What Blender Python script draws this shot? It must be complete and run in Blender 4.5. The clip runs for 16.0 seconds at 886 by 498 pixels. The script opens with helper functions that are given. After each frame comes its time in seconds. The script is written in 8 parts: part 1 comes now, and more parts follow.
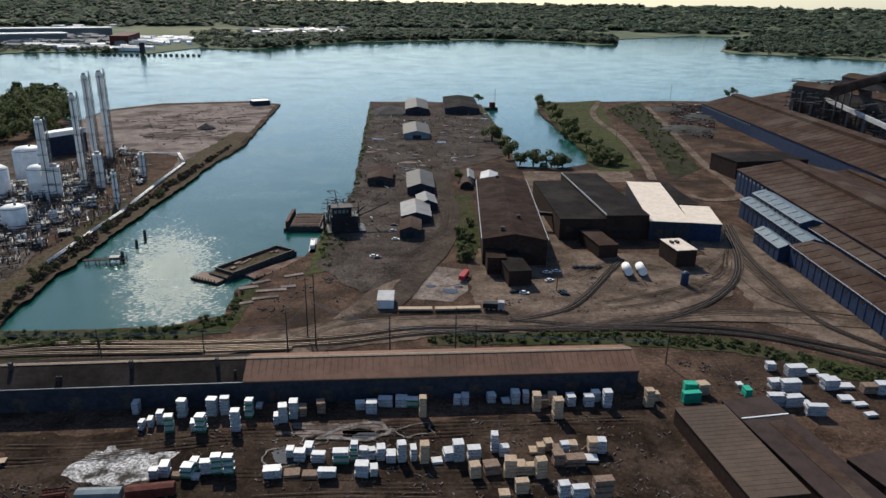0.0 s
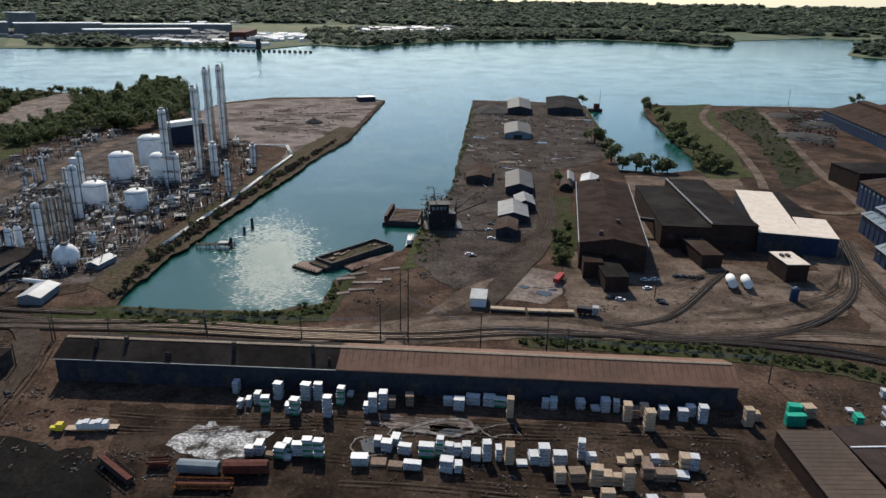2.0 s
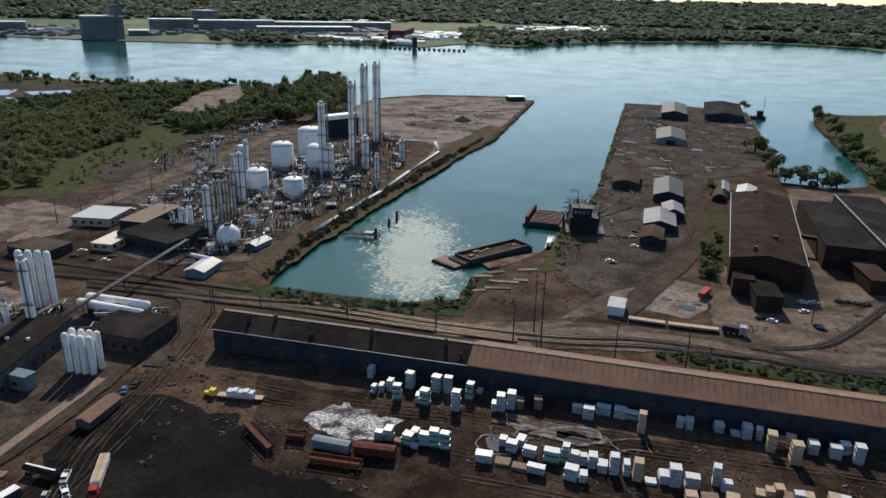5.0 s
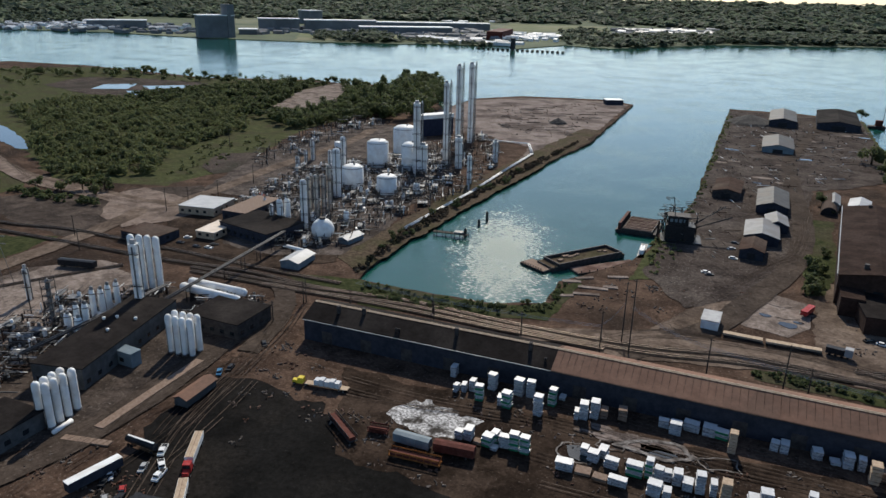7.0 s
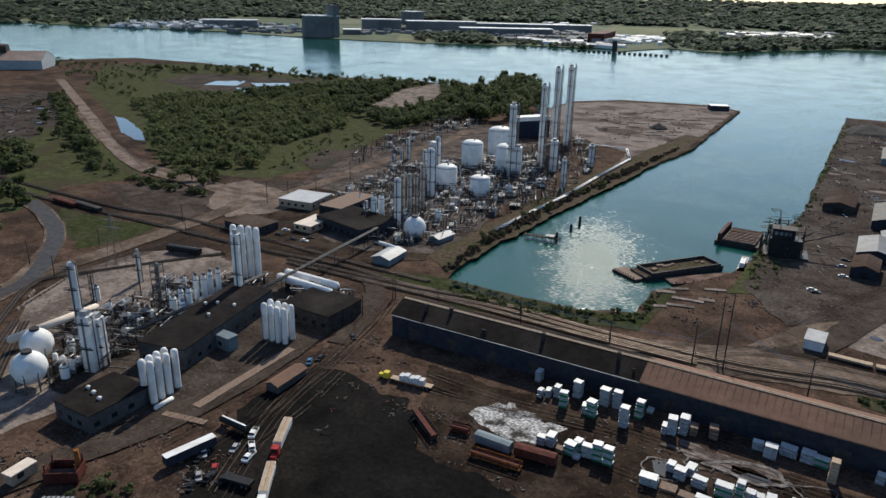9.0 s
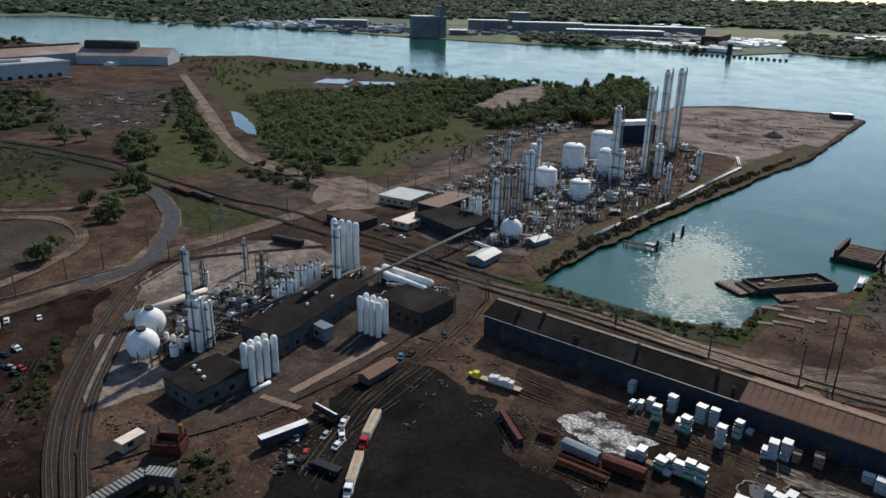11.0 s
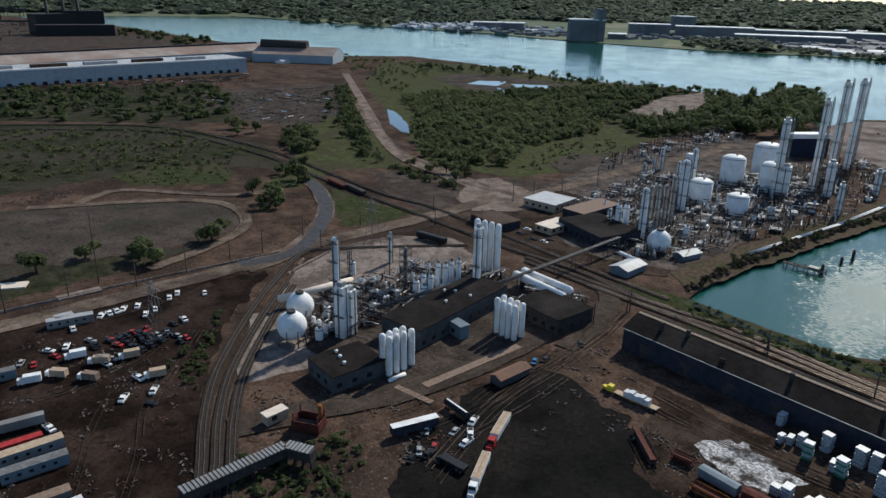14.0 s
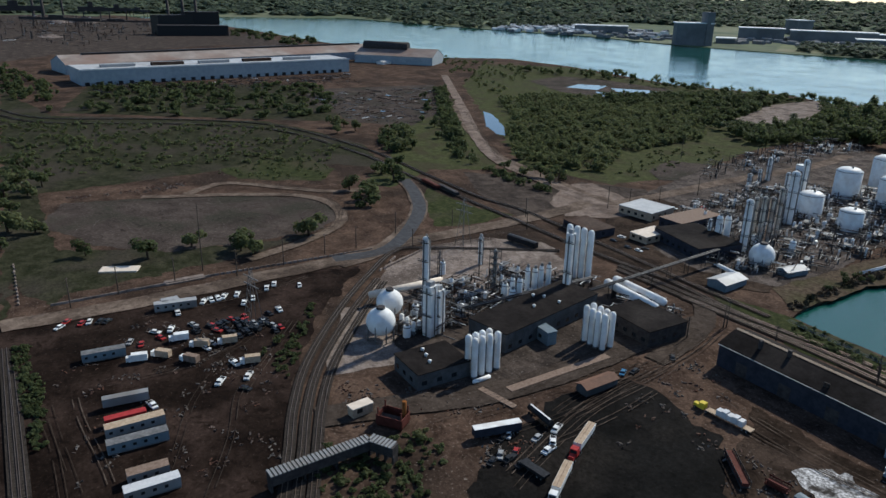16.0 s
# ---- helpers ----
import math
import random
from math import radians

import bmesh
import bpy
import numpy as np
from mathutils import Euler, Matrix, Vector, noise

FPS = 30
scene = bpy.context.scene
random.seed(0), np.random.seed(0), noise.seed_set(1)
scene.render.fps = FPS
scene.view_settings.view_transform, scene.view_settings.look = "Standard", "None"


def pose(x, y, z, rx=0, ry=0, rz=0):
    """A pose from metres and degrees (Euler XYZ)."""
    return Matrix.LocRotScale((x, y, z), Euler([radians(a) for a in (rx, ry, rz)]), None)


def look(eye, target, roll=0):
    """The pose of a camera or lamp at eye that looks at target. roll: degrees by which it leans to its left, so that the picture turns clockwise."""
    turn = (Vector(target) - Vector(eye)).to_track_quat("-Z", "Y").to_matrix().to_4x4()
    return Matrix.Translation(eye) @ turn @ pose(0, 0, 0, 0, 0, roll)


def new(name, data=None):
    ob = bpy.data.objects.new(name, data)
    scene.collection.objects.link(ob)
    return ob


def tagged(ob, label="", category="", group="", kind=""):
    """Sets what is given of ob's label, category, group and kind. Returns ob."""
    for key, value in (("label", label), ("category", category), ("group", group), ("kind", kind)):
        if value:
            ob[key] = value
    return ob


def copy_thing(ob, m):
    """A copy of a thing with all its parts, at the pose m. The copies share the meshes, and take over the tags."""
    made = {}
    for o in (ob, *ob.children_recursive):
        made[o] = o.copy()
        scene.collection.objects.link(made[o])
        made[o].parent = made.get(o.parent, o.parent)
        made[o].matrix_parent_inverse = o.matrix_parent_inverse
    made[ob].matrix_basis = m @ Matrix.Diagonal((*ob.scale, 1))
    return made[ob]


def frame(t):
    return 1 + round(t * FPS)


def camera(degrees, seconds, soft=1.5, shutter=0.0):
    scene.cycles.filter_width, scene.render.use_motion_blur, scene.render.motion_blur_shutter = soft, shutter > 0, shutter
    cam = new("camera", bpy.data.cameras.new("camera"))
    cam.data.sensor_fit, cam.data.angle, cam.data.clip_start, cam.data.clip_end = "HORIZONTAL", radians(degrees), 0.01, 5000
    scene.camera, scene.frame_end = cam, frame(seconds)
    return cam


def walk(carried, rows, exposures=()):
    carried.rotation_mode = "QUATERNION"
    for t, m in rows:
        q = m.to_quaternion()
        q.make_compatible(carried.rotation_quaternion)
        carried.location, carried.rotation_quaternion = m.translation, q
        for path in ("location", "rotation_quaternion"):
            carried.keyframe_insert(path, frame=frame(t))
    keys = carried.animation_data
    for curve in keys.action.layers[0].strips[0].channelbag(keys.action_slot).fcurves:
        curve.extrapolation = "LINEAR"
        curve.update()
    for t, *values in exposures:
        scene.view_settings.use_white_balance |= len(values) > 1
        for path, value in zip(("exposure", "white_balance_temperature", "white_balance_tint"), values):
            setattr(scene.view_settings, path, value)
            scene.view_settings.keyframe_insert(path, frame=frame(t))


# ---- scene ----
cam = camera(63.48, 16.0)
EYE = 130.0
# seconds, heading, pitch, roll in degrees
PATH = [
    (0.0, 0.00, -19.22, 0.87),
    (0.5, 2.00, -19.27, 0.89),
    (1.0, 4.04, -19.33, 0.95),
    (1.5, 6.07, -19.37, 1.01),
    (2.0, 8.06, -19.42, 1.07),
    (2.5, 10.06, -19.45, 1.05),
    (3.0, 12.04, -19.49, 1.06),
    (3.5, 14.00, -19.53, 1.08),
    (4.0, 15.95, -19.58, 1.10),
    (6.5, 25.46, -19.71, 1.22),
    (7.0, 27.33, -19.73, 1.25),
    (7.5, 29.23, -19.74, 1.26),
    (8.0, 31.13, -19.76, 1.26),
    (8.5, 33.05, -19.77, 1.26),
    (9.0, 34.97, -19.79, 1.29),
    (11.5, 45.11, -19.90, 1.35),
    (12.0, 47.12, -19.89, 1.36),
    (12.5, 49.11, -19.90, 1.35),
    (13.0, 51.12, -19.91, 1.34),
    (13.5, 53.09, -19.94, 1.32),
    (14.0, 55.05, -19.95, 1.30),
    (14.5, 56.99, -19.95, 1.28),
    (15.0, 58.92, -19.95, 1.28),
    (15.5, 60.82, -19.94, 1.30),
    (16.0, 62.73, -19.94, 1.28),
]


def aim(yaw, pitch, roll):
    yaw, pitch = radians(yaw), radians(pitch)
    way = Vector((-math.sin(yaw) * math.cos(pitch), math.cos(yaw) * math.cos(pitch), math.sin(pitch)))
    return look((0, 0, EYE), Vector((0, 0, EYE)) + way * 10, roll)


walk(cam, [(t, aim(a, b, c)) for t, a, b, c in PATH], [(0.0, 0.12, 6720, 7), (9.0, 0.07, 6650, 6), (16.0, -0.03, 6250, 4)])

# ---- light ----
SUN_AZ, SUN_EL = 20.0, 39.0
world = bpy.data.worlds.new("sky")
scene.world = world
world.use_nodes = True
wn = world.node_tree.nodes
sky = wn.new("ShaderNodeTexSky")
sky.sky_type = "NISHITA"
sky.sun_disc = False
sky.sun_elevation = radians(SUN_EL)
sky.sun_rotation = radians(-SUN_AZ)
sky.air_density = 0.85
sky.dust_density = 0.5
sky.ozone_density = 4.0
wn["Background"].inputs["Strength"].default_value = 0.126
world.node_tree.links.new(sky.outputs["Color"], wn["Background"].inputs["Color"])
sun = new("sun", bpy.data.lights.new("sun", "SUN"))
sun.data.energy, sun.data.angle, sun.data.color = 4.25, radians(0.6), (1.0, 0.93, 0.84)
s_dir = Vector((-math.sin(radians(SUN_AZ)) * math.cos(radians(SUN_EL)), math.cos(radians(SUN_AZ)) * math.cos(radians(SUN_EL)), math.sin(radians(SUN_EL))))
sun.matrix_world = look(s_dir * 900, (0, 0, 0))


# ---- materials ----
def mat(name, c1, c2, scale=0.3, rough=0.85, metal=0.0, bump=0.0, detail=8.0, c3=None, scale3=0.02, amount3=0.5, spec=0.12, speckle=0.0, grit=None, grit_at=0.6):
    """Two colours mixed by fine noise, a third by broad stains, and loose grit of a fourth."""
    m = bpy.data.materials.new(name)
    m.use_nodes = True
    n, l = m.node_tree.nodes, m.node_tree.links
    b = n["Principled BSDF"]
    b.inputs["Roughness"].default_value, b.inputs["Metallic"].default_value = rough, metal
    b.inputs["Specular IOR Level"].default_value = 0.02 if speckle > 0.25 else spec
    geo = n.new("ShaderNodeNewGeometry")
    no = n.new("ShaderNodeTexNoise")
    no.inputs["Scale"].default_value, no.inputs["Detail"].default_value, no.inputs["Roughness"].default_value = scale, detail, 0.65
    l.new(geo.outputs["Position"], no.inputs["Vector"])
    ramp = n.new("ShaderNodeValToRGB")
    ramp.color_ramp.elements[0].position, ramp.color_ramp.elements[1].position = 0.38, 0.62
    ramp.color_ramp.elements[0].color, ramp.color_ramp.elements[1].color = (*c1, 1), (*c2, 1)
    l.new(no.outputs["Fac"], ramp.inputs["Fac"])
    out = ramp.outputs["Color"]
    if c3:
        n3 = n.new("ShaderNodeTexNoise")
        n3.inputs["Scale"].default_value, n3.inputs["Detail"].default_value = scale3, 6.0
        l.new(geo.outputs["Position"], n3.inputs["Vector"])
        r3 = n.new("ShaderNodeValToRGB")
        r3.color_ramp.elements[0].position, r3.color_ramp.elements[1].position = 0.48, 0.62
        r3.color_ramp.elements[1].color = (amount3, amount3, amount3, 1)
        l.new(n3.outputs["Fac"], r3.inputs["Fac"])
        mx = n.new("ShaderNodeMix")
        mx.data_type = "RGBA"
        l.new(r3.outputs["Color"], mx.inputs["Factor"])
        l.new(out, mx.inputs["A"])
        mx.inputs["B"].default_value = (*c3, 1)
        out = mx.outputs["Result"]
    if speckle:
        n4 = n.new("ShaderNodeTexNoise")
        n4.inputs["Scale"].default_value, n4.inputs["Detail"].default_value, n4.inputs["Roughness"].default_value = 0.55, 8.0, 0.85
        l.new(geo.outputs["Position"], n4.inputs["Vector"])
        mr = n.new("ShaderNodeMapRange")
        mr.inputs["From Min"].default_value, mr.inputs["From Max"].default_value = 0.36, 0.64
        mr.inputs["To Min"].default_value, mr.inputs["To Max"].default_value = 1 - speckle, 1 + speckle
        l.new(n4.outputs["Fac"], mr.inputs["Value"])
        mul = n.new("ShaderNodeVectorMath")
        mul.operation = "SCALE"
        l.new(out, mul.inputs[0])
        l.new(mr.outputs["Result"], mul.inputs["Scale"])
        out = mul.outputs["Vector"]
    if grit:
        # dark oil and water stains, then pale loose stones
        for size, lo, hi, tone, amount in ((0.16, 0.55, 0.68, tuple(0.45 * v for v in c1), 0.75), (1.1, grit_at, grit_at + 0.07, grit, 0.8)):
            n5 = n.new("ShaderNodeTexNoise")
            n5.inputs["Scale"].default_value, n5.inputs["Detail"].default_value, n5.inputs["Roughness"].default_value = size, 5.0, 0.7
            n5.inputs["Distortion"].default_value = 0.6
            l.new(geo.outputs["Position"], n5.inputs["Vector"])
            m5 = n.new("ShaderNodeMapRange")
            m5.inputs["From Min"].default_value, m5.inputs["From Max"].default_value, m5.inputs["To Max"].default_value = lo, hi, amount
            l.new(n5.outputs["Fac"], m5.inputs["Value"])
            x5 = n.new("ShaderNodeMix")
            x5.data_type = "RGBA"
            l.new(m5.outputs["Result"], x5.inputs["Factor"])
            l.new(out, x5.inputs["A"])
            x5.inputs["B"].default_value = (*tone, 1)
            out = x5.outputs["Result"]
    l.new(out, b.inputs["Base Color"])
    if bump:
        bp = n.new("ShaderNodeBump")
        bp.inputs["Strength"].default_value, bp.inputs["Distance"].default_value = 0.6, bump
        l.new(no.outputs["Fac"], bp.inputs["Height"])
        l.new(bp.outputs["Normal"], b.inputs["Normal"])
    return m


M_dirt = mat("dirt", (0.044, 0.028, 0.0205), (0.105, 0.068, 0.049), 0.06, 0.95, bump=0.1, c3=(0.026, 0.019, 0.015), scale3=0.02, amount3=0.8, speckle=0.5, grit=(0.2, 0.165, 0.14))
M_yard = mat("dark_yard", (0.0165, 0.0112, 0.0085), (0.047, 0.032, 0.0235), 0.06, 0.9, bump=0.08, c3=(0.068, 0.048, 0.036), scale3=0.03, amount3=0.8, speckle=0.5, grit=(0.17, 0.14, 0.12), grit_at=0.63)
M_grass = mat("grass", (0.024, 0.03, 0.012), (0.052, 0.057, 0.024), 0.2, 0.95, bump=0.2, c3=(0.06, 0.052, 0.034), scale3=0.03, amount3=0.7, speckle=0.5)
M_road = mat("road", (0.1, 0.073, 0.056), (0.18, 0.137, 0.107), 0.1, 0.9, c3=(0.055, 0.04, 0.031), scale3=0.04, amount3=0.7, speckle=0.4, grit=(0.24, 0.2, 0.17), grit_at=0.62)
M_meadow = mat("meadow", (0.04, 0.046, 0.019), (0.072, 0.076, 0.034), 0.15, 0.95, bump=0.2, c3=(0.052, 0.046, 0.028), scale3=0.04, amount3=0.8, speckle=0.45)
M_pierroad = mat("pier_road", (0.046, 0.035, 0.028), (0.082, 0.063, 0.051), 0.1, 0.9, c3=(0.035, 0.027, 0.022), scale3=0.05, amount3=0.7, speckle=0.4, grit=(0.16, 0.14, 0.12), grit_at=0.62)
M_rut = mat("dark_rut", (0.03, 0.022, 0.017), (0.055, 0.041, 0.033), 0.5, 0.9, speckle=0.3)
M_palerut = mat("pale_rut", (0.06, 0.045, 0.036), (0.105, 0.082, 0.067), 0.5, 0.9, c3=(0.045, 0.034, 0.027), scale3=0.15, amount3=0.9, speckle=0.4)
M_mudrim = mat("dried_mud", (0.1, 0.088, 0.08), (0.26, 0.24, 0.225), 0.8, 0.9, c3=(0.045, 0.037, 0.031), scale3=0.2, amount3=0.95, speckle=0.4)
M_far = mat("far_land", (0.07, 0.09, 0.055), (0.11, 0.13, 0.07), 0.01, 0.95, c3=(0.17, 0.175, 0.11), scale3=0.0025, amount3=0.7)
M_wall = mat("dark_wall", (0.022, 0.025, 0.035), (0.038, 0.042, 0.056), 0.4, 0.7)
M_blue = mat("blue_wall", (0.016, 0.028, 0.06), (0.026, 0.042, 0.082), 0.4, 0.6)
M_brownroof = mat("brown_roof", (0.15, 0.08, 0.055), (0.2, 0.11, 0.075), 0.12, 0.75, c3=(0.12, 0.075, 0.055), scale3=0.05, speckle=0.15)
M_darkroof = mat("dark_roof", (0.013, 0.011, 0.0105), (0.023, 0.0195, 0.018), 0.12, 0.85, c3=(0.034, 0.029, 0.026), scale3=0.05, amount3=0.8, speckle=0.3)
M_rust = mat("rust_roof", (0.042, 0.027, 0.021), (0.07, 0.045, 0.035), 0.1, 0.85, c3=(0.1, 0.076, 0.062), scale3=0.03, amount3=0.7, speckle=0.3)
M_cream = mat("cream_roof", (0.62, 0.52, 0.42), (0.72, 0.62, 0.52), 0.3, 0.7)
M_grey = mat("grey_metal", (0.28, 0.28, 0.28), (0.38, 0.38, 0.38), 0.3, 0.5, 0.0)
M_white = mat("white_paint", (0.72, 0.72, 0.7), (0.82, 0.82, 0.8), 0.3, 0.5, c3=(0.58, 0.53, 0.48), scale3=0.2)


def make_leaf(name, c1, c2, scale=0.2):
    """Leaves that let part of the light through."""
    m = mat(name, c1, c2, scale, 0.7, c3=tuple(0.8 * v for v in c1), scale3=0.03)
    n, l = m.node_tree.nodes, m.node_tree.links
    b, out = n["Principled BSDF"], n["Material Output"]
    tr = n.new("ShaderNodeBsdfTranslucent")
    l.new(b.inputs["Base Color"].links[0].from_socket, tr.inputs["Color"])
    mix = n.new("ShaderNodeMixShader")
    mix.inputs["Fac"].default_value = 0.6
    l.new(b.outputs["BSDF"], mix.inputs[1])
    l.new(tr.outputs["BSDF"], mix.inputs[2])
    l.new(mix.outputs["Shader"], out.inputs["Surface"])
    return m


def make_water():
    m = bpy.data.materials.new("water")
    m.use_nodes = True
    n, l = m.node_tree.nodes, m.node_tree.links
    b = n["Principled BSDF"]
    b.inputs["Base Color"].default_value = (0.009, 0.07, 0.056, 1)
    b.inputs["IOR"].default_value = 1.33
    b.inputs["Roughness"].default_value = 0.06
    geo = n.new("ShaderNodeNewGeometry")
    small, broad = n.new("ShaderNodeTexNoise"), n.new("ShaderNodeTexNoise")
    small.inputs["Scale"].default_value, small.inputs["Detail"].default_value, small.inputs["Roughness"].default_value = 1.0, 4.0, 0.7
    broad.inputs["Scale"].default_value, broad.inputs["Detail"].default_value = 0.018, 3.0
    l.new(geo.outputs["Position"], small.inputs["Vector"])
    l.new(geo.outputs["Position"], broad.inputs["Vector"])
    gust = n.new("ShaderNodeMapRange")
    gust.inputs["From Min"].default_value, gust.inputs["From Max"].default_value = 0.4, 0.65
    gust.inputs["To Min"].default_value, gust.inputs["To Max"].default_value = 0.1, 0.22
    l.new(broad.outputs["Fac"], gust.inputs["Value"])
    bump = n.new("ShaderNodeBump")
    bump.inputs["Distance"].default_value = 0.6
    # a patch of ruffled water in the dock, added where the sun glint shines
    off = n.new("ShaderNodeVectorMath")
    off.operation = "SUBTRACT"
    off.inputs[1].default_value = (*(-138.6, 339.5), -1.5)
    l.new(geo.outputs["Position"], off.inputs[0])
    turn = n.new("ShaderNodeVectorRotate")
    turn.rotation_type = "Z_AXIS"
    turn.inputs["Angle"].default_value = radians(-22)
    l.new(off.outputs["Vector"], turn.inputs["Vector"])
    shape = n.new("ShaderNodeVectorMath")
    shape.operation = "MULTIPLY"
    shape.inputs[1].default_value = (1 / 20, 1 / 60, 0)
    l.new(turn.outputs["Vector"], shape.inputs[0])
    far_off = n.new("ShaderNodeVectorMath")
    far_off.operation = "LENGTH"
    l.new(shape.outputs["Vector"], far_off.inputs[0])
    mid = n.new("ShaderNodeTexNoise")
    mid.inputs["Scale"].default_value, mid.inputs["Detail"].default_value, mid.inputs["Roughness"].default_value = 0.07, 12.0, 0.8
    l.new(geo.outputs["Position"], mid.inputs["Vector"])
    wob = n.new("ShaderNodeMath")
    wob.operation = "MULTIPLY_ADD"
    wob.inputs[1].default_value = 3.2
    l.new(mid.outputs["Fac"], wob.inputs[0])
    l.new(far_off.outputs["Value"], wob.inputs[2])
    # crest-sized noise breaks the added glint into sparkles towards the edge of the patch
    crest = n.new("ShaderNodeTexNoise")
    crest.inputs["Scale"].default_value, crest.inputs["Detail"].default_value, crest.inputs["Roughness"].default_value = 0.75, 1.5, 0.5
    squash = n.new("ShaderNodeVectorMath")
    squash.operation = "MULTIPLY"
    squash.inputs[1].default_value = (0.55, 1.0, 1.0)
    l.new(turn.outputs["Vector"], squash.inputs[0])
    l.new(squash.outputs["Vector"], crest.inputs["Vector"])
    dither = n.new("ShaderNodeMath")
    dither.operation = "MULTIPLY_ADD"
    dither.inputs[1].default_value = 3.6
    l.new(crest.outputs["Fac"], dither.inputs[0])
    l.new(wob.outputs["Value"], dither.inputs[2])
    glint_ruffle = n.new("ShaderNodeMapRange")
    glint_ruffle.inputs["From Min"].default_value, glint_ruffle.inputs["From Max"].default_value = 4.1, 4.5
    glint_ruffle.inputs["To Min"].default_value, glint_ruffle.inputs["To Max"].default_value = 0.65, 0.0
    l.new(dither.outputs["Value"], glint_ruffle.inputs["Value"])
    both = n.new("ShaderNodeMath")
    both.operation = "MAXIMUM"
    l.new(glint_ruffle.outputs["Result"], both.inputs[0])
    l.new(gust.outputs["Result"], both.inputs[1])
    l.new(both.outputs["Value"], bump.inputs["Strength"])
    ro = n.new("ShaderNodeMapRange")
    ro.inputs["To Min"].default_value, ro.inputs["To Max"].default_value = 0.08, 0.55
    l.new(glint_ruffle.outputs["Result"], ro.inputs["Value"])
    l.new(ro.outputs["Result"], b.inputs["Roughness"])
    l.new(small.outputs["Fac"], bump.inputs["Height"])
    l.new(bump.outputs["Normal"], b.inputs["Normal"])
    return m


M_water = make_water()


M_pale = mat("pale_fill", (0.16, 0.127, 0.112), (0.25, 0.207, 0.184), 0.08, 0.95, bump=0.1, c3=(0.075, 0.058, 0.051), scale3=0.025, amount3=0.9, speckle=0.4, grit=(0.3, 0.27, 0.25))
M_scrub = mat("scrub", (0.018, 0.02, 0.0105), (0.044, 0.043, 0.025), 0.12, 0.95, bump=0.2, c3=(0.05, 0.042, 0.033), scale3=0.02, amount3=0.8, speckle=0.5)
M_pinkdirt = mat("pink_dirt", (0.045, 0.035, 0.03), (0.086, 0.068, 0.058), 0.06, 0.95, bump=0.1, c3=(0.034, 0.033, 0.024), scale3=0.03, amount3=0.8, speckle=0.45, grit=(0.2, 0.17, 0.15))
M_darkpad = mat("dark_pad", (0.034, 0.027, 0.023), (0.068, 0.053, 0.044), 0.1, 0.95, c3=(0.09, 0.07, 0.058), scale3=0.05, amount3=0.7, speckle=0.4, grit=(0.18, 0.155, 0.135))
M_haul = mat("haul_dust", (0.15, 0.112, 0.09), (0.23, 0.18, 0.15), 0.1, 0.9, c3=(0.09, 0.068, 0.056), scale3=0.06, amount3=0.7, speckle=0.35, grit=(0.3, 0.26, 0.23), grit_at=0.64)
M_reddeck = mat("rusted_deck", (0.13, 0.085, 0.068), (0.21, 0.15, 0.125), 0.3, 0.85, c3=(0.08, 0.045, 0.035), scale3=0.15, amount3=0.8, speckle=0.3)
M_redyard = mat("red_yard", (0.0095, 0.0062, 0.005), (0.022, 0.0145, 0.0115), 0.06, 0.9, bump=0.08, c3=(0.052, 0.034, 0.027), scale3=0.03, amount3=0.6, speckle=0.5, grit=(0.11, 0.085, 0.07), grit_at=0.63)
M_concrete = mat("old_concrete", (0.155, 0.122, 0.103), (0.25, 0.205, 0.177), 0.15, 0.9, c3=(0.085, 0.066, 0.055), scale3=0.06, amount3=0.8, speckle=0.4, grit=(0.34, 0.29, 0.26))
M_plantground = mat("plant_gravel", (0.062, 0.05, 0.043), (0.125, 0.102, 0.089), 0.1, 0.95, c3=(0.035, 0.028, 0.024), scale3=0.06, amount3=0.8, speckle=0.45, grit=(0.26, 0.225, 0.2))
M_coal = mat("coal_ground", (0.0042, 0.004, 0.004), (0.0105, 0.0097, 0.0094), 0.05, 0.8, bump=0.15, c3=(0.02, 0.017, 0.015), scale3=0.03, amount3=0.7, speckle=0.6, grit=(0.05, 0.046, 0.043), grit_at=0.66)
M_powder = mat("white_powder", (0.14, 0.132, 0.125), (0.62, 0.61, 0.6), 1.1, 0.9, bump=0.05, detail=10.0, c3=(0.035, 0.029, 0.024), scale3=0.16, amount3=0.95, speckle=0.3)
M_puddle = mat("puddle", (0.02, 0.022, 0.022), (0.03, 0.032, 0.03), 0.3, 0.06, spec=0.5)
M_bank = mat("reed_bank", (0.055, 0.04, 0.028), (0.105, 0.08, 0.056), 0.4, 0.95, bump=0.3, c3=(0.045, 0.05, 0.02), scale3=0.05, speckle=0.4)
M_asphalt = mat("asphalt", (0.04, 0.04, 0.0424), (0.06, 0.06, 0.064), 0.3, 0.8, speckle=0.2)
M_ballast = mat("ballast", (0.024, 0.0204, 0.018), (0.051, 0.042, 0.036), 1.2, 0.95, speckle=0.4)
M_rail = mat("rail_steel", (0.13, 0.09, 0.07), (0.2, 0.16, 0.13), 0.5, 0.45, 0.6)
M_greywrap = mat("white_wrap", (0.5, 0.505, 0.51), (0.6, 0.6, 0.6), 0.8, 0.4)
# print on the wrap, plus side shade put into its darker bluish tone
M_shadewrap = mat("printed_wrap", (0.12, 0.13, 0.155), (0.48, 0.49, 0.51), 2.2, 0.5, detail=2.0, c3=(0.32, 0.34, 0.38), scale3=0.4)
M_tan = mat("sawn_lumber", (0.33, 0.24, 0.16), (0.48, 0.37, 0.27), 1.2, 0.8)
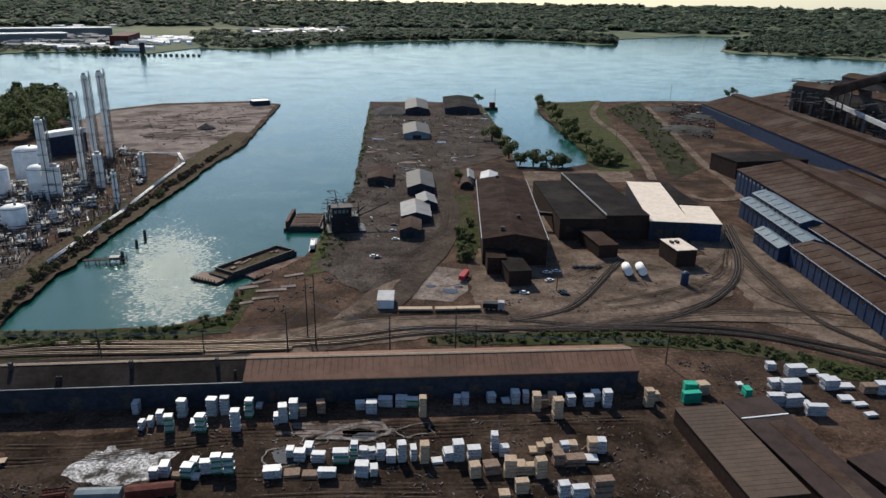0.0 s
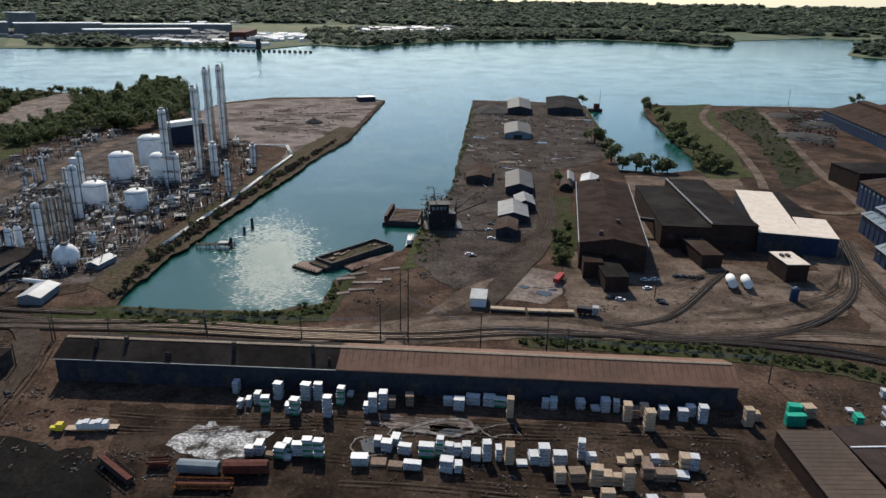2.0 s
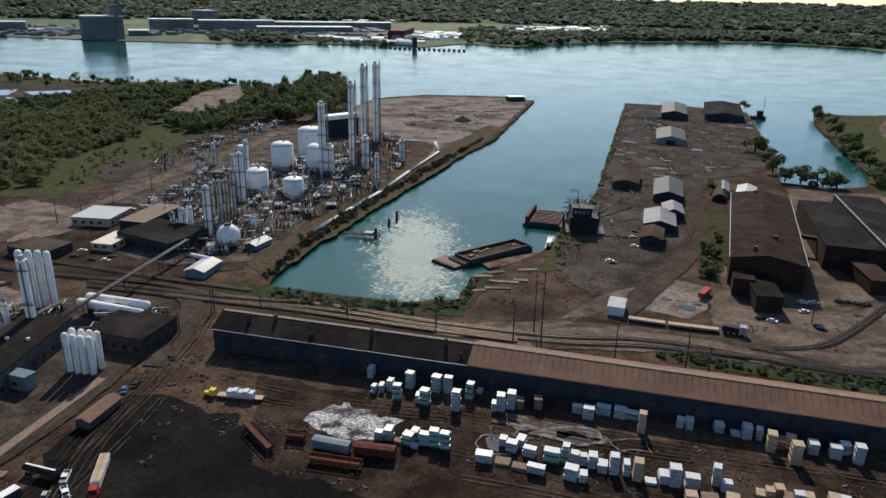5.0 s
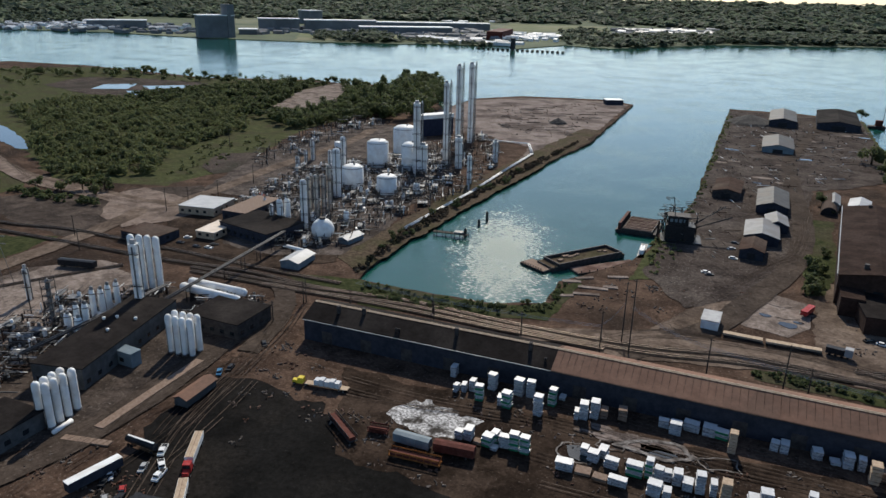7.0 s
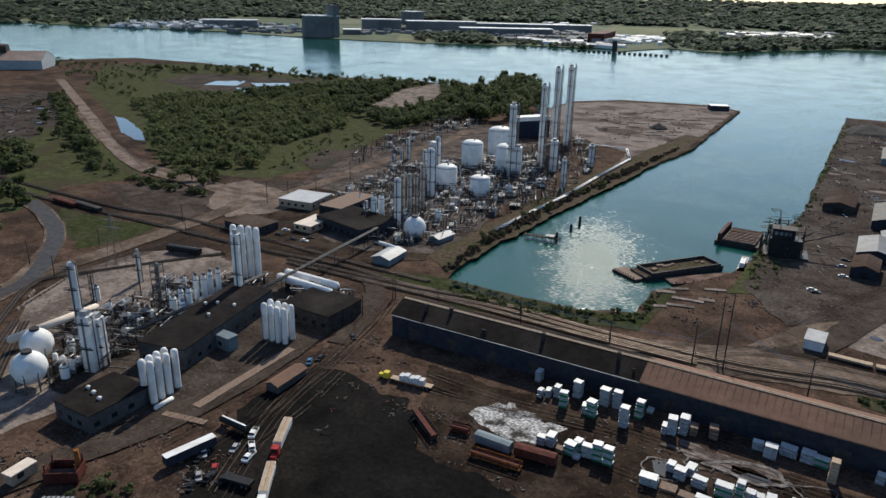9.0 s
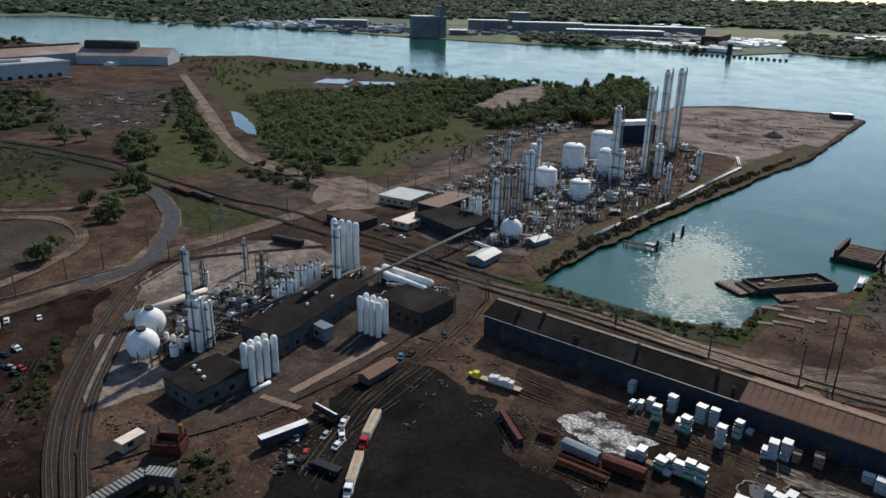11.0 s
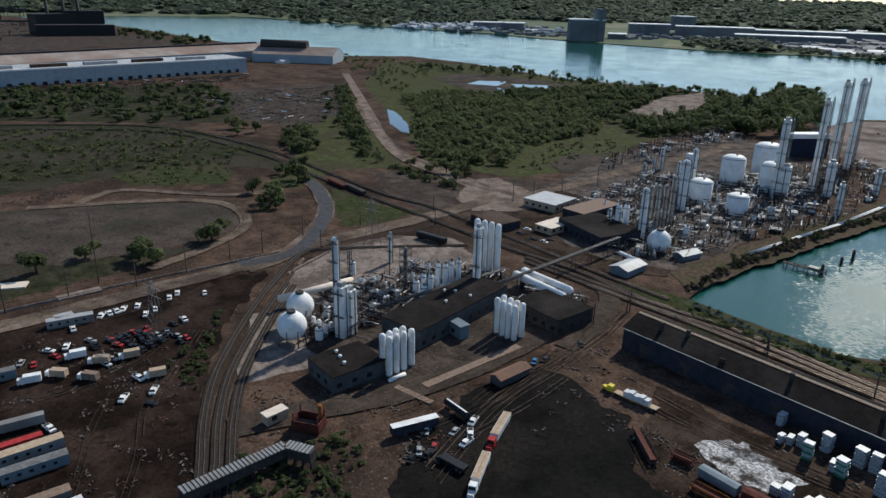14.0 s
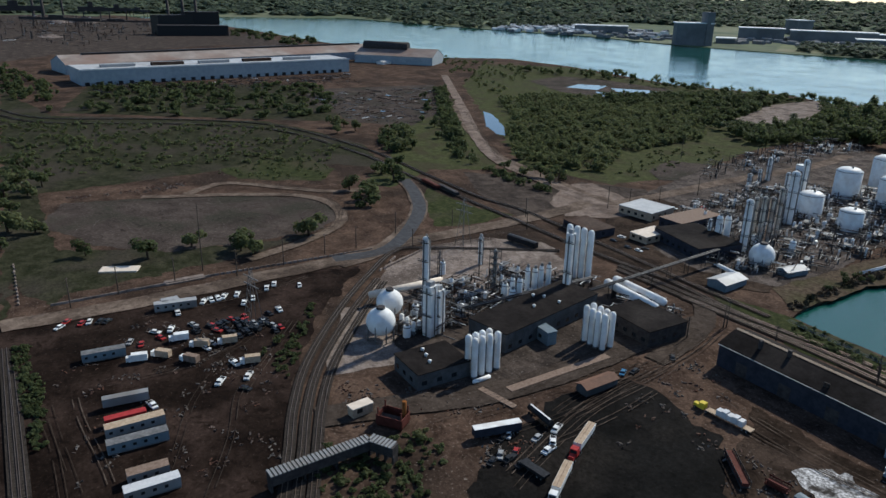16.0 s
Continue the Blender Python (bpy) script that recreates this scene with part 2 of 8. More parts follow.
M_brownl = mat("weathered_lumber", (0.16, 0.11, 0.08), (0.25, 0.18, 0.14), 1.0, 0.85)
M_green = mat("green_wrap", (0.015, 0.14, 0.07), (0.03, 0.22, 0.11), 0.8, 0.45)
M_teal = mat("teal_wrap", (0.02, 0.3, 0.2), (0.04, 0.42, 0.28), 0.8, 0.45)
M_rubber = mat("rubber", (0.015, 0.015, 0.015), (0.03, 0.03, 0.03), 2.0, 0.9)
M_glass = mat("dark_glass", (0.015, 0.018, 0.02), (0.02, 0.024, 0.028), 1.0, 0.08, spec=0.5)
M_black = mat("black_paint", (0.015, 0.015, 0.016), (0.03, 0.03, 0.032), 1.0, 0.4)
M_red = mat("red_paint", (0.3, 0.025, 0.025), (0.4, 0.045, 0.04), 0.6, 0.4)
M_carblue = mat("blue_paint", (0.04, 0.14, 0.26), (0.06, 0.2, 0.34), 0.6, 0.35)
M_yellow = mat("yellow_paint", (0.55, 0.42, 0.03), (0.65, 0.5, 0.05), 0.6, 0.45)
M_orange = mat("rust_orange", (0.16, 0.06, 0.02), (0.288, 0.112, 0.036), 0.7, 0.85, speckle=0.3)
M_oxide = mat("oxide_red", (0.072, 0.021, 0.015), (0.114, 0.036, 0.027), 0.5, 0.8)
M_brick = mat("brick_wall", (0.03, 0.017, 0.013), (0.052, 0.03, 0.023), 0.6, 0.9, c3=(0.022, 0.015, 0.013), scale3=0.1)
M_steel = mat("pipe_steel", (0.11, 0.108, 0.105), (0.2, 0.195, 0.19), 0.6, 0.5, 0.1)
M_darksteel = mat("dark_steel", (0.035, 0.032, 0.032), (0.07, 0.062, 0.06), 0.5, 0.7, 0.2)
M_pole = mat("pole_wood", (0.045, 0.035, 0.028), (0.08, 0.065, 0.052), 1.5, 0.9)
M_column = mat("column_paint", (0.74, 0.73, 0.71), (0.84, 0.83, 0.81), 0.35, 0.55, c3=(0.58, 0.53, 0.47), scale3=0.12, amount3=0.5)
M_rustcol = mat("rust_streaked", (0.5, 0.44, 0.37), (0.62, 0.57, 0.5), 0.6, 0.7, c3=(0.26, 0.14, 0.08), scale3=0.2, amount3=0.6)
M_bluegrey = mat("blue_grey_metal", (0.12, 0.16, 0.185), (0.17, 0.21, 0.235), 0.3, 0.5)
M_whiteroof = mat("white_metal", (0.4, 0.4, 0.4), (0.5, 0.5, 0.49), 0.2, 0.5, c3=(0.28, 0.26, 0.24), scale3=0.04)
M_palewall = mat("pale_blue_wall", (0.27, 0.31, 0.335), (0.34, 0.38, 0.4), 0.2, 0.6, c3=(0.4, 0.43, 0.45), scale3=0.02)
M_trunk = mat("bark", (0.05, 0.035, 0.025), (0.09, 0.065, 0.045), 2.0, 0.95)
M_leaf = make_leaf("leaves", (0.075, 0.096, 0.04), (0.12, 0.14, 0.062))
M_leaflight = make_leaf("light_leaves", (0.108, 0.128, 0.056), (0.165, 0.18, 0.082), 0.05)
M_spoil = mat("spoil", (0.035, 0.033, 0.032), (0.075, 0.07, 0.065), 0.6, 0.95, bump=0.3)
M_palegrey = mat("grey_block_wall", (0.06, 0.062, 0.064), (0.095, 0.097, 0.099), 0.4, 0.85, c3=(0.045, 0.043, 0.042), scale3=0.12)
M_navy = mat("navy_wall", (0.012, 0.016, 0.035), (0.02, 0.026, 0.05), 0.3, 0.6)
M_rustpale = mat("patchy_rust_roof", (0.24, 0.2, 0.175), (0.34, 0.29, 0.255), 0.05, 0.8, c3=(0.2, 0.115, 0.085), scale3=0.012, amount3=0.6)
# distance haze is put into the far leaves' colour: paler and bluer
M_hazeleaf = make_leaf("far_leaves", (0.1, 0.13, 0.09), (0.15, 0.18, 0.125), 0.01)
M_dustroof = mat("dusty_roof", (0.075, 0.053, 0.04), (0.105, 0.075, 0.057), 0.1, 0.8, c3=(0.055, 0.04, 0.032), scale3=0.05, speckle=0.15)
M_maroon = mat("maroon_roof", (0.03, 0.02, 0.018), (0.05, 0.032, 0.028), 0.15, 0.8, c3=(0.065, 0.045, 0.038), scale3=0.05, speckle=0.15)
M_scrap = mat("scrap_mix", (0.035, 0.026, 0.022), (0.17, 0.15, 0.135), 0.35, 0.8, c3=(0.1, 0.045, 0.028), scale3=0.08, amount3=0.9)
M_dullroof = mat("dull_metal_roof", (0.05, 0.048, 0.046), (0.085, 0.082, 0.08), 0.2, 0.6, c3=(0.07, 0.052, 0.04), scale3=0.1)
M_lightroof = mat("light_metal_roof", (0.19, 0.19, 0.19), (0.26, 0.26, 0.26), 0.2, 0.6, c3=(0.14, 0.12, 0.1), scale3=0.1)
M_hallroof = mat("tar_brown_roof", (0.024, 0.015, 0.012), (0.04, 0.025, 0.02), 0.12, 0.85, c3=(0.05, 0.034, 0.028), scale3=0.06, amount3=0.6, speckle=0.3)
M_pierdirt = mat("pier_cinders", (0.031, 0.024, 0.021), (0.072, 0.057, 0.049), 0.07, 0.95, bump=0.1, c3=(0.11, 0.092, 0.08), scale3=0.03, amount3=0.5, speckle=0.5, grit=(0.24, 0.21, 0.19))
M_farwall = mat("far_wall", (0.12, 0.127, 0.132), (0.18, 0.187, 0.192), 0.02, 0.8)
M_field = mat("far_field", (0.1, 0.12, 0.055), (0.16, 0.17, 0.085), 0.01, 0.95, c3=(0.2, 0.18, 0.12), scale3=0.004, amount3=0.6)


# ---- mesh helpers ----
def mesh_of(name, verts, faces, material):
    me = bpy.data.meshes.new(name)
    me.from_pydata([tuple(v) for v in verts], [], faces)
    me.materials.append(material)
    me.update()
    return me


def part(name, bm, material, parent, label=""):
    me = bpy.data.meshes.new(name)
    bm.to_mesh(me)
    bm.free()
    me.materials.append(material)
    ob = new(name, me)
    ob.parent = parent
    if label:
        ob["label"] = label
    return ob


def sheet(name, pts, z, material, label, depth=0.0):
    """A flat piece of ground with the outline pts; depth gives it banks."""
    bm = bmesh.new()
    vs = [bm.verts.new((x, y, z)) for x, y in pts]
    es = [bm.edges.new((vs[i], vs[(i + 1) % len(vs)])) for i in range(len(vs))]
    bmesh.ops.triangle_fill(bm, use_beauty=True, use_dissolve=False, edges=es)
    for f in bm.faces:
        if f.normal.z < 0:
            f.normal_flip()
    if depth:
        low = [bm.verts.new((x, y, z - depth)) for x, y in pts]
        for i in range(len(vs)):
            j = (i + 1) % len(vs)
            bm.faces.new((vs[i], vs[j], low[j], low[i]))
    ob = part(name, bm, material, None)
    return tagged(ob, label, name.split("_")[0], kind="structure")


def ribbon(name, pts, width, z, material, label):
    pts = [Vector((*p, 0)) for p in pts]
    verts, faces = [], []
    for i, p in enumerate(pts):
        d = (pts[min(i + 1, len(pts) - 1)] - pts[max(i - 1, 0)]).normalized()
        s = Vector((-d.y, d.x, 0)) * width / 2
        verts += [(p.x + s.x, p.y + s.y, z), (p.x - s.x, p.y - s.y, z)]
        if i:
            k = 2 * i
            faces.append((k - 2, k - 1, k + 1, k))
    ob = new(name, mesh_of(name, verts, faces, material))
    return tagged(ob, label, name.split("_")[0], kind="structure")


def prism(bm, profile, x0, x1):
    """A closed profile of (y, z) swept from x0 to x1."""
    a = [bm.verts.new((x0, y, z)) for y, z in profile]
    b = [bm.verts.new((x1, y, z)) for y, z in profile]
    n = len(a)
    bm.faces.new(a[::-1])
    bm.faces.new(b)
    for i in range(n):
        bm.faces.new((a[i], a[(i + 1) % n], b[(i + 1) % n], b[i]))
    return bm


def box(bm, x0, x1, y0, y1, z0, z1):
    return prism(bm, [(y0, z0), (y1, z0), (y1, z1), (y0, z1)], x0, x1)


def base(name, a, b, label, category, group=""):
    """An Empty at a, its x axis towards b. Returns it and the distance."""
    ob = new(name)
    d = math.hypot(b[0] - a[0], b[1] - a[1])
    ob.matrix_world = pose(a[0], a[1], 0, 0, 0, math.degrees(math.atan2(b[1] - a[1], b[0] - a[0])))
    return tagged(ob, label, category, group), d


def gable(name, a, b, width, eave, ridge, wallm, roofm, label, category="shed"):
    """A gabled building with its ridge from a to b."""
    ob, d = base(name, a, b, label, category)
    w = width / 2
    part("wall", prism(bmesh.new(), [(-w, 0), (w, 0), (w, eave), (0, ridge - 0.15), (-w, eave)], 0, d), wallm, ob)
    o, t = 0.5, 0.25
    k = (ridge - eave) / w
    part("roof", prism(bmesh.new(), [(-w - o, eave - o * k + 0.02), (0, ridge + 0.02), (0, ridge + t), (-w - o, eave - o * k + t)], -o, d + o), roofm, ob)
    part("roof", prism(bmesh.new(), [(w + o, eave - o * k + 0.02), (w + o, eave - o * k + t), (0, ridge + t), (0, ridge + 0.02)], -o, d + o), roofm, ob)
    return ob, d


def flat(name, a, b, c, h, wallm, roofm, label, category="building"):
    """A flat-roofed building with the front edge a to b and a back corner c."""
    ob, d = base(name, a, b, label, category)
    dx, dy = (b[0] - a[0]) / d, (b[1] - a[1]) / d
    dep = -(c[0] - a[0]) * dy + (c[1] - a[1]) * dx
    part("wall", box(bmesh.new(), 0, d, 0, dep, 0, h - 0.3), wallm, ob)
    part("roof", box(bmesh.new(), -0.25, d + 0.25, -0.25, dep + 0.25, h - 0.3, h), roofm, ob)
    return ob, d, dep


def turned(bm, rings, n=24, x=0.0, y=0.0):
    """A body of revolution from rings of (radius, height)."""
    prev = None
    for r, z in rings:
        ring = [bm.verts.new((x + r * math.cos(6.2831853 * i / n), y + r * math.sin(6.2831853 * i / n), z)) for i in range(n)] if r > 0 else [bm.verts.new((x, y, z))]
        if prev:
            for i in range(n):
                p0, p1 = (prev[i % len(prev)], prev[(i + 1) % len(prev)])
                q0, q1 = (ring[i % len(ring)], ring[(i + 1) % len(ring)])
                vs = [v for k, v in enumerate((p0, p1, q1, q0)) if v not in (p0, p1, q1, q0)[:k]]
                if len(vs) > 2:
                    f = bm.faces.new(vs)
                    f.smooth = True
        prev = ring
    return bm


def jag(pts, step, amp, seed=0.0, closed=True):
    """The outline, resampled at every step and roughened by amp metres."""
    out = []
    for i, p in enumerate(pts if closed else pts[:-1]):
        q = pts[(i + 1) % len(pts)]
        n = max(1, int(math.hypot(q[0] - p[0], q[1] - p[1]) / step))
        for k in range(n):
            x, y = p[0] + (q[0] - p[0]) * k / n, p[1] + (q[1] - p[1]) * k / n
            v = noise.noise_vector(Vector((x * 0.11, y * 0.11, seed))) + noise.noise_vector(Vector((x * 0.4, y * 0.4, seed + 3))) * 0.5
            out.append((x + v.x * amp, y + v.y * amp))
    return out if closed else out + [tuple(pts[-1])]


def curve_through(pts, step=6.0):
    """A smooth line through the points."""
    pts = [Vector((*p, 0)) for p in pts]
    out = []
    for i in range(len(pts) - 1):
        p0, p1, p2, p3 = pts[max(i - 1, 0)], pts[i], pts[i + 1], pts[min(i + 2, len(pts) - 1)]
        n = max(2, int((p2 - p1).length / step))
        for k in range(n):
            t = k / n
            v = 0.5 * (2 * p1 + (p2 - p0) * t + (2 * p0 - 5 * p1 + 4 * p2 - p3) * t * t + (3 * p1 - p0 - 3 * p2 + p3) * t ** 3)
            out.append((v.x, v.y))
    return out + [(pts[-1].x, pts[-1].y)]


def inside(x, y, poly):
    hit = False
    for i in range(len(poly)):
        (x1, y1), (x2, y2) = poly[i - 1], poly[i]
        if (y1 > y) != (y2 > y) and x < (x2 - x1) * (y - y1) / (y2 - y1) + x1:
            hit = not hit
    return hit


def scatter(poly, count, rng):
    xs, ys = [p[0] for p in poly], [p[1] for p in poly]
    out = []
    while len(out) < count:
        x, y = rng.uniform(min(xs), max(xs)), rng.uniform(min(ys), max(ys))
        if inside(x, y, poly):
            out.append((x, y))
    return out


# ---- ground and water ----
near = [(-3513.4, 153.5), (-2512.6, 485.6), (-1777.0, 573.8), (-1335.6, 660.9), (-1277.7, 798.8), (-1109.3, 829.9), (-836.4, 819.9), (-686.4, 899.1), (-622.3, 881.8), (-502.0, 948.0), (-426.6, 800.5), (-393.4, 753.2), (-403.4, 856.1), (-360.1, 918.9), (-252.4, 953.2), (-211.6, 929.1), (-184.9, 654.3), (-192.4, 518.7), (-194.6, 417.0), (-190.8, 364.0), (-192.0, 327.3), (-184.9, 272.7), (-180.8, 261.9), (-181.5, 263.3), (-149.8, 264.8), (-114.3, 270.3), (-94.7, 282.6), (-96.4, 309.3), (-93.9, 315.5), (-72.9, 356.6), (-72.3, 361.3), (-71.1, 380.2), (-64.4, 493.0), (-100.1, 965.2), (-21.2, 974.1), (46.2, 954.0), (58.7, 760.3), (60.6, 641.5), (60.3, 583.4), (99.9, 581.9), (121.7, 598.5), (128.0, 646.5), (123.4, 732.3), (116.2, 886.4), (125.0, 990.5), (151.6, 987.7), (310.3, 1017.1), (398.9, 1021.2), (538.8, 1156.5), (916.3, 1533.2)]
land = jag(near, 8, 2.0, closed=False) + [(2500, 1500), (4000, -4000), (-4000, -4000), (-4000, -200), (-3000, 100)]
sheet("ground", land, 0.0, M_dirt, "bare brown industrial dirt and gravel ground", 4.0)
far = [(-5680.5, 510.7), (-4449.4, 916.1), (-3299.1, 1029.5), (-3024.2, 1168.8), (-2288.1, 1330.7), (-1872.7, 1478.9), (-1518.1, 1490.3), (-1231.2, 1561.5), (-1012.9, 1663.9), (-947.7, 1729.4), (-753.3, 1806.7), (-701.4, 1734.0), (-653.9, 1952.5), (-510.8, 1917.7), (-297.6, 2311.3), (-18.1, 2486.2), (118.9, 2596.9), (398.7, 2497.6), (447.5, 2352.6), (532.6, 2374.0), (623.6, 2741.6), (946.9, 3052.9), (1286.9, 3478.8), (1795.3, 3779.1)]
far = far + [(3000, 3200), (3600, 1500), (4400, 1200), (3300, 3500), (0, 4800), (-3400, 3400), (-4700, 900)]
sheet("ground_far", far, 0.0, M_far, "far flat river bank with fields and woods", 4.0)
isle = [(800.6, 2167.6), (797.8, 2051.6), (951.0, 1978.4), (1104.6, 1858.3), (1265.7, 1819.9), (2121.1, 3082.4), (1945.2, 3309.7), (1368.0, 3232.5), (994.4, 2621.9)]
sheet("ground_isle", isle, 0.0, M_far, "wooded low island in the river", 4.0)
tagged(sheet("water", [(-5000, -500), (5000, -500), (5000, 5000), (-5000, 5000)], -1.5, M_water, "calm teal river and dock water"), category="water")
# far wooded rise up to the skyline
bm = bmesh.new()
prev = None
for k in range(101):
    a = radians(-70 + 1.9 * k)
    ring = []
    for d, z in ((3300, -6), (3700, 22), (4100, 48), (4500, 78), (4880, 104)):
        q = z + (4 * noise.noise(Vector((a * 40, d * 0.01, 0))) if z > 0 else 0)
        ring.append(bm.verts.new((-math.sin(a) * d, math.cos(a) * d, q)))
    if prev:
        for i in range(4):
            bm.faces.new((prev[i], prev[i + 1], ring[i + 1], ring[i]))
    prev = ring
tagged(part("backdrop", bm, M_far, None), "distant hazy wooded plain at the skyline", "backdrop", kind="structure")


layer = [0]


def patch(name, pts, z, material, label, amp=2.0, step=3.0):
    layer[0] += 1
    height = 0.02 + 0.006 * layer[0] if name != "ground_puddle" else 0.36 + 0.003 * (layer[0] % 12)
    return sheet(name, jag(pts, step, amp, z * 50), height, material, label)


patch("ground_pier", [(-394.3, 741.1), (-396.7, 842.2), (-353.8, 903.6), (-248.0, 937.9), (-215.8, 919.3), (-191.3, 658.5), (-196.9, 524.3), (-199.8, 473.0), (-225.9, 602.6), (-299.6, 641.9), (-332.0, 632.6)], 0.02, M_pale, "pale pinkish bare fill on the pier", 3.0)
patch("ground_woods", [(-1193.7, 689.4), (-1100.0, 812.0), (-838.0, 804.0), (-690.0, 882.0), (-620.0, 866.0), (-505.0, 928.0), (-434.0, 790.0), (-398.0, 738.8), (-453.1, 659.6), (-441.9, 546.0), (-413.4, 463.9), (-386.7, 381.9), (-392.2, 336.3), (-469.5, 311.2), (-919.0, 499.3)], 0.03, M_meadow, "rough green undergrowth beneath the woods", 5.0, 8)
patch("ground_scrub", [(-1056.1, -81.0), (-835.0, -23.6), (-727.7, 175.5), (-589.9, 221.0), (-493.5, 207.4), (-525.4, 177.8), (-539.0, 94.0), (-515.1, -31.6), (-546.2, -52.2)], 0.03, M_scrub, "dull green scrub and weeds", 5.0, 8)
patch("ground_scrub", [(-1082.3, 21.9), (-994.5, 306.7), (-704.5, 239.7), (-737.5, 178.0), (-851.9, -18.5)], 0.03, M_scrub, "dull green scrub beside the factory", 5.0, 8)
patch("ground_scrub", [(-598.8, -55.1), (-538.0, -32.1), (-394.3, -18.7), (-372.7, 41.6), (-366.2, 90.6), (-382.6, 128.4), (-350.4, 71.6), (-333.1, -14.3), (-319.7, -20.8), (-357.4, -37.1), (-276.1, -36.9)], 0.025, M_scrub, "weedy verge round the lot", 4.0)
patch("ground_scrub", [(-686.7, 288.8), (-789.3, 414.9), (-541.2, 313.8), (-462.7, 284.1), (-482.2, 235.4), (-446.1, 191.7), (-455.1, 169.9), (-529.1, 222.4)], 0.03, M_meadow, "green verge of grass by the road", 4.0)
patch("ground_scrub", [(-437.1, 213.6), (-383.6, 215.8), (-356.6, 232.8), (-347.8, 196.1), (-355.7, 177.8), (-401.3, 190.2)], 0.03, M_grass, "grass between the rail tracks", 3.0)
patch("ground_lot", [(-487.4, -15.5), (-475.6, 63.6), (-439.6, 132.6), (-402.6, 139.0), (-372.8, 111.7), (-368.8, 72.9), (-371.8, 33.1), (-395.7, -0.3), (-443.3, -27.1)], 0.03, M_pinkdirt, "bare pinkish dirt lot inside the loop road", 3.0)
patch("ground_mound", [(-540.5, 90.2), (-557.3, 123.6), (-558.0, 160.3), (-509.4, 167.8), (-480.2, 149.5), (-505.7, 95.4)], 0.05, M_grass, "grassy low mound", 3.0)
patch("ground_lot", [(-949.3, 253.9), (-944.8, 468.2), (-733.0, 378.3), (-651.2, 292.1), (-700.6, 250.5)], 0.03, M_pinkdirt, "open storage lot with pale puddles", 3.0)
patch("ground_lot", [(-464.5, 255.4), (-444.0, 282.8), (-387.9, 293.9), (-349.1, 265.8), (-350.2, 232.8), (-404.2, 235.8)], 0.04, M_darkpad, "dark grey bare pad", 2.0)
patch("ground_yard", [(-307.8, -85.6), (-310.1, -38.8), (-313.9, 21.2), (-315.0, 93.5), (-297.1, 98.8), (-249.8, 63.9), (-143.5, 31.8), (-161.5, -18.8), (-184.2, -66.4)], 0.02, M_redyard, "dark reddish-brown salvage yard dirt", 3.0)
patch("ground_yard", [(-243.9, -22.1), (-186.3, -20.1), (-158.6, 38.2), (-209.8, 51.6), (-266.0, 78.1), (-313.4, 116.2), (-317.3, 88.6), (-308.8, 25.2), (-299.9, -34.5)], 0.02, M_redyard, "dark reddish dirt beside the tracks", 3.0)
patch("ground_slab", [(-308.8, 126.5), (-326.1, 159.9), (-326.2, 195.1), (-305.5, 219.0), (-290.5, 219.6), (-265.8, 169.4), (-278.2, 116.6)], 0.05, M_concrete, "pale concrete pad of the gas plant", 1.0)
patch("ground_slab", [(-269.1, 91.7), (-263.9, 110.6), (-214.8, 96.7), (-216.3, 68.8), (-227.4, 69.3)], 0.05, M_concrete, "cracked pale concrete under the spheres", 1.5)
patch("ground_coal", [(-128.0, 104.7), (-141.4, 135.2), (-143.5, 158.8), (-131.3, 168.1), (-113.2, 156.6), (-89.7, 152.7), (-71.5, 153.6), (-63.5, 148.0), (-90.8, 111.9), (-124.5, 86.8)], 0.04, M_coal, "black coal-stained ground", 4.0)
patch("ground_coal", [(-141.8, 79.6), (-170.0, 127.4), (-172.0, 163.0), (-156.9, 168.7), (-120.6, 157.3), (-105.9, 117.0), (-114.9, 86.1)], 0.035, M_coal, "black coal-stained ground", 4.0)
patch("ground_yard", [(-137.0, 190.8), (-71.2, 194.1), (0.1, 203.4), (71.2, 213.0), (76.8, 199.6), (71.1, 165.6), (66.9, 148.4), (-67.7, 145.6), (-109.8, 144.7)], 0.02, M_yard, "dark trampled lumber yard dirt", 3.0)
patch("ground_powder", [(-106.5, 171.8), (-104.4, 179.7), (-100.6, 186.1), (-86.9, 182.6), (-78.2, 181.2), (-81.7, 169.2), (-92.3, 166.7), (-101.2, 167.7)], 0.06, M_powder, "spilled white powder on the yard", 3.5, 1.5)
patch("ground_puddle", [(-48.3, 178.0), (-50.7, 182.7), (-47.8, 185.1), (-42.5, 184.3), (-40.2, 181.0), (-43.7, 177.4)], 0.06, M_puddle, "shallow dark puddle", 1.0, 1.0)
patch("ground_puddle", [(-39.6, 197.4), (-25.4, 199.4), (-16.2, 198.1), (-21.1, 193.2), (-31.6, 192.0), (-49.6, 193.1)], 0.06, M_pale, "drying pale mud stain", 2.5, 1.5)
patch("ground_apron", [(17.5, 374.6), (155.5, 367.0), (138.8, 314.9), (97.0, 281.8), (27.6, 268.4), (16.7, 284.7), (12.9, 324.1)], 0.02, M_road, "pale trafficked gravel apron", 3.0)
patch("ground_apron", [(137.8, 422.6), (180.5, 424.8), (189.9, 355.3), (197.0, 291.3), (172.2, 248.5), (139.0, 283.3), (147.4, 345.2)], 0.025, M_road, "pale rutted gravel yard", 3.0)
patch("ground_apron", [(63.0, 563.0), (150.6, 579.0), (147.8, 531.0), (80.2, 539.3), (71.1, 419.3), (66.5, 367.5), (51.9, 349.4), (61.1, 484.9)], 0.025, M_road, "pale gravel beside the halls", 2.0)
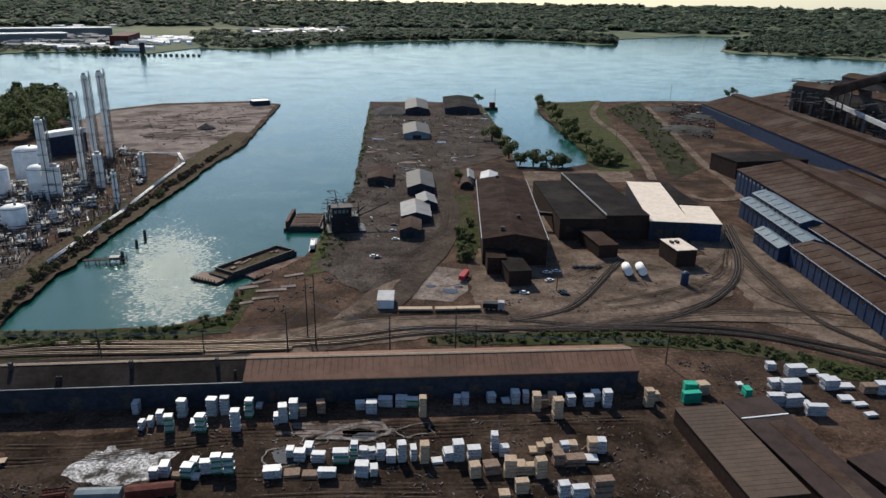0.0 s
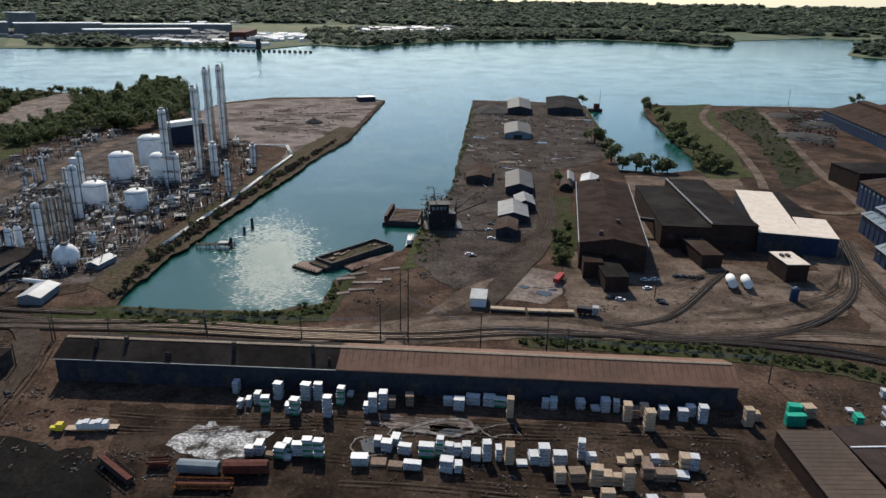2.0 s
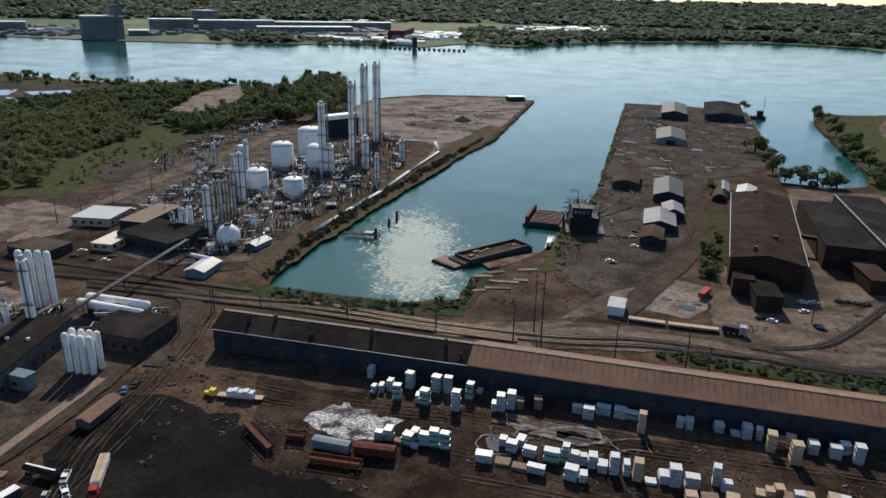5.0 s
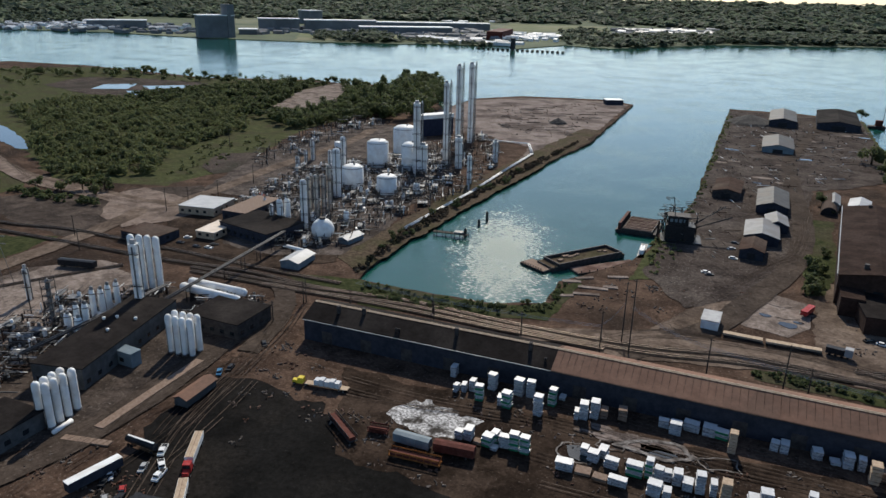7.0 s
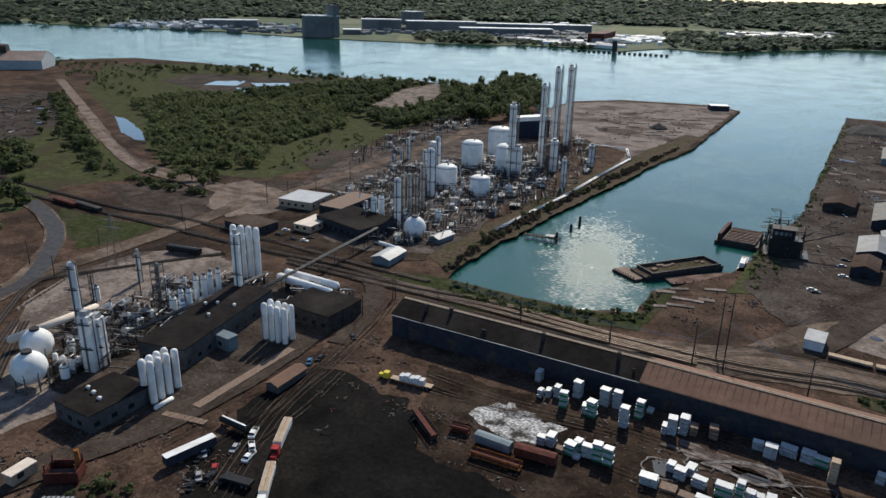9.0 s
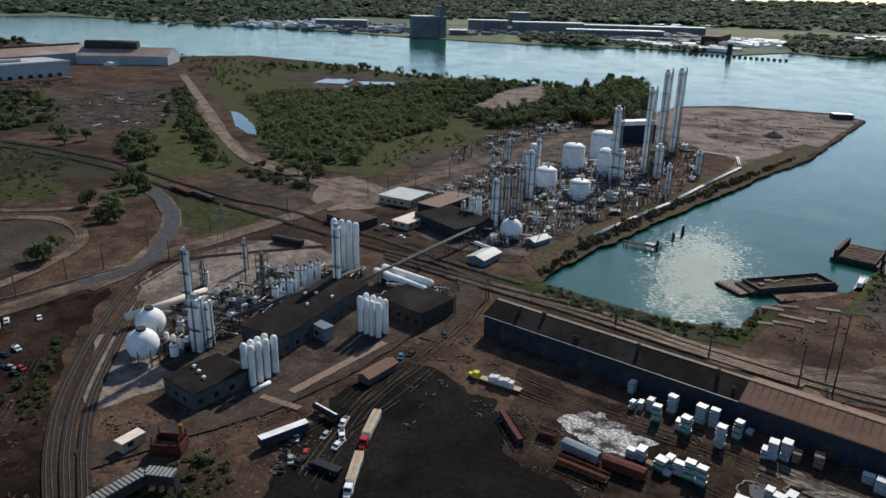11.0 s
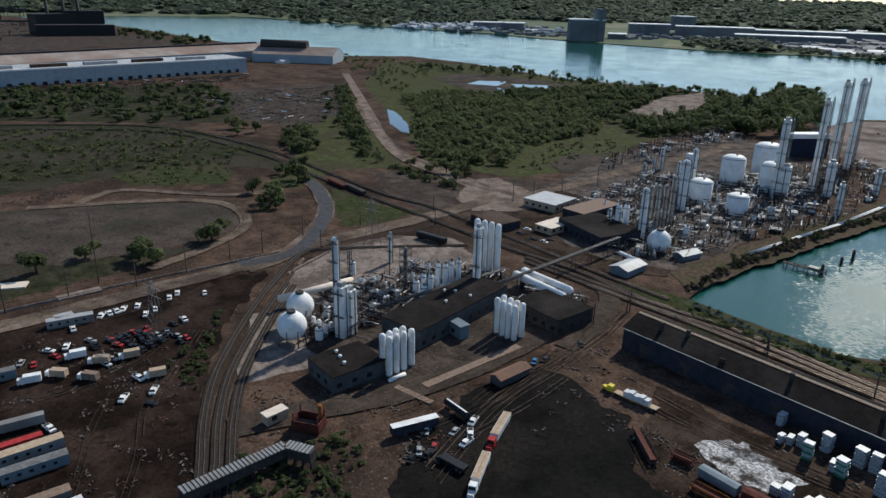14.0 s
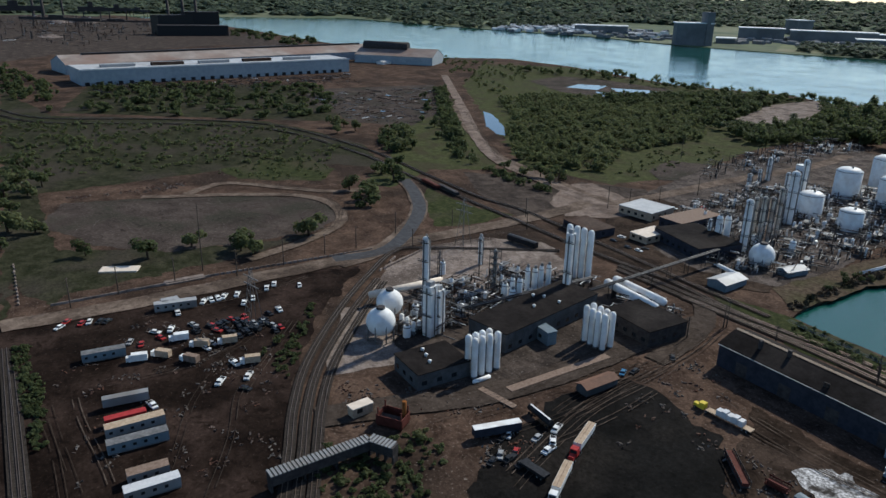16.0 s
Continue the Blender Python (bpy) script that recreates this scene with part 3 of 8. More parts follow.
patch("ground_slab", [(-16.3, 330.5), (-6.9, 346.8), (10.5, 341.0), (12.6, 313.4), (4.5, 299.7), (-13.6, 302.2)], 0.04, M_concrete, "old concrete slab with puddles", 1.0)
patch("ground_grass", [(-159.2, 250.9), (-171.3, 249.1), (-164.7, 237.8), (-131.8, 244.3), (-135.3, 251.7)], 0.04, M_grass, "strip of green grass beside the tracks", 1.5)
patch("ground_grass", [(-216.5, 252.8), (-180.7, 262.2), (-144.2, 264.5), (-113.1, 267.4), (-91.3, 280.3), (-93.4, 304.2), (-87.0, 321.7), (-86.7, 266.1), (-116.3, 250.4), (-164.5, 243.0), (-197.1, 242.4)], 0.03, M_grass, "weedy bank at the dock end", 2.0)
patch("ground_grass", [(-69.4, 370.6), (-63.4, 485.2), (-97.4, 938.3), (-90.1, 939.1), (-66.4, 564.4), (-52.5, 371.4), (-57.9, 336.5), (-67.7, 328.3)], 0.03, M_meadow, "weeds along the quay edge", 2.0)
patch("ground_grass", [(-6.2, 266.1), (84.5, 271.4), (120.3, 266.3), (167.0, 239.4), (160.9, 228.9), (115.5, 253.7), (79.0, 258.8), (-4.8, 256.0)], 0.03, M_grass, "dark green strip beside the rail tracks", 2.0)
patch("ground_grass", [(5.8, 489.3), (19.8, 490.1), (21.1, 384.5), (16.8, 356.4), (9.3, 351.7), (5.3, 415.9)], 0.03, M_grass, "weeds between the pier and the hall", 2.0)
patch("ground_grass", [(46.2, 954.0), (58.2, 753.3), (60.1, 636.4), (53.8, 653.9), (47.6, 777.1), (37.8, 926.9)], 0.03, M_meadow, "grassy quay edge", 1.5)
patch("ground_grass", [(125.5, 962.7), (214.3, 1012.2), (185.1, 789.5), (163.2, 601.4), (174.3, 580.6), (125.0, 567.1), (121.7, 598.5), (128.0, 646.5), (123.4, 732.3)], 0.03, M_meadow, "green bank beside the inlet", 2.5)
patch("ground_grass", [(206.5, 919.6), (268.0, 1006.5), (240.4, 776.3), (212.5, 583.2), (176.8, 541.8), (203.7, 707.8)], 0.03, M_scrub, "dull weeds between the roads", 2.5)
patch("ground_bank", [(-187.3, 662.1), (-192.4, 518.7), (-194.6, 417.0), (-190.8, 364.0), (-192.0, 327.3), (-184.9, 272.7), (-189.3, 269.2), (-202.6, 344.7), (-201.3, 398.1), (-203.5, 491.2), (-194.7, 669.1)], 0.03, M_bank, "brown reeds along the dock bank", 2.0)
patch("ground_bank", [(-184.4, 268.0), (-187.9, 318.3), (-188.9, 381.5), (-188.3, 496.9), (-193.0, 718.0), (-213.4, 725.0), (-216.8, 510.7), (-212.5, 369.1), (-209.0, 284.5)], 0.03, M_bank, "broad brown reed bank beside the plant", 2.5)
patch("ground_apron", [(-94.2, 244.9), (-66.5, 265.2), (-47.2, 277.9), (-36.7, 306.9), (-25.9, 328.5), (-18.2, 334.7), (-22.7, 311.1), (-28.4, 283.5), (-25.0, 266.3), (25.4, 280.1), (52.2, 284.7), (51.2, 276.2), (7.6, 267.0), (-48.5, 249.0), (-66.9, 248.7)], 0.02, M_road, "pale dusty crossing beside the tracks", 2.0)
patch("ground_pond", [(-712.0, 414.7), (-684.6, 411.6), (-620.1, 385.7), (-575.0, 360.8), (-586.0, 357.9), (-625.8, 369.0)], 0.07, M_puddle, "small bright pond in the scrub", 1.5)
patch("ground_banks", [(-940.1, 624.8), (-977.1, 715.7), (-907.0, 753.8), (-783.0, 772.4), (-733.2, 707.0), (-734.8, 630.4), (-821.7, 601.5)], 0.03, M_pinkdirt, "bare banks between the settling ponds", 3.0)
for q in ([(-859.1, 637.1), (-883.3, 676.4), (-854.3, 710.1), (-820.0, 662.6)], [(-830.5, 695.8), (-786.6, 740.8), (-759.8, 722.4), (-795.7, 677.2)], [(-806.0, 649.2), (-766.0, 678.0), (-751.1, 646.4), (-769.8, 628.0)]):
    patch("ground_pond", q, 0.07, M_puddle, "settling pond among the trees", 1.0)
patch("ground_lot", [(-528.3, 611.4), (-569.0, 659.7), (-630.4, 791.6), (-637.6, 891.9), (-581.3, 867.4), (-523.9, 742.3), (-517.1, 683.3)], 0.03, M_concrete, "pale paved lot among dark trees", 3.0)
patch("ground_stain", [(-363.5, 290.3), (-393.8, 286.9), (-404.5, 320.5), (-369.2, 350.2), (-351.5, 341.8), (-340.8, 308.2)], 0.03, M_darkpad, "damp grey stain on the junction", 2.0)
patch("ground_dirt", [(-435.1, 435.4), (-407.9, 452.9), (-373.5, 402.6), (-386.9, 378.7), (-413.5, 391.7)], 0.03, M_pinkdirt, "bare dirt beside the switchyard", 2.0)

patch("ground_pier", [(-96.2, 949.1), (-20.8, 957.5), (44.1, 937.9), (55.2, 753.1), (57.0, 628.7), (30.3, 592.1), (6.3, 569.3), (1.9, 393.8), (-12.4, 338.4), (-37.6, 308.0), (-64.9, 344.3), (-63.4, 485.2)], 0.02, M_pierdirt, "dark cinder ground of the pier", 3.0)
patch("ground_plant", [(-361.7, 340.7), (-395.7, 422.7), (-417.4, 505.9), (-426.1, 639.1), (-350.7, 616.8), (-280.3, 543.2), (-320.0, 488.2), (-329.8, 411.1), (-329.7, 344.8)], 0.02, M_plantground, "pale gravel round the switchyard", 2.5)
patch("ground_plant", [(-336.2, 289.3), (-306.7, 330.0), (-270.4, 347.2), (-226.6, 323.5), (-204.6, 278.0), (-228.5, 249.2), (-275.7, 231.7)], 0.02, M_yard, "dark oily ground round the plant offices", 2.0)
patch("ground_plant", [(-327.0, 340.9), (-341.2, 416.0), (-331.1, 495.6), (-295.3, 546.8), (-245.7, 492.4), (-223.5, 437.0), (-222.8, 382.5), (-209.9, 334.0), (-207.7, 286.0), (-237.5, 267.2), (-271.8, 267.0)], 0.02, M_plantground, "oily gravel ground under the plant", 2.0)
patch("ground_plant", [(-228.9, 98.2), (-260.9, 117.3), (-266.9, 166.9), (-247.1, 211.5), (-203.5, 216.5), (-192.1, 190.6), (-186.7, 137.9), (-186.8, 109.8), (-193.4, 95.7)], 0.02, M_darkpad, "oily dark ground under the gas plant", 2.0)
patch("ground_works", [(-4089.1, -474.1), (-3229.1, 139.8), (-2264.8, 436.7), (-1613.2, 500.7), (-1729.2, 324.7), (-1543.9, -27.5), (-1314.6, -168.5)], 0.02, M_darkpad, "dark cinder ground of the steel works", 8.0, 12)
for q in ([(-1122.7, 2532.2), (-933.4, 2680.1), (-704.4, 2583.6), (-1038.8, 3775.1), (-1434.4, 3587.6)], [(-1072.5, 1875.9), (-950.1, 1860.2), (-903.3, 2065.6), (-1017.5, 2271.3), (-1197.2, 2157.6)], [(-1288.9, 1597.5), (-1146.2, 1730.2), (-1318.4, 2016.3), (-1485.5, 1866.2)], [(-1107.1, 1723.8), (-914.7, 1805.0), (-1026.0, 2118.3), (-1231.0, 1972.6)], [(-1093.2, 1994.2), (-932.6, 1939.1), (-1035.7, 2329.4), (-1211.4, 2333.3)], [(-3192.9, 1206.9), (-2357.4, 1370.8), (-2682.0, 1505.3), (-3085.0, 1326.6)]):
    patch("ground_field", q, 0.02, M_field, "pale green field across the river", 10.0, 25)
patch("ground_slab", [(-279.6, 107.2), (-302.1, 124.2), (-316.4, 156.0), (-319.0, 194.1), (-286.0, 215.0), (-265.3, 210.0), (-253.4, 183.7), (-255.5, 160.1), (-259.1, 136.6), (-256.4, 121.9)], 0.05, M_concrete, "wide pale concrete pad behind the gas plant", 1.5)
patch("ground_junction", [(-402.8, 302.7), (-398.8, 326.5), (-346.9, 320.8), (-321.0, 315.9), (-327.2, 278.9), (-340.8, 260.2), (-369.3, 267.7)], 0.02, M_haul, "pale dusty road junction", 2.5)
pud = random.Random(4)
for poly, count in (([(-91.2, 913.2), (-19.4, 896.2), (49.9, 879.7), (56.9, 695.9), (1.8, 569.0), (-43.8, 565.9), (-60.2, 509.5), (-74.5, 685.3)], 26), ([(-14.9, 330.5), (13.4, 339.5), (13.8, 310.0), (-11.0, 302.3)], 6), ([(-50.6, 197.8), (-14.5, 200.4), (-17.5, 192.4), (-49.2, 191.6)], 7), ([(-912.2, 280.8), (-889.7, 441.1), (-734.1, 375.2), (-692.7, 272.3)], 16)):
    for x, y in scatter(poly, count, pud):
        r = pud.uniform(1.5, 5)
        patch("ground_puddle", [(x + r * 1.8 * math.cos(k * 0.785) * pud.uniform(0.6, 1.1), y + r * math.sin(k * 0.785) * pud.uniform(0.6, 1.1)) for k in range(8)], 0.05, pud.choice((M_puddle, M_pale, M_concrete)), "shallow puddle and pale mud", 0.6, 1.2)

# ---- roads ----
lift = 0.41
for pts, w in (([(-52.1, 250.6), (-38.2, 271.5), (-23.5, 295.4), (-11.0, 338.5), (1.9, 393.8), (3.7, 467.0), (-7.4, 568.4), (-14.7, 690.1), (1.6, 874.9)], 12), ([(-91.7, 247.0), (-53.7, 265.6), (-14.9, 276.7), (53.2, 282.6), (128.9, 288.8), (191.8, 282.3)], 12), ([(211.9, 1000.2), (178.9, 870.0), (178.7, 721.0), (170.5, 601.9), (161.2, 540.8)], 7), ([(265.1, 951.1), (245.8, 794.9), (221.0, 594.4), (213.7, 501.5), (183.4, 484.4), (176.3, 499.3)], 7),
               ([(-887.3, 448.5), (-660.5, 361.2), (-517.4, 311.3), (-454.4, 304.7), (-392.5, 302.1), (-353.2, 305.0), (-353.6, 339.3), (-352.3, 343.8), (-363.7, 415.5), (-373.5, 530.4), (-389.9, 597.5)], 11), ([(-307.2, -38.7), (-309.2, 2.6), (-316.1, 56.0), (-323.8, 108.1), (-335.1, 150.6), (-343.3, 220.5), (-350.5, 262.4), (-365.6, 310.4)], 12), ([(-343.4, 67.2), (-363.4, 108.7), (-392.4, 133.6), (-431.8, 133.9), (-457.4, 107.4), (-482.4, 29.8)], 7), ([(-478.3, 57.0), (-497.7, 86.0), (-465.5, 124.9), (-447.1, 150.7), (-446.6, 170.8)], 7),
               ([(-317.8, 106.0), (-331.7, 135.9), (-379.7, 178.1), (-421.0, 195.3), (-458.2, 203.5)], 11), ([(-193.1, 55.3), (-188.5, 80.8), (-182.0, 111.6), (-183.2, 145.4), (-188.3, 175.9), (-194.1, 204.5), (-193.2, 225.7)], 12), ([(-175.8, 181.6), (-184.5, 207.4), (-197.4, 230.0), (-212.4, 240.3)], 9), ([(160.4, 371.8), (152.8, 329.8), (159.9, 302.3), (197.0, 291.3)], 7), ([(157.0, 367.0), (138.6, 329.2), (106.5, 297.2), (52.4, 277.4)], 5)):
    lift += 0.008
    ribbon("road", jag(curve_through(pts), 5, 0.9, closed=False), w, lift, M_pierroad if (pts[-1][1] > 800 and pts[-1][0] < 100) or -215 < pts[0][0] < -170 else M_road, "worn pale unpaved haul road")
ribbon("road_haul", jag(curve_through([(-1046.7, 535.1), (-851.3, 450.6), (-688.7, 379.9), (-573.8, 329.4), (-493.8, 301.4), (-435.6, 296.8), (-394.0, 296.9), (-350.0, 296.3)]), 5, 1.0, closed=False), 11, 0.532, M_haul, "pale pinkish dusty haul road")
ribbon("road", curve_through([(-326.4, 106.0), (-330.5, 138.7), (-379.7, 178.1), (-421.0, 195.3), (-461.2, 204.8)]), 8.5, 0.53, M_asphalt, "curved dark asphalt road")

def ruts(lines, count, spread, m, label, seed, width=0.25, pair=1.9):
    """Wheel marks that wander along each line, side by side."""
    rg6 = random.Random(seed)
    verts, faces = [], []
    z = 0.536
    for pts in lines:
        line = curve_through(pts, 5.0)
        for k in range(count):
            shift, phase, w = rg6.uniform(-spread, spread), rg6.uniform(0, 100), width * rg6.uniform(0.6, 1.5)
            lo = rg6.randrange(max(1, len(line) // 2))
            run = line[lo:lo + rg6.randint(len(line) // 3 + 2, len(line) + 2)]
            for side in (0, pair):
                prev = False
                for i in range(len(run) - 1):
                    a, b = Vector((*run[i], 0)), Vector((*run[i + 1], 0))
                    d = (b - a).normalized()
                    s = Vector((-d.y, d.x, 0))
                    o = shift + side + 2.2 * noise.noise(Vector((i * 0.12, phase, 0)))
                    wide = w * (1 + 0.8 * noise.noise(Vector((i * 0.6, phase, 9))))
                    verts += [tuple(a + s * (o - wide / 2) + Vector((0, 0, z))), tuple(a + s * (o + wide / 2) + Vector((0, 0, z)))]
                    q = len(verts)
                    if prev and rg6.random() > 0.12:
                        faces.append((q - 4, q - 2, q - 1, q - 3))
                    prev = True
            z += 0.00005
    return tagged(new("wheel_marks", mesh_of("wheel_marks", verts, faces, m)), label, "tracks", kind="stuff")


YARD_LANES = [[(-147.4, 190.5), (-85.3, 193.7), (-32.3, 196.7), (22.2, 201.4), (68.9, 204.3)], [(-75.0, 165.6), (-28.1, 167.2), (19.6, 169.8), (55.7, 173.2)], [(-161.3, 181.7), (-131.2, 179.1), (-98.5, 183.2), (-62.1, 190.2)]]
APRON_LANES = [[(36.4, 285.5), (70.5, 295.8), (111.6, 313.8), (144.4, 337.1), (164.0, 381.4)], [(28.3, 276.6), (77.1, 280.0), (130.1, 291.9), (170.5, 287.4), (190.2, 279.5)], [(161.2, 391.2), (162.2, 345.8), (165.2, 302.6), (176.5, 284.7)], [(180.5, 424.8), (185.7, 372.9), (188.1, 316.8), (194.2, 294.2)], [(60.0, 326.1), (93.5, 351.2), (120.8, 344.1), (149.2, 366.7)]]
PLANT_LANES = [[(-184.2, 52.5), (-175.2, 75.1), (-175.9, 108.0), (-175.9, 142.5), (-173.1, 187.5), (-187.3, 225.9)], [(-199.8, 73.2), (-183.8, 91.0), (-178.7, 118.6), (-184.0, 153.6), (-183.6, 197.5)], [(-138.2, 93.5), (-147.2, 111.0), (-160.7, 140.6), (-170.8, 182.5), (-185.4, 217.6)], [(-154.2, 106.5), (-158.0, 142.1), (-168.5, 180.2), (-179.0, 215.1)]]
SALVAGE_LANES = [[(-279.1, -22.5), (-241.6, -17.1), (-204.7, -11.4), (-181.0, -8.0)], [(-243.2, -12.0), (-244.1, 13.3), (-251.3, 38.2), (-273.7, 61.0)], [(-170.7, 13.7), (-194.3, 23.8), (-218.9, 31.9), (-239.0, 44.0), (-271.8, 65.3)], [(-291.0, -26.5), (-295.6, 12.5), (-303.2, 60.8), (-315.1, 93.5)]]
HAUL_LANES = [[(-327.0, 50.0), (-318.9, 93.3), (-325.1, 130.3), (-324.7, 176.8), (-326.3, 229.2), (-323.5, 288.0)], [(-827.5, 440.1), (-609.2, 351.4), (-470.3, 299.5), (-395.2, 297.8), (-348.3, 309.8)], [(-51.4, 265.6), (-36.1, 295.0), (-23.8, 338.0), (-7.7, 383.2), (5.4, 427.7), (4.1, 569.2)], [(-70.5, 240.8), (-43.3, 274.0), (4.4, 284.3), (40.7, 279.8)], [(-416.7, 69.6), (-372.0, 97.7), (-373.2, 123.6), (-410.2, 140.7), (-459.3, 134.9), (-510.5, 90.1)]]
ruts(YARD_LANES, 2, 8, M_rut, "dark wheel marks in the lumber yard", 301)
ruts(YARD_LANES, 2, 8, M_palerut, "pale wheel marks in the lumber yard", 302)
ruts(APRON_LANES, 7, 5, M_rut, "dark curved wheel marks on the apron", 303)
ruts(APRON_LANES, 3, 6, M_palerut, "pale wheel marks on the apron", 304)
ruts(PLANT_LANES, 2, 7, M_rut, "dark wheel marks beside the gas plant", 305)
ruts(PLANT_LANES, 2, 7, M_palerut, "pale wheel marks beside the gas plant", 306)
ruts(SALVAGE_LANES, 1, 8, M_palerut, "faint wheel marks in the salvage yard", 307, 0.25)
ruts(SALVAGE_LANES, 2, 9, M_rut, "dark wheel marks in the salvage yard", 308)
ruts(HAUL_LANES, 4, 4, M_rut, "dark wheel marks on the haul roads", 309)
ruts(HAUL_LANES, 3, 5, M_palerut, "pale wheel marks on the haul roads", 310)


def mud_rim(name, pts, width, label, seed):
    """A thin broken line of dried mud round a vanished puddle."""
    loop = jag(pts, 1.2, 1.6, seed)
    tagged(ribbon(name, loop + loop[:1], width, 0.545 + 0.001 * (seed % 7), M_mudrim, label), category="mud")


for k, q in enumerate(([(-52.7, 184.1), (-48.1, 186.5), (-42.5, 184.3), (-42.0, 177.4), (-47.4, 175.4), (-52.1, 178.5)], [(-32.3, 196.7), (-21.8, 199.5), (-16.0, 195.5), (-22.7, 190.7), (-38.5, 190.9)], [(-42.2, 191.7), (-33.9, 195.1), (-34.7, 188.9), (-43.2, 187.8)], [(-14.3, 197.2), (-3.5, 200.0), (-1.6, 194.3), (-11.3, 192.5)])):
    mud_rim("ground_mud", q, 0.5 if k != 1 else 1.4, "thin pale rim of dried mud", k)


# ---- rail tracks ----
M_sleeper = mat("sleeper", (0.05, 0.04, 0.035), (0.09, 0.075, 0.06), 2.0)


base_z = [0.54]


def track(pts, label="rusty rail track on dark ballast"):
    line = curve_through(pts, 4.0)
    base_z[0] += 0.008
    tr = ribbon("rail_track", line, 3.6, base_z[0], M_ballast, label)
    for off in (-0.72, 0.72):
        bm = bmesh.new()
        prev = None
        for i, p in enumerate(line):
            a, b = Vector((*line[max(i - 1, 0)], 0)), Vector((*line[min(i + 1, len(line) - 1)], 0))
            d = (b - a).normalized()
            c = Vector((*p, 0)) + Vector((-d.y, d.x, 0)) * off
            s = Vector((-d.y, d.x, 0)) * 0.09
            ring = [bm.verts.new(v) for v in (c - s + Vector((0, 0, base_z[0])), c - s + Vector((0, 0, base_z[0] + 0.3)), c + s + Vector((0, 0, base_z[0] + 0.3)), c + s + Vector((0, 0, base_z[0])))]
            if prev:
                for j in range(3):
                    bm.faces.new((prev[j], prev[j + 1], ring[j + 1], ring[j]))
            prev = ring
        part("rail", bm, M_rail, tr)
    verts, faces = [], []
    for i in range(len(line) - 1):
        a, b = Vector((*line[i], 0)), Vector((*line[i + 1], 0))
        d = (b - a).normalized()
        s = Vector((-d.y, d.x, 0)) * 1.3
        n = max(1, int((b - a).length / 1.3))
        for k in range(n):
            c = a + (b - a) * (k / n)
            q = len(verts)
            for e, u in ((-0.14, -1), (0.14, -1), (0.14, 1), (-0.14, 1)):
                v = c + d * e + s * u
                verts += [(v.x, v.y, base_z[0] + 0.1)]
            faces += [(q, q + 1, q + 2, q + 3)]
    o = new("sleepers", mesh_of("sleepers", verts, faces, M_sleeper))
    o.parent = tr
    tagged(o, kind="stuff")
    return tr


for pts in ([(-260.1, 234.4), (-194.8, 243.1), (-146.1, 252.7), (-95.4, 254.8), (-46.3, 261.0), (-5.2, 272.6), (51.6, 271.9), (85.2, 274.1), (132.5, 267.7), (170.1, 244.8)],
            [(-256.2, 230.4), (-191.8, 239.1), (-143.8, 248.6), (-94.0, 250.8), (-45.3, 256.0), (-5.1, 267.2), (52.0, 274.6), (100.7, 278.0), (134.3, 272.0), (174.4, 252.3)],
            [(-216.5, 234.7), (-154.0, 243.2), (-104.6, 246.6), (-58.2, 251.2)], [(28.7, 281.7), (66.6, 276.2), (103.7, 287.9), (138.7, 321.9), (158.4, 362.6), (173.3, 424.4)],
            [(177.8, 258.1), (164.0, 284.2), (163.8, 322.9), (166.7, 372.0), (176.9, 424.6)], [(28.5, 279.4), (57.7, 295.3), (85.7, 342.6), (95.5, 359.8)],
            [(-156.0, 34.4), (-179.3, 42.6), (-202.5, 50.6), (-230.0, 63.6), (-267.4, 88.6), (-298.3, 113.4), (-325.3, 139.7), (-322.1, 157.9), (-290.5, 219.6)],
            [(-154.4, 37.7), (-177.5, 46.4), (-200.6, 54.8), (-227.8, 68.3), (-262.6, 92.4), (-293.0, 116.5)], [(-152.6, 41.5), (-175.7, 50.2), (-198.6, 59.0), (-223.9, 71.8), (-258.2, 95.3), (-288.5, 118.1)],
            [(-185.6, -28.0), (-219.9, -30.8), (-285.2, -36.0)], [(-184.6, -26.0), (-218.9, -28.7), (-269.8, -33.1)],
            [(-889.9, -71.6), (-818.9, -28.6), (-771.6, 83.2), (-706.0, 170.0), (-574.3, 215.1), (-463.2, 226.2), (-398.1, 232.3), (-358.9, 242.6), (-283.1, 247.7), (-224.9, 250.8), (-185.0, 254.0)],
            [(-851.3, -69.4), (-791.6, -28.3), (-745.5, 79.9), (-682.5, 164.1), (-559.1, 204.3), (-457.3, 214.2), (-352.9, 226.4), (-277.1, 235.3), (-233.6, 243.8), (-197.6, 244.1), (-170.9, 248.0)]):
    track(pts)


def place(name, x, y, heading, label, category, group="", z=0.0):
    ob = tagged(new(name), label, category, group)
    ob.matrix_world = pose(x, y, z, 0, 0, heading)
    return ob


def heading_of(a, b):
    return math.degrees(math.atan2(b[1] - a[1], b[0] - a[0]))


def tube(bm, a, b, r, n=8):
    """A round bar from a to b."""
    a, b = Vector(a), Vector(b)
    q = (b - a).to_track_quat("Z", "Y")
    rings = [[bm.verts.new(p + q @ Vector((r * math.cos(6.2831853 * i / n), r * math.sin(6.2831853 * i / n), 0))) for i in range(n)] for p in (a, b)]
    for i in range(n):
        f = bm.faces.new((rings[0][i], rings[0][(i + 1) % n], rings[1][(i + 1) % n], rings[1][i]))
        f.smooth = True
    bm.faces.new(rings[0][::-1])
    bm.faces.new(rings[1])
    return bm


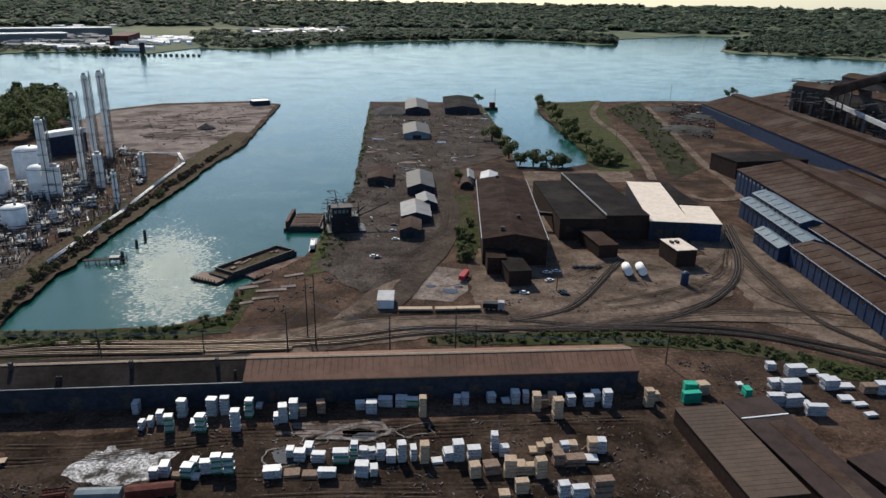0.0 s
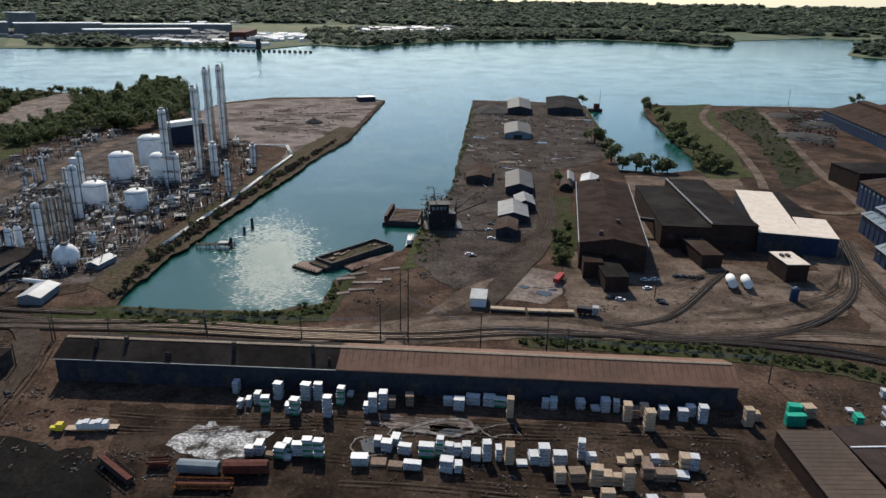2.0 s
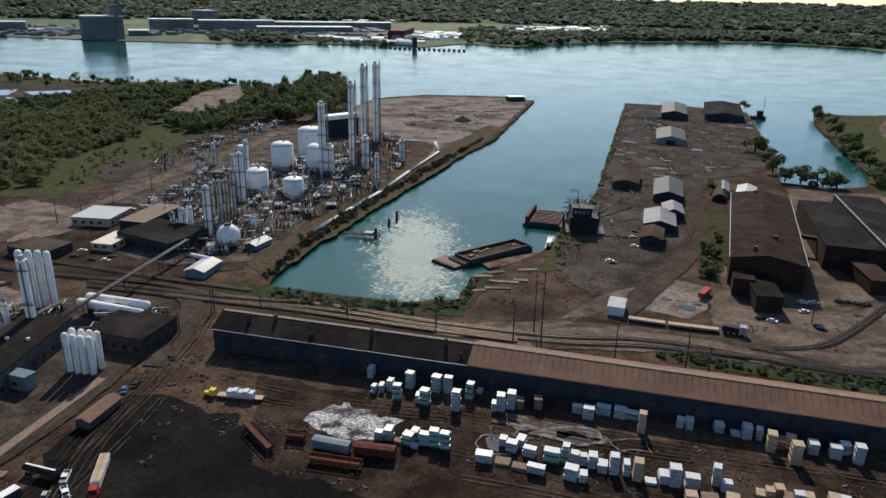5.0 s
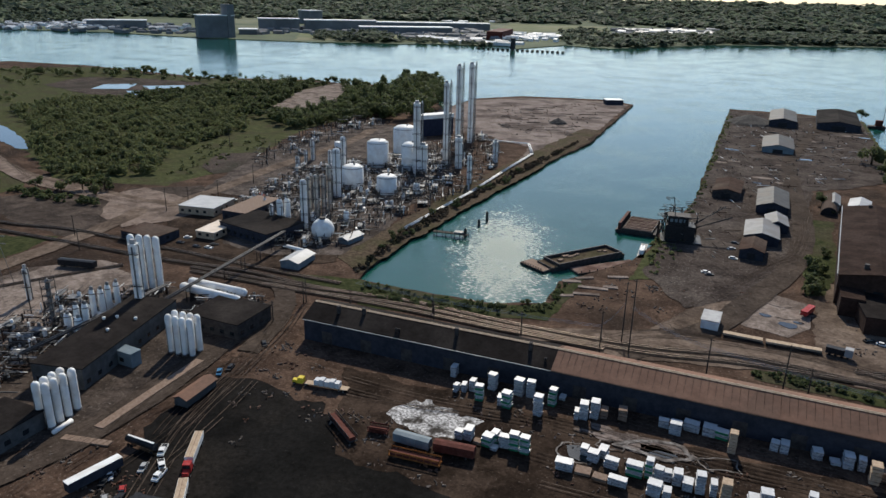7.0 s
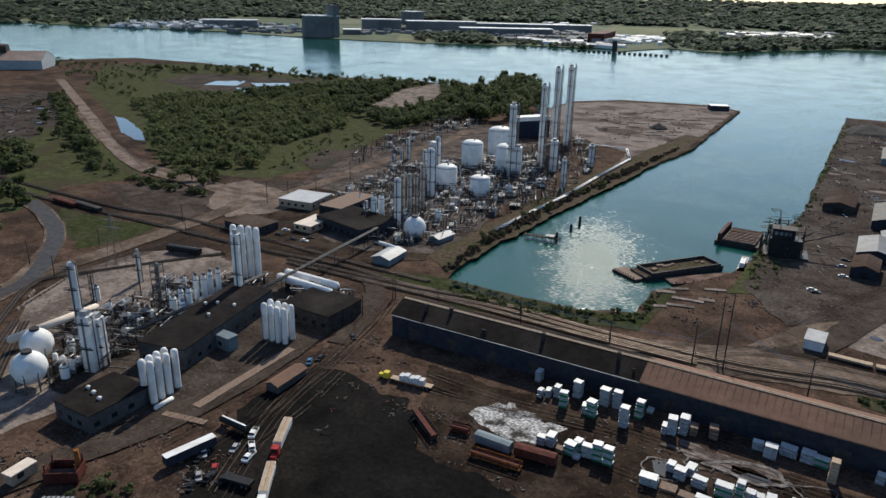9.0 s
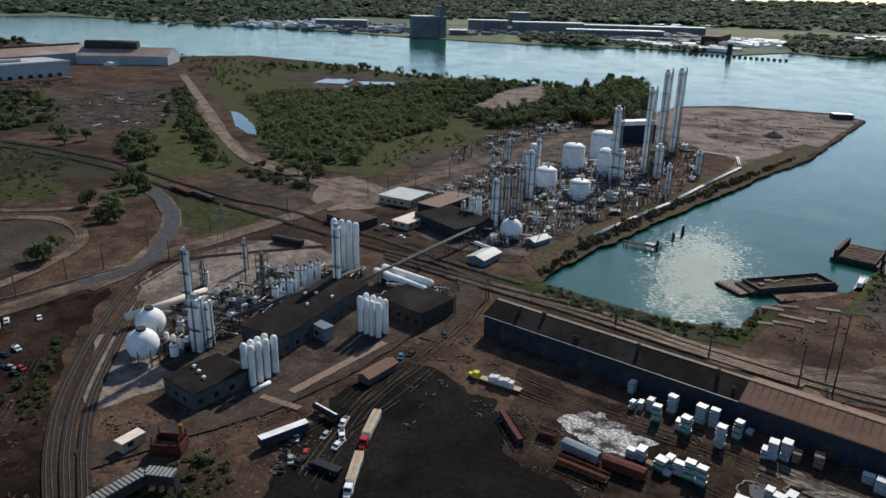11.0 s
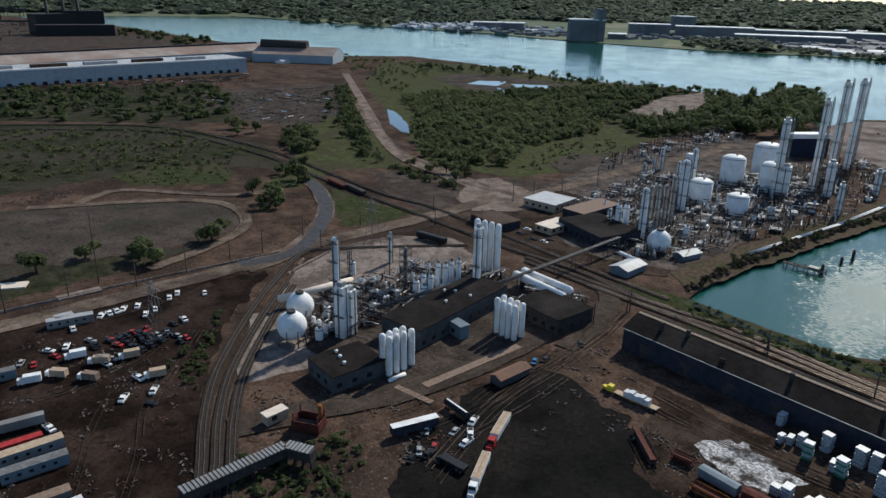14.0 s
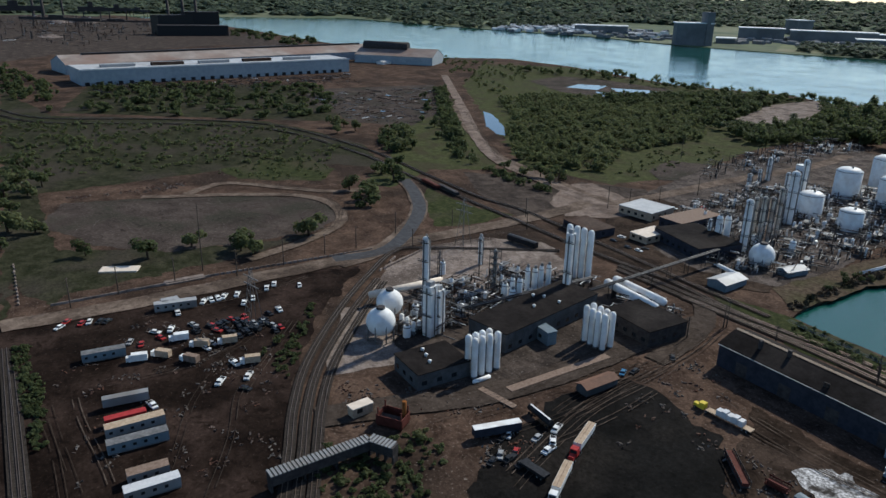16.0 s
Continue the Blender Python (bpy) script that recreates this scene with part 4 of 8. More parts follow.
# ---- long shed ----
SHED_A, SHED_B, SHED_C = (-165.3, 210.3), (-66.9, 220.0), (68.1, 231.6)
SHED_TURN = heading_of(SHED_B, SHED_C)
for a, b, roofm, label in ((SHED_A, SHED_B, M_darkroof, "long low shed with patched dark tar roof"), (SHED_B, SHED_C, M_brownroof, "long low shed with ribbed brown metal roof")):
    ob, d = gable("long_shed", a, b, 19, 9, 12.5, M_wall, roofm, label)
    part("ridge_cap", prism(bmesh.new(), [(-0.8, 12.65), (0.8, 12.65), (0, 13.0)], 0, d), M_tan, ob, "pale tan ridge cap")
    part("gutter", box(bmesh.new(), 0, d, -10.35, -10.05, 8.75, 8.95), M_grey if roofm == M_darkroof else M_rust, ob)
    x = 8.0
    while x < d - 8:
        part("door", box(bmesh.new(), x, x + 4.5, -9.56, -9.48, 0, 5.0), M_darksteel, ob)
        x += 17.0
    if roofm == M_brownroof:
        x = 0.0
        while x < d:
            part("roof_seam", prism(bmesh.new(), [(-9.9, 8.98), (-0.5, 12.7), (-0.5, 12.78), (-9.9, 9.06)], x, x + 0.08), M_rust, ob)
            x += 2.4
    else:
        for x, y in ((d - 10, -3), (d - 38, -3), (12, -4), (22, -2)):
            part("vent", box(bmesh.new(), x, x + 1.2, y - 0.6, y + 0.6, 11, 14.4), M_darksteel, ob)
        for x, y in ((d - 3, -6.5), (d - 60, -7), (40, -7)):
            part("vent", turned(bmesh.new(), [(0.45, 9.3), (0.45, 11.2), (0.6, 11.3), (0, 11.6)], 10, x, y), M_darksteel, ob)


# ---- works halls ----
def windows(ob, n, x0, x1, y, z0, z1, m=None):
    w = (x1 - x0) / n
    for i in range(n):
        part("window", box(bmesh.new(), x0 + i * w + w * 0.15, x0 + i * w + w * 0.85, y - 0.06, y + 0.06, z0, z1), m or M_glass, ob)


ob, d = gable("works_hall", (37.0, 349.0), (39.0, 478.0), 33, 14, 17, M_brick, M_hallroof, "dark brick works hall with rusty brown roof", "building")
part("roof_edge", box(bmesh.new(), 0, d, -17.4, -17.0, 13.6, 14.4), M_grey, ob, "pale roof edge")
part("roof_edge", box(bmesh.new(), 0, d, 17.0, 17.4, 13.6, 14.4), M_grey, ob, "pale roof edge")
for x, y in ((d - 6, 3), (8, 6), (30, -4)):
    part("vent", box(bmesh.new(), x, x + 2, y - 1, y + 1, 15, 18.2), M_darksteel, ob)
for i in range(3):
    part("window", box(bmesh.new(), -0.05, 0.05, -9 + i * 7, -5 + i * 7, 6, 9), M_glass, ob)
flat("annex", (31.8, 319.1), (42.8, 321.0), (36.4, 357.2), 8, M_brick, M_darkroof, "low brick annex with a dark flat roof")
flat("annex", (22.3, 335.2), (31.4, 335.5), (24.4, 375.0), 9, M_brick, M_hallroof, "narrow brick annex with rusty roof")
ob, d, dep = flat("works_hall", (66.5, 391.0), (93.0, 392.5), (69.0, 482.0), 13, M_brick, M_darkroof, "brick works hall with black flat roof")
windows(ob, 5, 3, d - 3, -0.04, 4, 8)
ob, d, dep = flat("works_hall", (93.2, 393.5), (118.6, 396.0), (95.3, 499.0), 14.5, M_brick, M_darkroof, "taller brick works hall with black flat roof")
part("parapet", box(bmesh.new(), 0, 0.5, 0, dep, 14.5, 15.3), M_grey, ob, "pale stepped parapet")
windows(ob, 4, 3, d - 3, -0.04, 4, 8)
ob, d, dep = flat("works_hall", (118.4, 393.0), (140.7, 390.9), (123.0, 487.8), 12, M_wall, M_cream, "works hall with a bright cream flat roof")
windows(ob, 3, 3, d - 3, -0.04, 2, 7, M_darksteel)
flat("works_hall", (141.9, 394.2), (159.2, 391.8), (144.4, 431.5), 11, M_blue, M_cream, "low blue works annex with cream roof")
flat("works_hall", (146.0, 436.4), (160.9, 437.2), (146.2, 494.0), 10, M_brick, M_darkroof, "low works hall with dark roof")
ob, d, dep = flat("brick_house", (83.3, 361.1), (93.8, 363.3), (86.8, 389.7), 7.5, M_brick, M_rust, "small rusty brick block on the apron")
ob, d, dep = flat("brick_house", (120.9, 349.0), (131.8, 351.1), (121.4, 368.2), 9.5, M_brick, M_cream, "brick block with cream roof and vents")
for x in (2, 5):
    part("vent", box(bmesh.new(), x, x + 1.5, dep * 0.55, dep * 0.7, 9.5, 10.6), M_darksteel, ob)
# pipe bridge between the halls
ob, d = base("pipe_bridge", (56.4, 415.8), (67.9, 412.8), "rusty pipe bridge between two halls", "bridge")
part("girder", box(bmesh.new(), -3, d + 2, -1, 1, 8, 10), M_darksteel, ob)
for a, b in (((92.8, 333.4), (93.5, 351.2)), ((99.9, 333.7), (100.6, 351.5))):
    ob, d = base("storage_tank", a, b, "white horizontal storage tank on saddles", "tank", "white tanks on the apron")
    part("shell", tube(bmesh.new(), (0, 0, 3.2), (9, 0, 3.2), 2.1, 20), M_white, ob)
    for x in (1.5, 7):
        part("saddle", box(bmesh.new(), x, x + 0.8, -1.6, 1.6, 0, 1.6), M_darksteel, ob)
for x, y, r, h in [(117.9, 325.0, 1.88, 6.3)]:
    ob = place("water_tank", x, y, 0, "upright dark blue steel tank", "tank")
    part("shell", turned(bmesh.new(), [(r, 0), (r, h), (r * 0.9, h + 0.2), (0, h + 0.3)]), M_blue, ob)
    part("manhole", turned(bmesh.new(), [(0.6, h), (0.6, h + 0.9), (0, h + 1)], 12), M_grey, ob)

# ---- rolling mills ----
MILLS = (((357, 898), (357, 200), 78, 13, 24, M_rust, "huge rolling mill with rusty ribbed roof"),
         ((297, 520), (297, 150), 27, 13, 15, M_rust, "lower mill bay with brown roof"),
         ((249, 513), (249, 150), 70, 16, 23, M_rust, "huge blue-walled mill with brown monitor roof"),
         ((206, 449), (206, 383), 13, 15, 17, M_bluegrey, "raised mill bay with pale blue metal roof"),
         ((196, 446), (196, 360), 10, 11.5, 13, M_bluegrey, "low mill bay with pale blue metal roof"),
         ((211, 382), (211, 200), 15, 13, 15, M_rust, "mill bay with weathered brown roof"),
         ((193, 357), (193, 200), 20, 10.5, 13, M_rust, "low blue mill bay with weathered roof"),
         ((183, 392), (183, 360), 9, 8, 10, M_bluegrey, "blue mill porch with pale roof"))
for a, b, w, e, r, rm, label in MILLS:
    ob, d = gable("rolling_mill", a, b, w, e, r, M_blue, rm, label, "building")
    if w > 26:
        part("roof_monitor", prism(bmesh.new(), [(-w * 0.08, r - 3), (-w * 0.08, r + 1.4), (0, r + 2.2), (w * 0.08, r + 1.4), (w * 0.08, r - 3)], 4, d - 4), rm, ob)
    k = (r - e) / (w / 2)
    for i in range(int(d / 9)):
        part("roof_seam", prism(bmesh.new(), [(-w / 2, e + 0.2), (-0.5, r + 0.15), (-0.5, r + 0.33), (-w / 2, e + 0.38)], 4 + i * 9, 4.25 + i * 9), M_hallroof, ob)
    x = 3.0
    while x < min(d - 4, 150):
        part("window", box(bmesh.new(), x, x + 2.6, -w / 2 - 0.06, -w / 2 + 0.05, e - 3.4, e - 1.6), M_bluegrey if w > 26 else M_glass, ob)
        part("pilaster", box(bmesh.new(), x + 4.3, x + 4.7, -w / 2 - 0.25, -w / 2, 0, e - 0.6), M_blue, ob)
        x += 6.5
    part("gutter", box(bmesh.new(), 0, d, -w / 2 - 0.8, -w / 2 - 0.5, e - 0.25, e + 0.1), M_grey if w < 26 else M_hallroof, ob)
flat("mill_annex", (219.7, 583.7), (227.5, 548.7), (268.6, 657.0), 14, M_brick, M_darkroof, "large red brick block beside the mill")
for (a, b, h) in [((436.2, 918.8), (457.1, 853.8), 34.9), ((457.1, 853.8), (464.3, 761.0), 35.8), ((528.2, 979.1), (539.7, 883.0), 40.6)]:
    ob, d = base("mill_block", a, b, "dark rusty blast furnace building", "building")
    part("wall", box(bmesh.new(), 0, d, 0, 25, 0, h), M_darksteel, ob)
    part("roof", prism(bmesh.new(), [(-1, h), (26, h), (12, h + 5)], -1, d + 1), M_rust, ob)
    for i in range(4):
        part("duct", tube(bmesh.new(), (i * d / 4 + 2, -1 - i, h * 0.15 * i + 4), (i * d / 4 + 9, 12, h + 3), 0.9), M_rust, ob)
ob, d = base("gas_main", (399.5, 747.8), (544.6, 913.3), "thick rusty elevated gas main", "pipe")
part("pipe", tube(bmesh.new(), (0, 0, 47), (d + 60, 0, 47), 5.5, 16), M_rust, ob)
for i in range(4):
    part("leg", tube(bmesh.new(), (10 + i * 30, 0, 0), (10 + i * 30, 0, 42), 0.9), M_darksteel, ob)
for a, b in (((458.9, 889.8), (409.9, 664.1)), ((479.3, 933.8), (537.5, 905.6))):
    ob, d = base("conveyor", a, b, "inclined grey conveyor gallery", "conveyor")
    part("gallery", prism(bmesh.new(), [(-1.8, 22), (1.8, 22), (1.8, 26), (-1.8, 26)], 0, d), M_grey, ob)
    for i in range(5):
        part("trestle", tube(bmesh.new(), (d * i / 4, 0, 0), (d * i / 4, 0, 22), 0.6), M_darksteel, ob)

# ---- sheds on the middle pier ----
for a, b, w, e, r, wm, rm, label in (
        ((20.3, 863.6), (17.2, 970.4), 41, 7, 10, M_wall, M_darkroof, "dark warehouse shed at the pier end"),
        ((-33.2, 853.1), (-37.9, 934.9), 27, 7, 10, M_wall, M_dullroof, "grey metal shed at the pier end"),
        ((-27.2, 699.8), (-31.3, 757.9), 26, 5, 8, M_bluegrey, M_dullroof, "pale blue open-fronted shed"),
        ((-47.2, 512.9), (-49.2, 550.7), 18, 5, 7, M_darksteel, M_rust, "open weathered shed with rusty roof"),
        ((-16.1, 488.6), (-19.0, 534.5), 19, 5, 8, M_wall, M_dullroof, "grey shed with raised middle bay"),
        ((-16.5, 418.5), (-18.8, 449.7), 18, 5, 7.5, M_wall, M_lightroof, "shed with a pale metal roof"),
        ((-10.3, 447.4), (-12.8, 468.9), 12, 5, 7.5, M_wall, M_lightroof, "small shed with pale metal roof"),
        ((-18.9, 390.2), (-19.6, 411.6), 12, 5, 7, M_wall, M_rust, "small dark shed with rusty roof"),
        ((18.9, 521.4), (18.9, 547.8), 7, 4, 6, M_lightroof, M_lightroof, "small white garden shed"),
        ((32.9, 516.3), (34.6, 538.7), 12, 5, 7, M_white, M_whiteroof, "small white-roofed shed beside the hall")):
    ob, d = gable("pier_shed", a, b, w, e, r, wm, rm, label)
    part("door", box(bmesh.new(), -0.08, 0.02, -w * 0.16, w * 0.16, 0, e * 0.75), M_black, ob, "open dark doorway")
a, b = (16.6, 505.9), (16.8, 546.4)
ob, d = base("quonset_hut", a, b, "rusty arched quonset hut", "shed")
part("shell", prism(bmesh.new(), [(5 * math.cos(k * 0.2618), 5.5 * math.sin(k * 0.2618)) for k in range(13)], 0, d), M_rust, ob)
part("front", prism(bmesh.new(), [(4.7 * math.cos(k * 0.2618), 5.2 * math.sin(k * 0.2618)) for k in range(13)], -0.1, 0.0), M_black, ob)


# ---- barges and dredger ----
def barge(a, b, w, h, m, label, rim=True):
    ob, d = base("barge", a, b, label, "barge")
    ob.location.z = -1.5
    part("hull", prism(bmesh.new(), [(-w / 2 + 0.5, -0.6), (w / 2 - 0.5, -0.6), (w / 2, h), (-w / 2, h)], 0, d), M_darksteel, ob)
    part("deck", box(bmesh.new(), 0.4, d - 0.4, -w / 2 + 0.3, w / 2 - 0.3, h + 0.01, h + 0.12), m, ob)
    if rim:
        for y in (-w / 2, w / 2 - 0.6):
            part("coaming", box(bmesh.new(), 4, d - 2, y, y + 0.6, h, h + 1.6), M_darksteel, ob)
        for x in (4, d - 2.6):
            part("coaming", box(bmesh.new(), x, x + 0.6, -w / 2 + 0.6, w / 2 - 0.6, h, h + 1.6), M_darksteel, ob)
        for i in range(7):
            x, y = random.uniform(5, d - 5), random.uniform(-w * 0.3, w * 0.3)
            part("debris", box(bmesh.new(), x, x + random.uniform(1, 4), y, y + random.uniform(0.6, 2), h + 0.12, h + random.uniform(0.4, 0.9)), M_brownl, ob)
    for i in range(8):
        part("bollard", turned(bmesh.new(), [(0.25, h), (0.25, h + 0.9), (0.35, h + 1), (0, h + 1.05)], 8, 2 + i * (d - 4) / 7, -w / 2 + 0.5), M_darksteel, ob)
    return ob


barge((-110.3, 326.6), (-84.2, 367.1), 13, 2.2, M_bank, "old rusted barge with weedy hold")
barge((-95.6, 328.7), (-71.5, 356.8), 9, 1.0, M_reddeck, "flat rust-red deck barge", False)
barge((-121.7, 329.9), (-106.5, 323.0), 9, 1.2, M_brownl, "short flat timber pontoon", False)
ob = barge((-95.4, 417.8), (-72.2, 418.9), 27, 1.8, M_darksteel, "derelict barge with bare cross beams")
for k in range(3):
    part("girder", box(bmesh.new(), 5 + k * 6.5, 6.2 + k * 6.5, -12.5, 12.5, 1.95, 2.9), M_oxide, ob)
for k in range(9):
    part("beam", box(bmesh.new(), 4.2, 20.5 + (k % 3) * 0.6, -12 + k * 2.8, -10.9 + k * 2.8, 2.95, 3.5), M_brownl if k % 2 else M_reddeck, ob)
ob = tagged(new("mooring_wall"), "rusty upright barge wall", "barge")
ob.matrix_world = pose(*(-92.8, 405.3), -1.5, 0, 0, heading_of((-92.8, 405.3), (-94.9, 450.4)))
part("plate", box(bmesh.new(), 0, 27, -0.8, 0.8, -0.3, 6.0), M_oxide, ob)
for k in range(9):
    part("rib", box(bmesh.new(), k * 3.3, k * 3.3 + 0.4, -1.3, -0.8, -0.3, 6.3), M_darksteel, ob)
ob, d = base("tug_boat", (-70.6, 363.2), (-73.7, 388.1), "small white and grey work boat", "boat")
ob.location.z = -1.5
part("hull", prism(bmesh.new(), [(-1.2, -0.5), (1.2, -0.5), (1.9, 1.5), (-1.9, 1.5)], 0, d), M_steel, ob)
part("deck_house", box(bmesh.new(), d * 0.25, d * 0.6, -1.2, 1.2, 1.5, 3.8), M_white, ob)
part("mast", tube(bmesh.new(), (d * 0.5, 0, 3.8), (d * 0.5, 0, 7), 0.08), M_darksteel, ob)
ob, d = base("dredger", (-68.0, 401.1), (-55.7, 403.9), "black floating dredger with lattice booms", "dredger")
ob.location.z = -1.5
part("hull", box(bmesh.new(), 0, 22, -6, 10, -0.4, 2.6), M_black, ob)
part("house", box(bmesh.new(), 2, 18, -3.5, 7, 2.6, 11), M_black, ob)
part("cab", box(bmesh.new(), 3, 14, -2.5, 5, 11, 16), M_black, ob)
part("roof", box(bmesh.new(), 2.5, 15, -3, 5.5, 16, 16.5), M_darksteel, ob)
for k in range(4):
    part("window", box(bmesh.new(), 4 + k * 2.4, 5.6 + k * 2.4, -2.58, -2.45, 13, 14.8), M_bluegrey, ob)
for i in range(10):
    x = random.uniform(1, 20)
    part("strut", tube(bmesh.new(), (x, random.uniform(-5, 8), 2), (x + random.uniform(-3, 3), random.uniform(-4, 7), random.uniform(8, 18)), 0.25), M_black, ob)
for x0, x1, z1, y1 in ((12, 34, 20, 14), (13, 38, 15, 10), (8, 5, 26, 2)):
    for o in (-0.6, 0.6):
        part("boom", tube(bmesh.new(), (x0, o, 8), (x1, y1 + o, z1), 0.22), M_black, ob)
for p, h in (((-168.9, 384.6), 6), ((-169.2, 373.6), 4), ((-167.3, 351.2), 5)):
    ob = place("mooring_pile", *p, 0, "dark timber mooring pile in the water", "pile", "mooring piles", -2.0)
    part("post", turned(bmesh.new(), [(0.9, 0), (0.8, h), (0.3, h + 0.5), (0, h + 0.6)], 10), M_pole, ob)
ob, d = base("old_jetty", (-185.1, 345.6), (-164.7, 349.3), "rotten timber jetty with posts", "jetty")
part("deck", box(bmesh.new(), 0, d, -1.5, 1.5, 0.2, 0.6), M_pole, ob)
for i in range(9):
    part("post", tube(bmesh.new(), (i * d / 8, (-1) ** i * 1.4, -3), (i * d / 8, (-1) ** i * 1.4, 1.6), 0.25), M_pole, ob)
part("cabin", box(bmesh.new(), d - 8, d - 3, -2, 2, 0.6, 1.8), M_steel, ob)
ob, d = base("tug_boat", (49.7, 918.1), (66.3, 919.8), "dark work boat moored at the pier end", "boat")
ob.location.z = -1.5
part("hull", prism(bmesh.new(), [(-4, -0.4), (4, -0.4), (5, 3), (-5, 3)], 0, d), M_darksteel, ob)
part("deck_house", box(bmesh.new(), d * 0.4, d * 0.8, -3, 3, 3, 9), M_oxide, ob)
part("mast", tube(bmesh.new(), (d * 0.8, 0, 9), (d * 0.8, 0, 26), 0.3), M_darksteel, ob)

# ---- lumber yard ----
WRAPS = {"W": (M_greywrap, M_shadewrap), "T": (M_tan, M_tan), "B": (M_brownl, M_brownl), "G": (M_greywrap, M_green), "E": (M_teal, M_teal)}
STACK_LABEL = {"W": "stack of white-wrapped lumber bundles", "T": "stack of bare tan sawn lumber", "B": "stack of weathered brown lumber", "G": "stack of green and white wrapped lumber", "E": "stack of bright teal wrapped lumber"}
stack_rng = random.Random(5)


def lumber_stack(x, y, w, levels, kind):
    h = 1.0
    deep = stack_rng.uniform(2.2, 3.6)
    ob = place("lumber_stack", x, y, SHED_TURN + stack_rng.uniform(-7, 7), STACK_LABEL[kind], "lumber", "lumber stacks in the yard")
    z = 0.0
    for k in range(max(1, round(levels * 1.4))):
        j, i = stack_rng.uniform(-0.12, 0.12), stack_rng.uniform(-0.35, 0.35)
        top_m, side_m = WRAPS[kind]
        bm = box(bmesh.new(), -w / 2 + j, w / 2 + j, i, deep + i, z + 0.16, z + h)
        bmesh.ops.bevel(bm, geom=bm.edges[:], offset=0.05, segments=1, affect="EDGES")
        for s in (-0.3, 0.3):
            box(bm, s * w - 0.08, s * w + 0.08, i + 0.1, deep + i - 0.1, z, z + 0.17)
        pack = part("lumber_pack", bm, side_m if kind != "G" or k % 2 == 0 else M_shadewrap, ob)
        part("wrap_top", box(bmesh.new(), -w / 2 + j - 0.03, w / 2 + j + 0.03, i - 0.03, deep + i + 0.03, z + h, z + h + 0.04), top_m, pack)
        z += h + 0.04


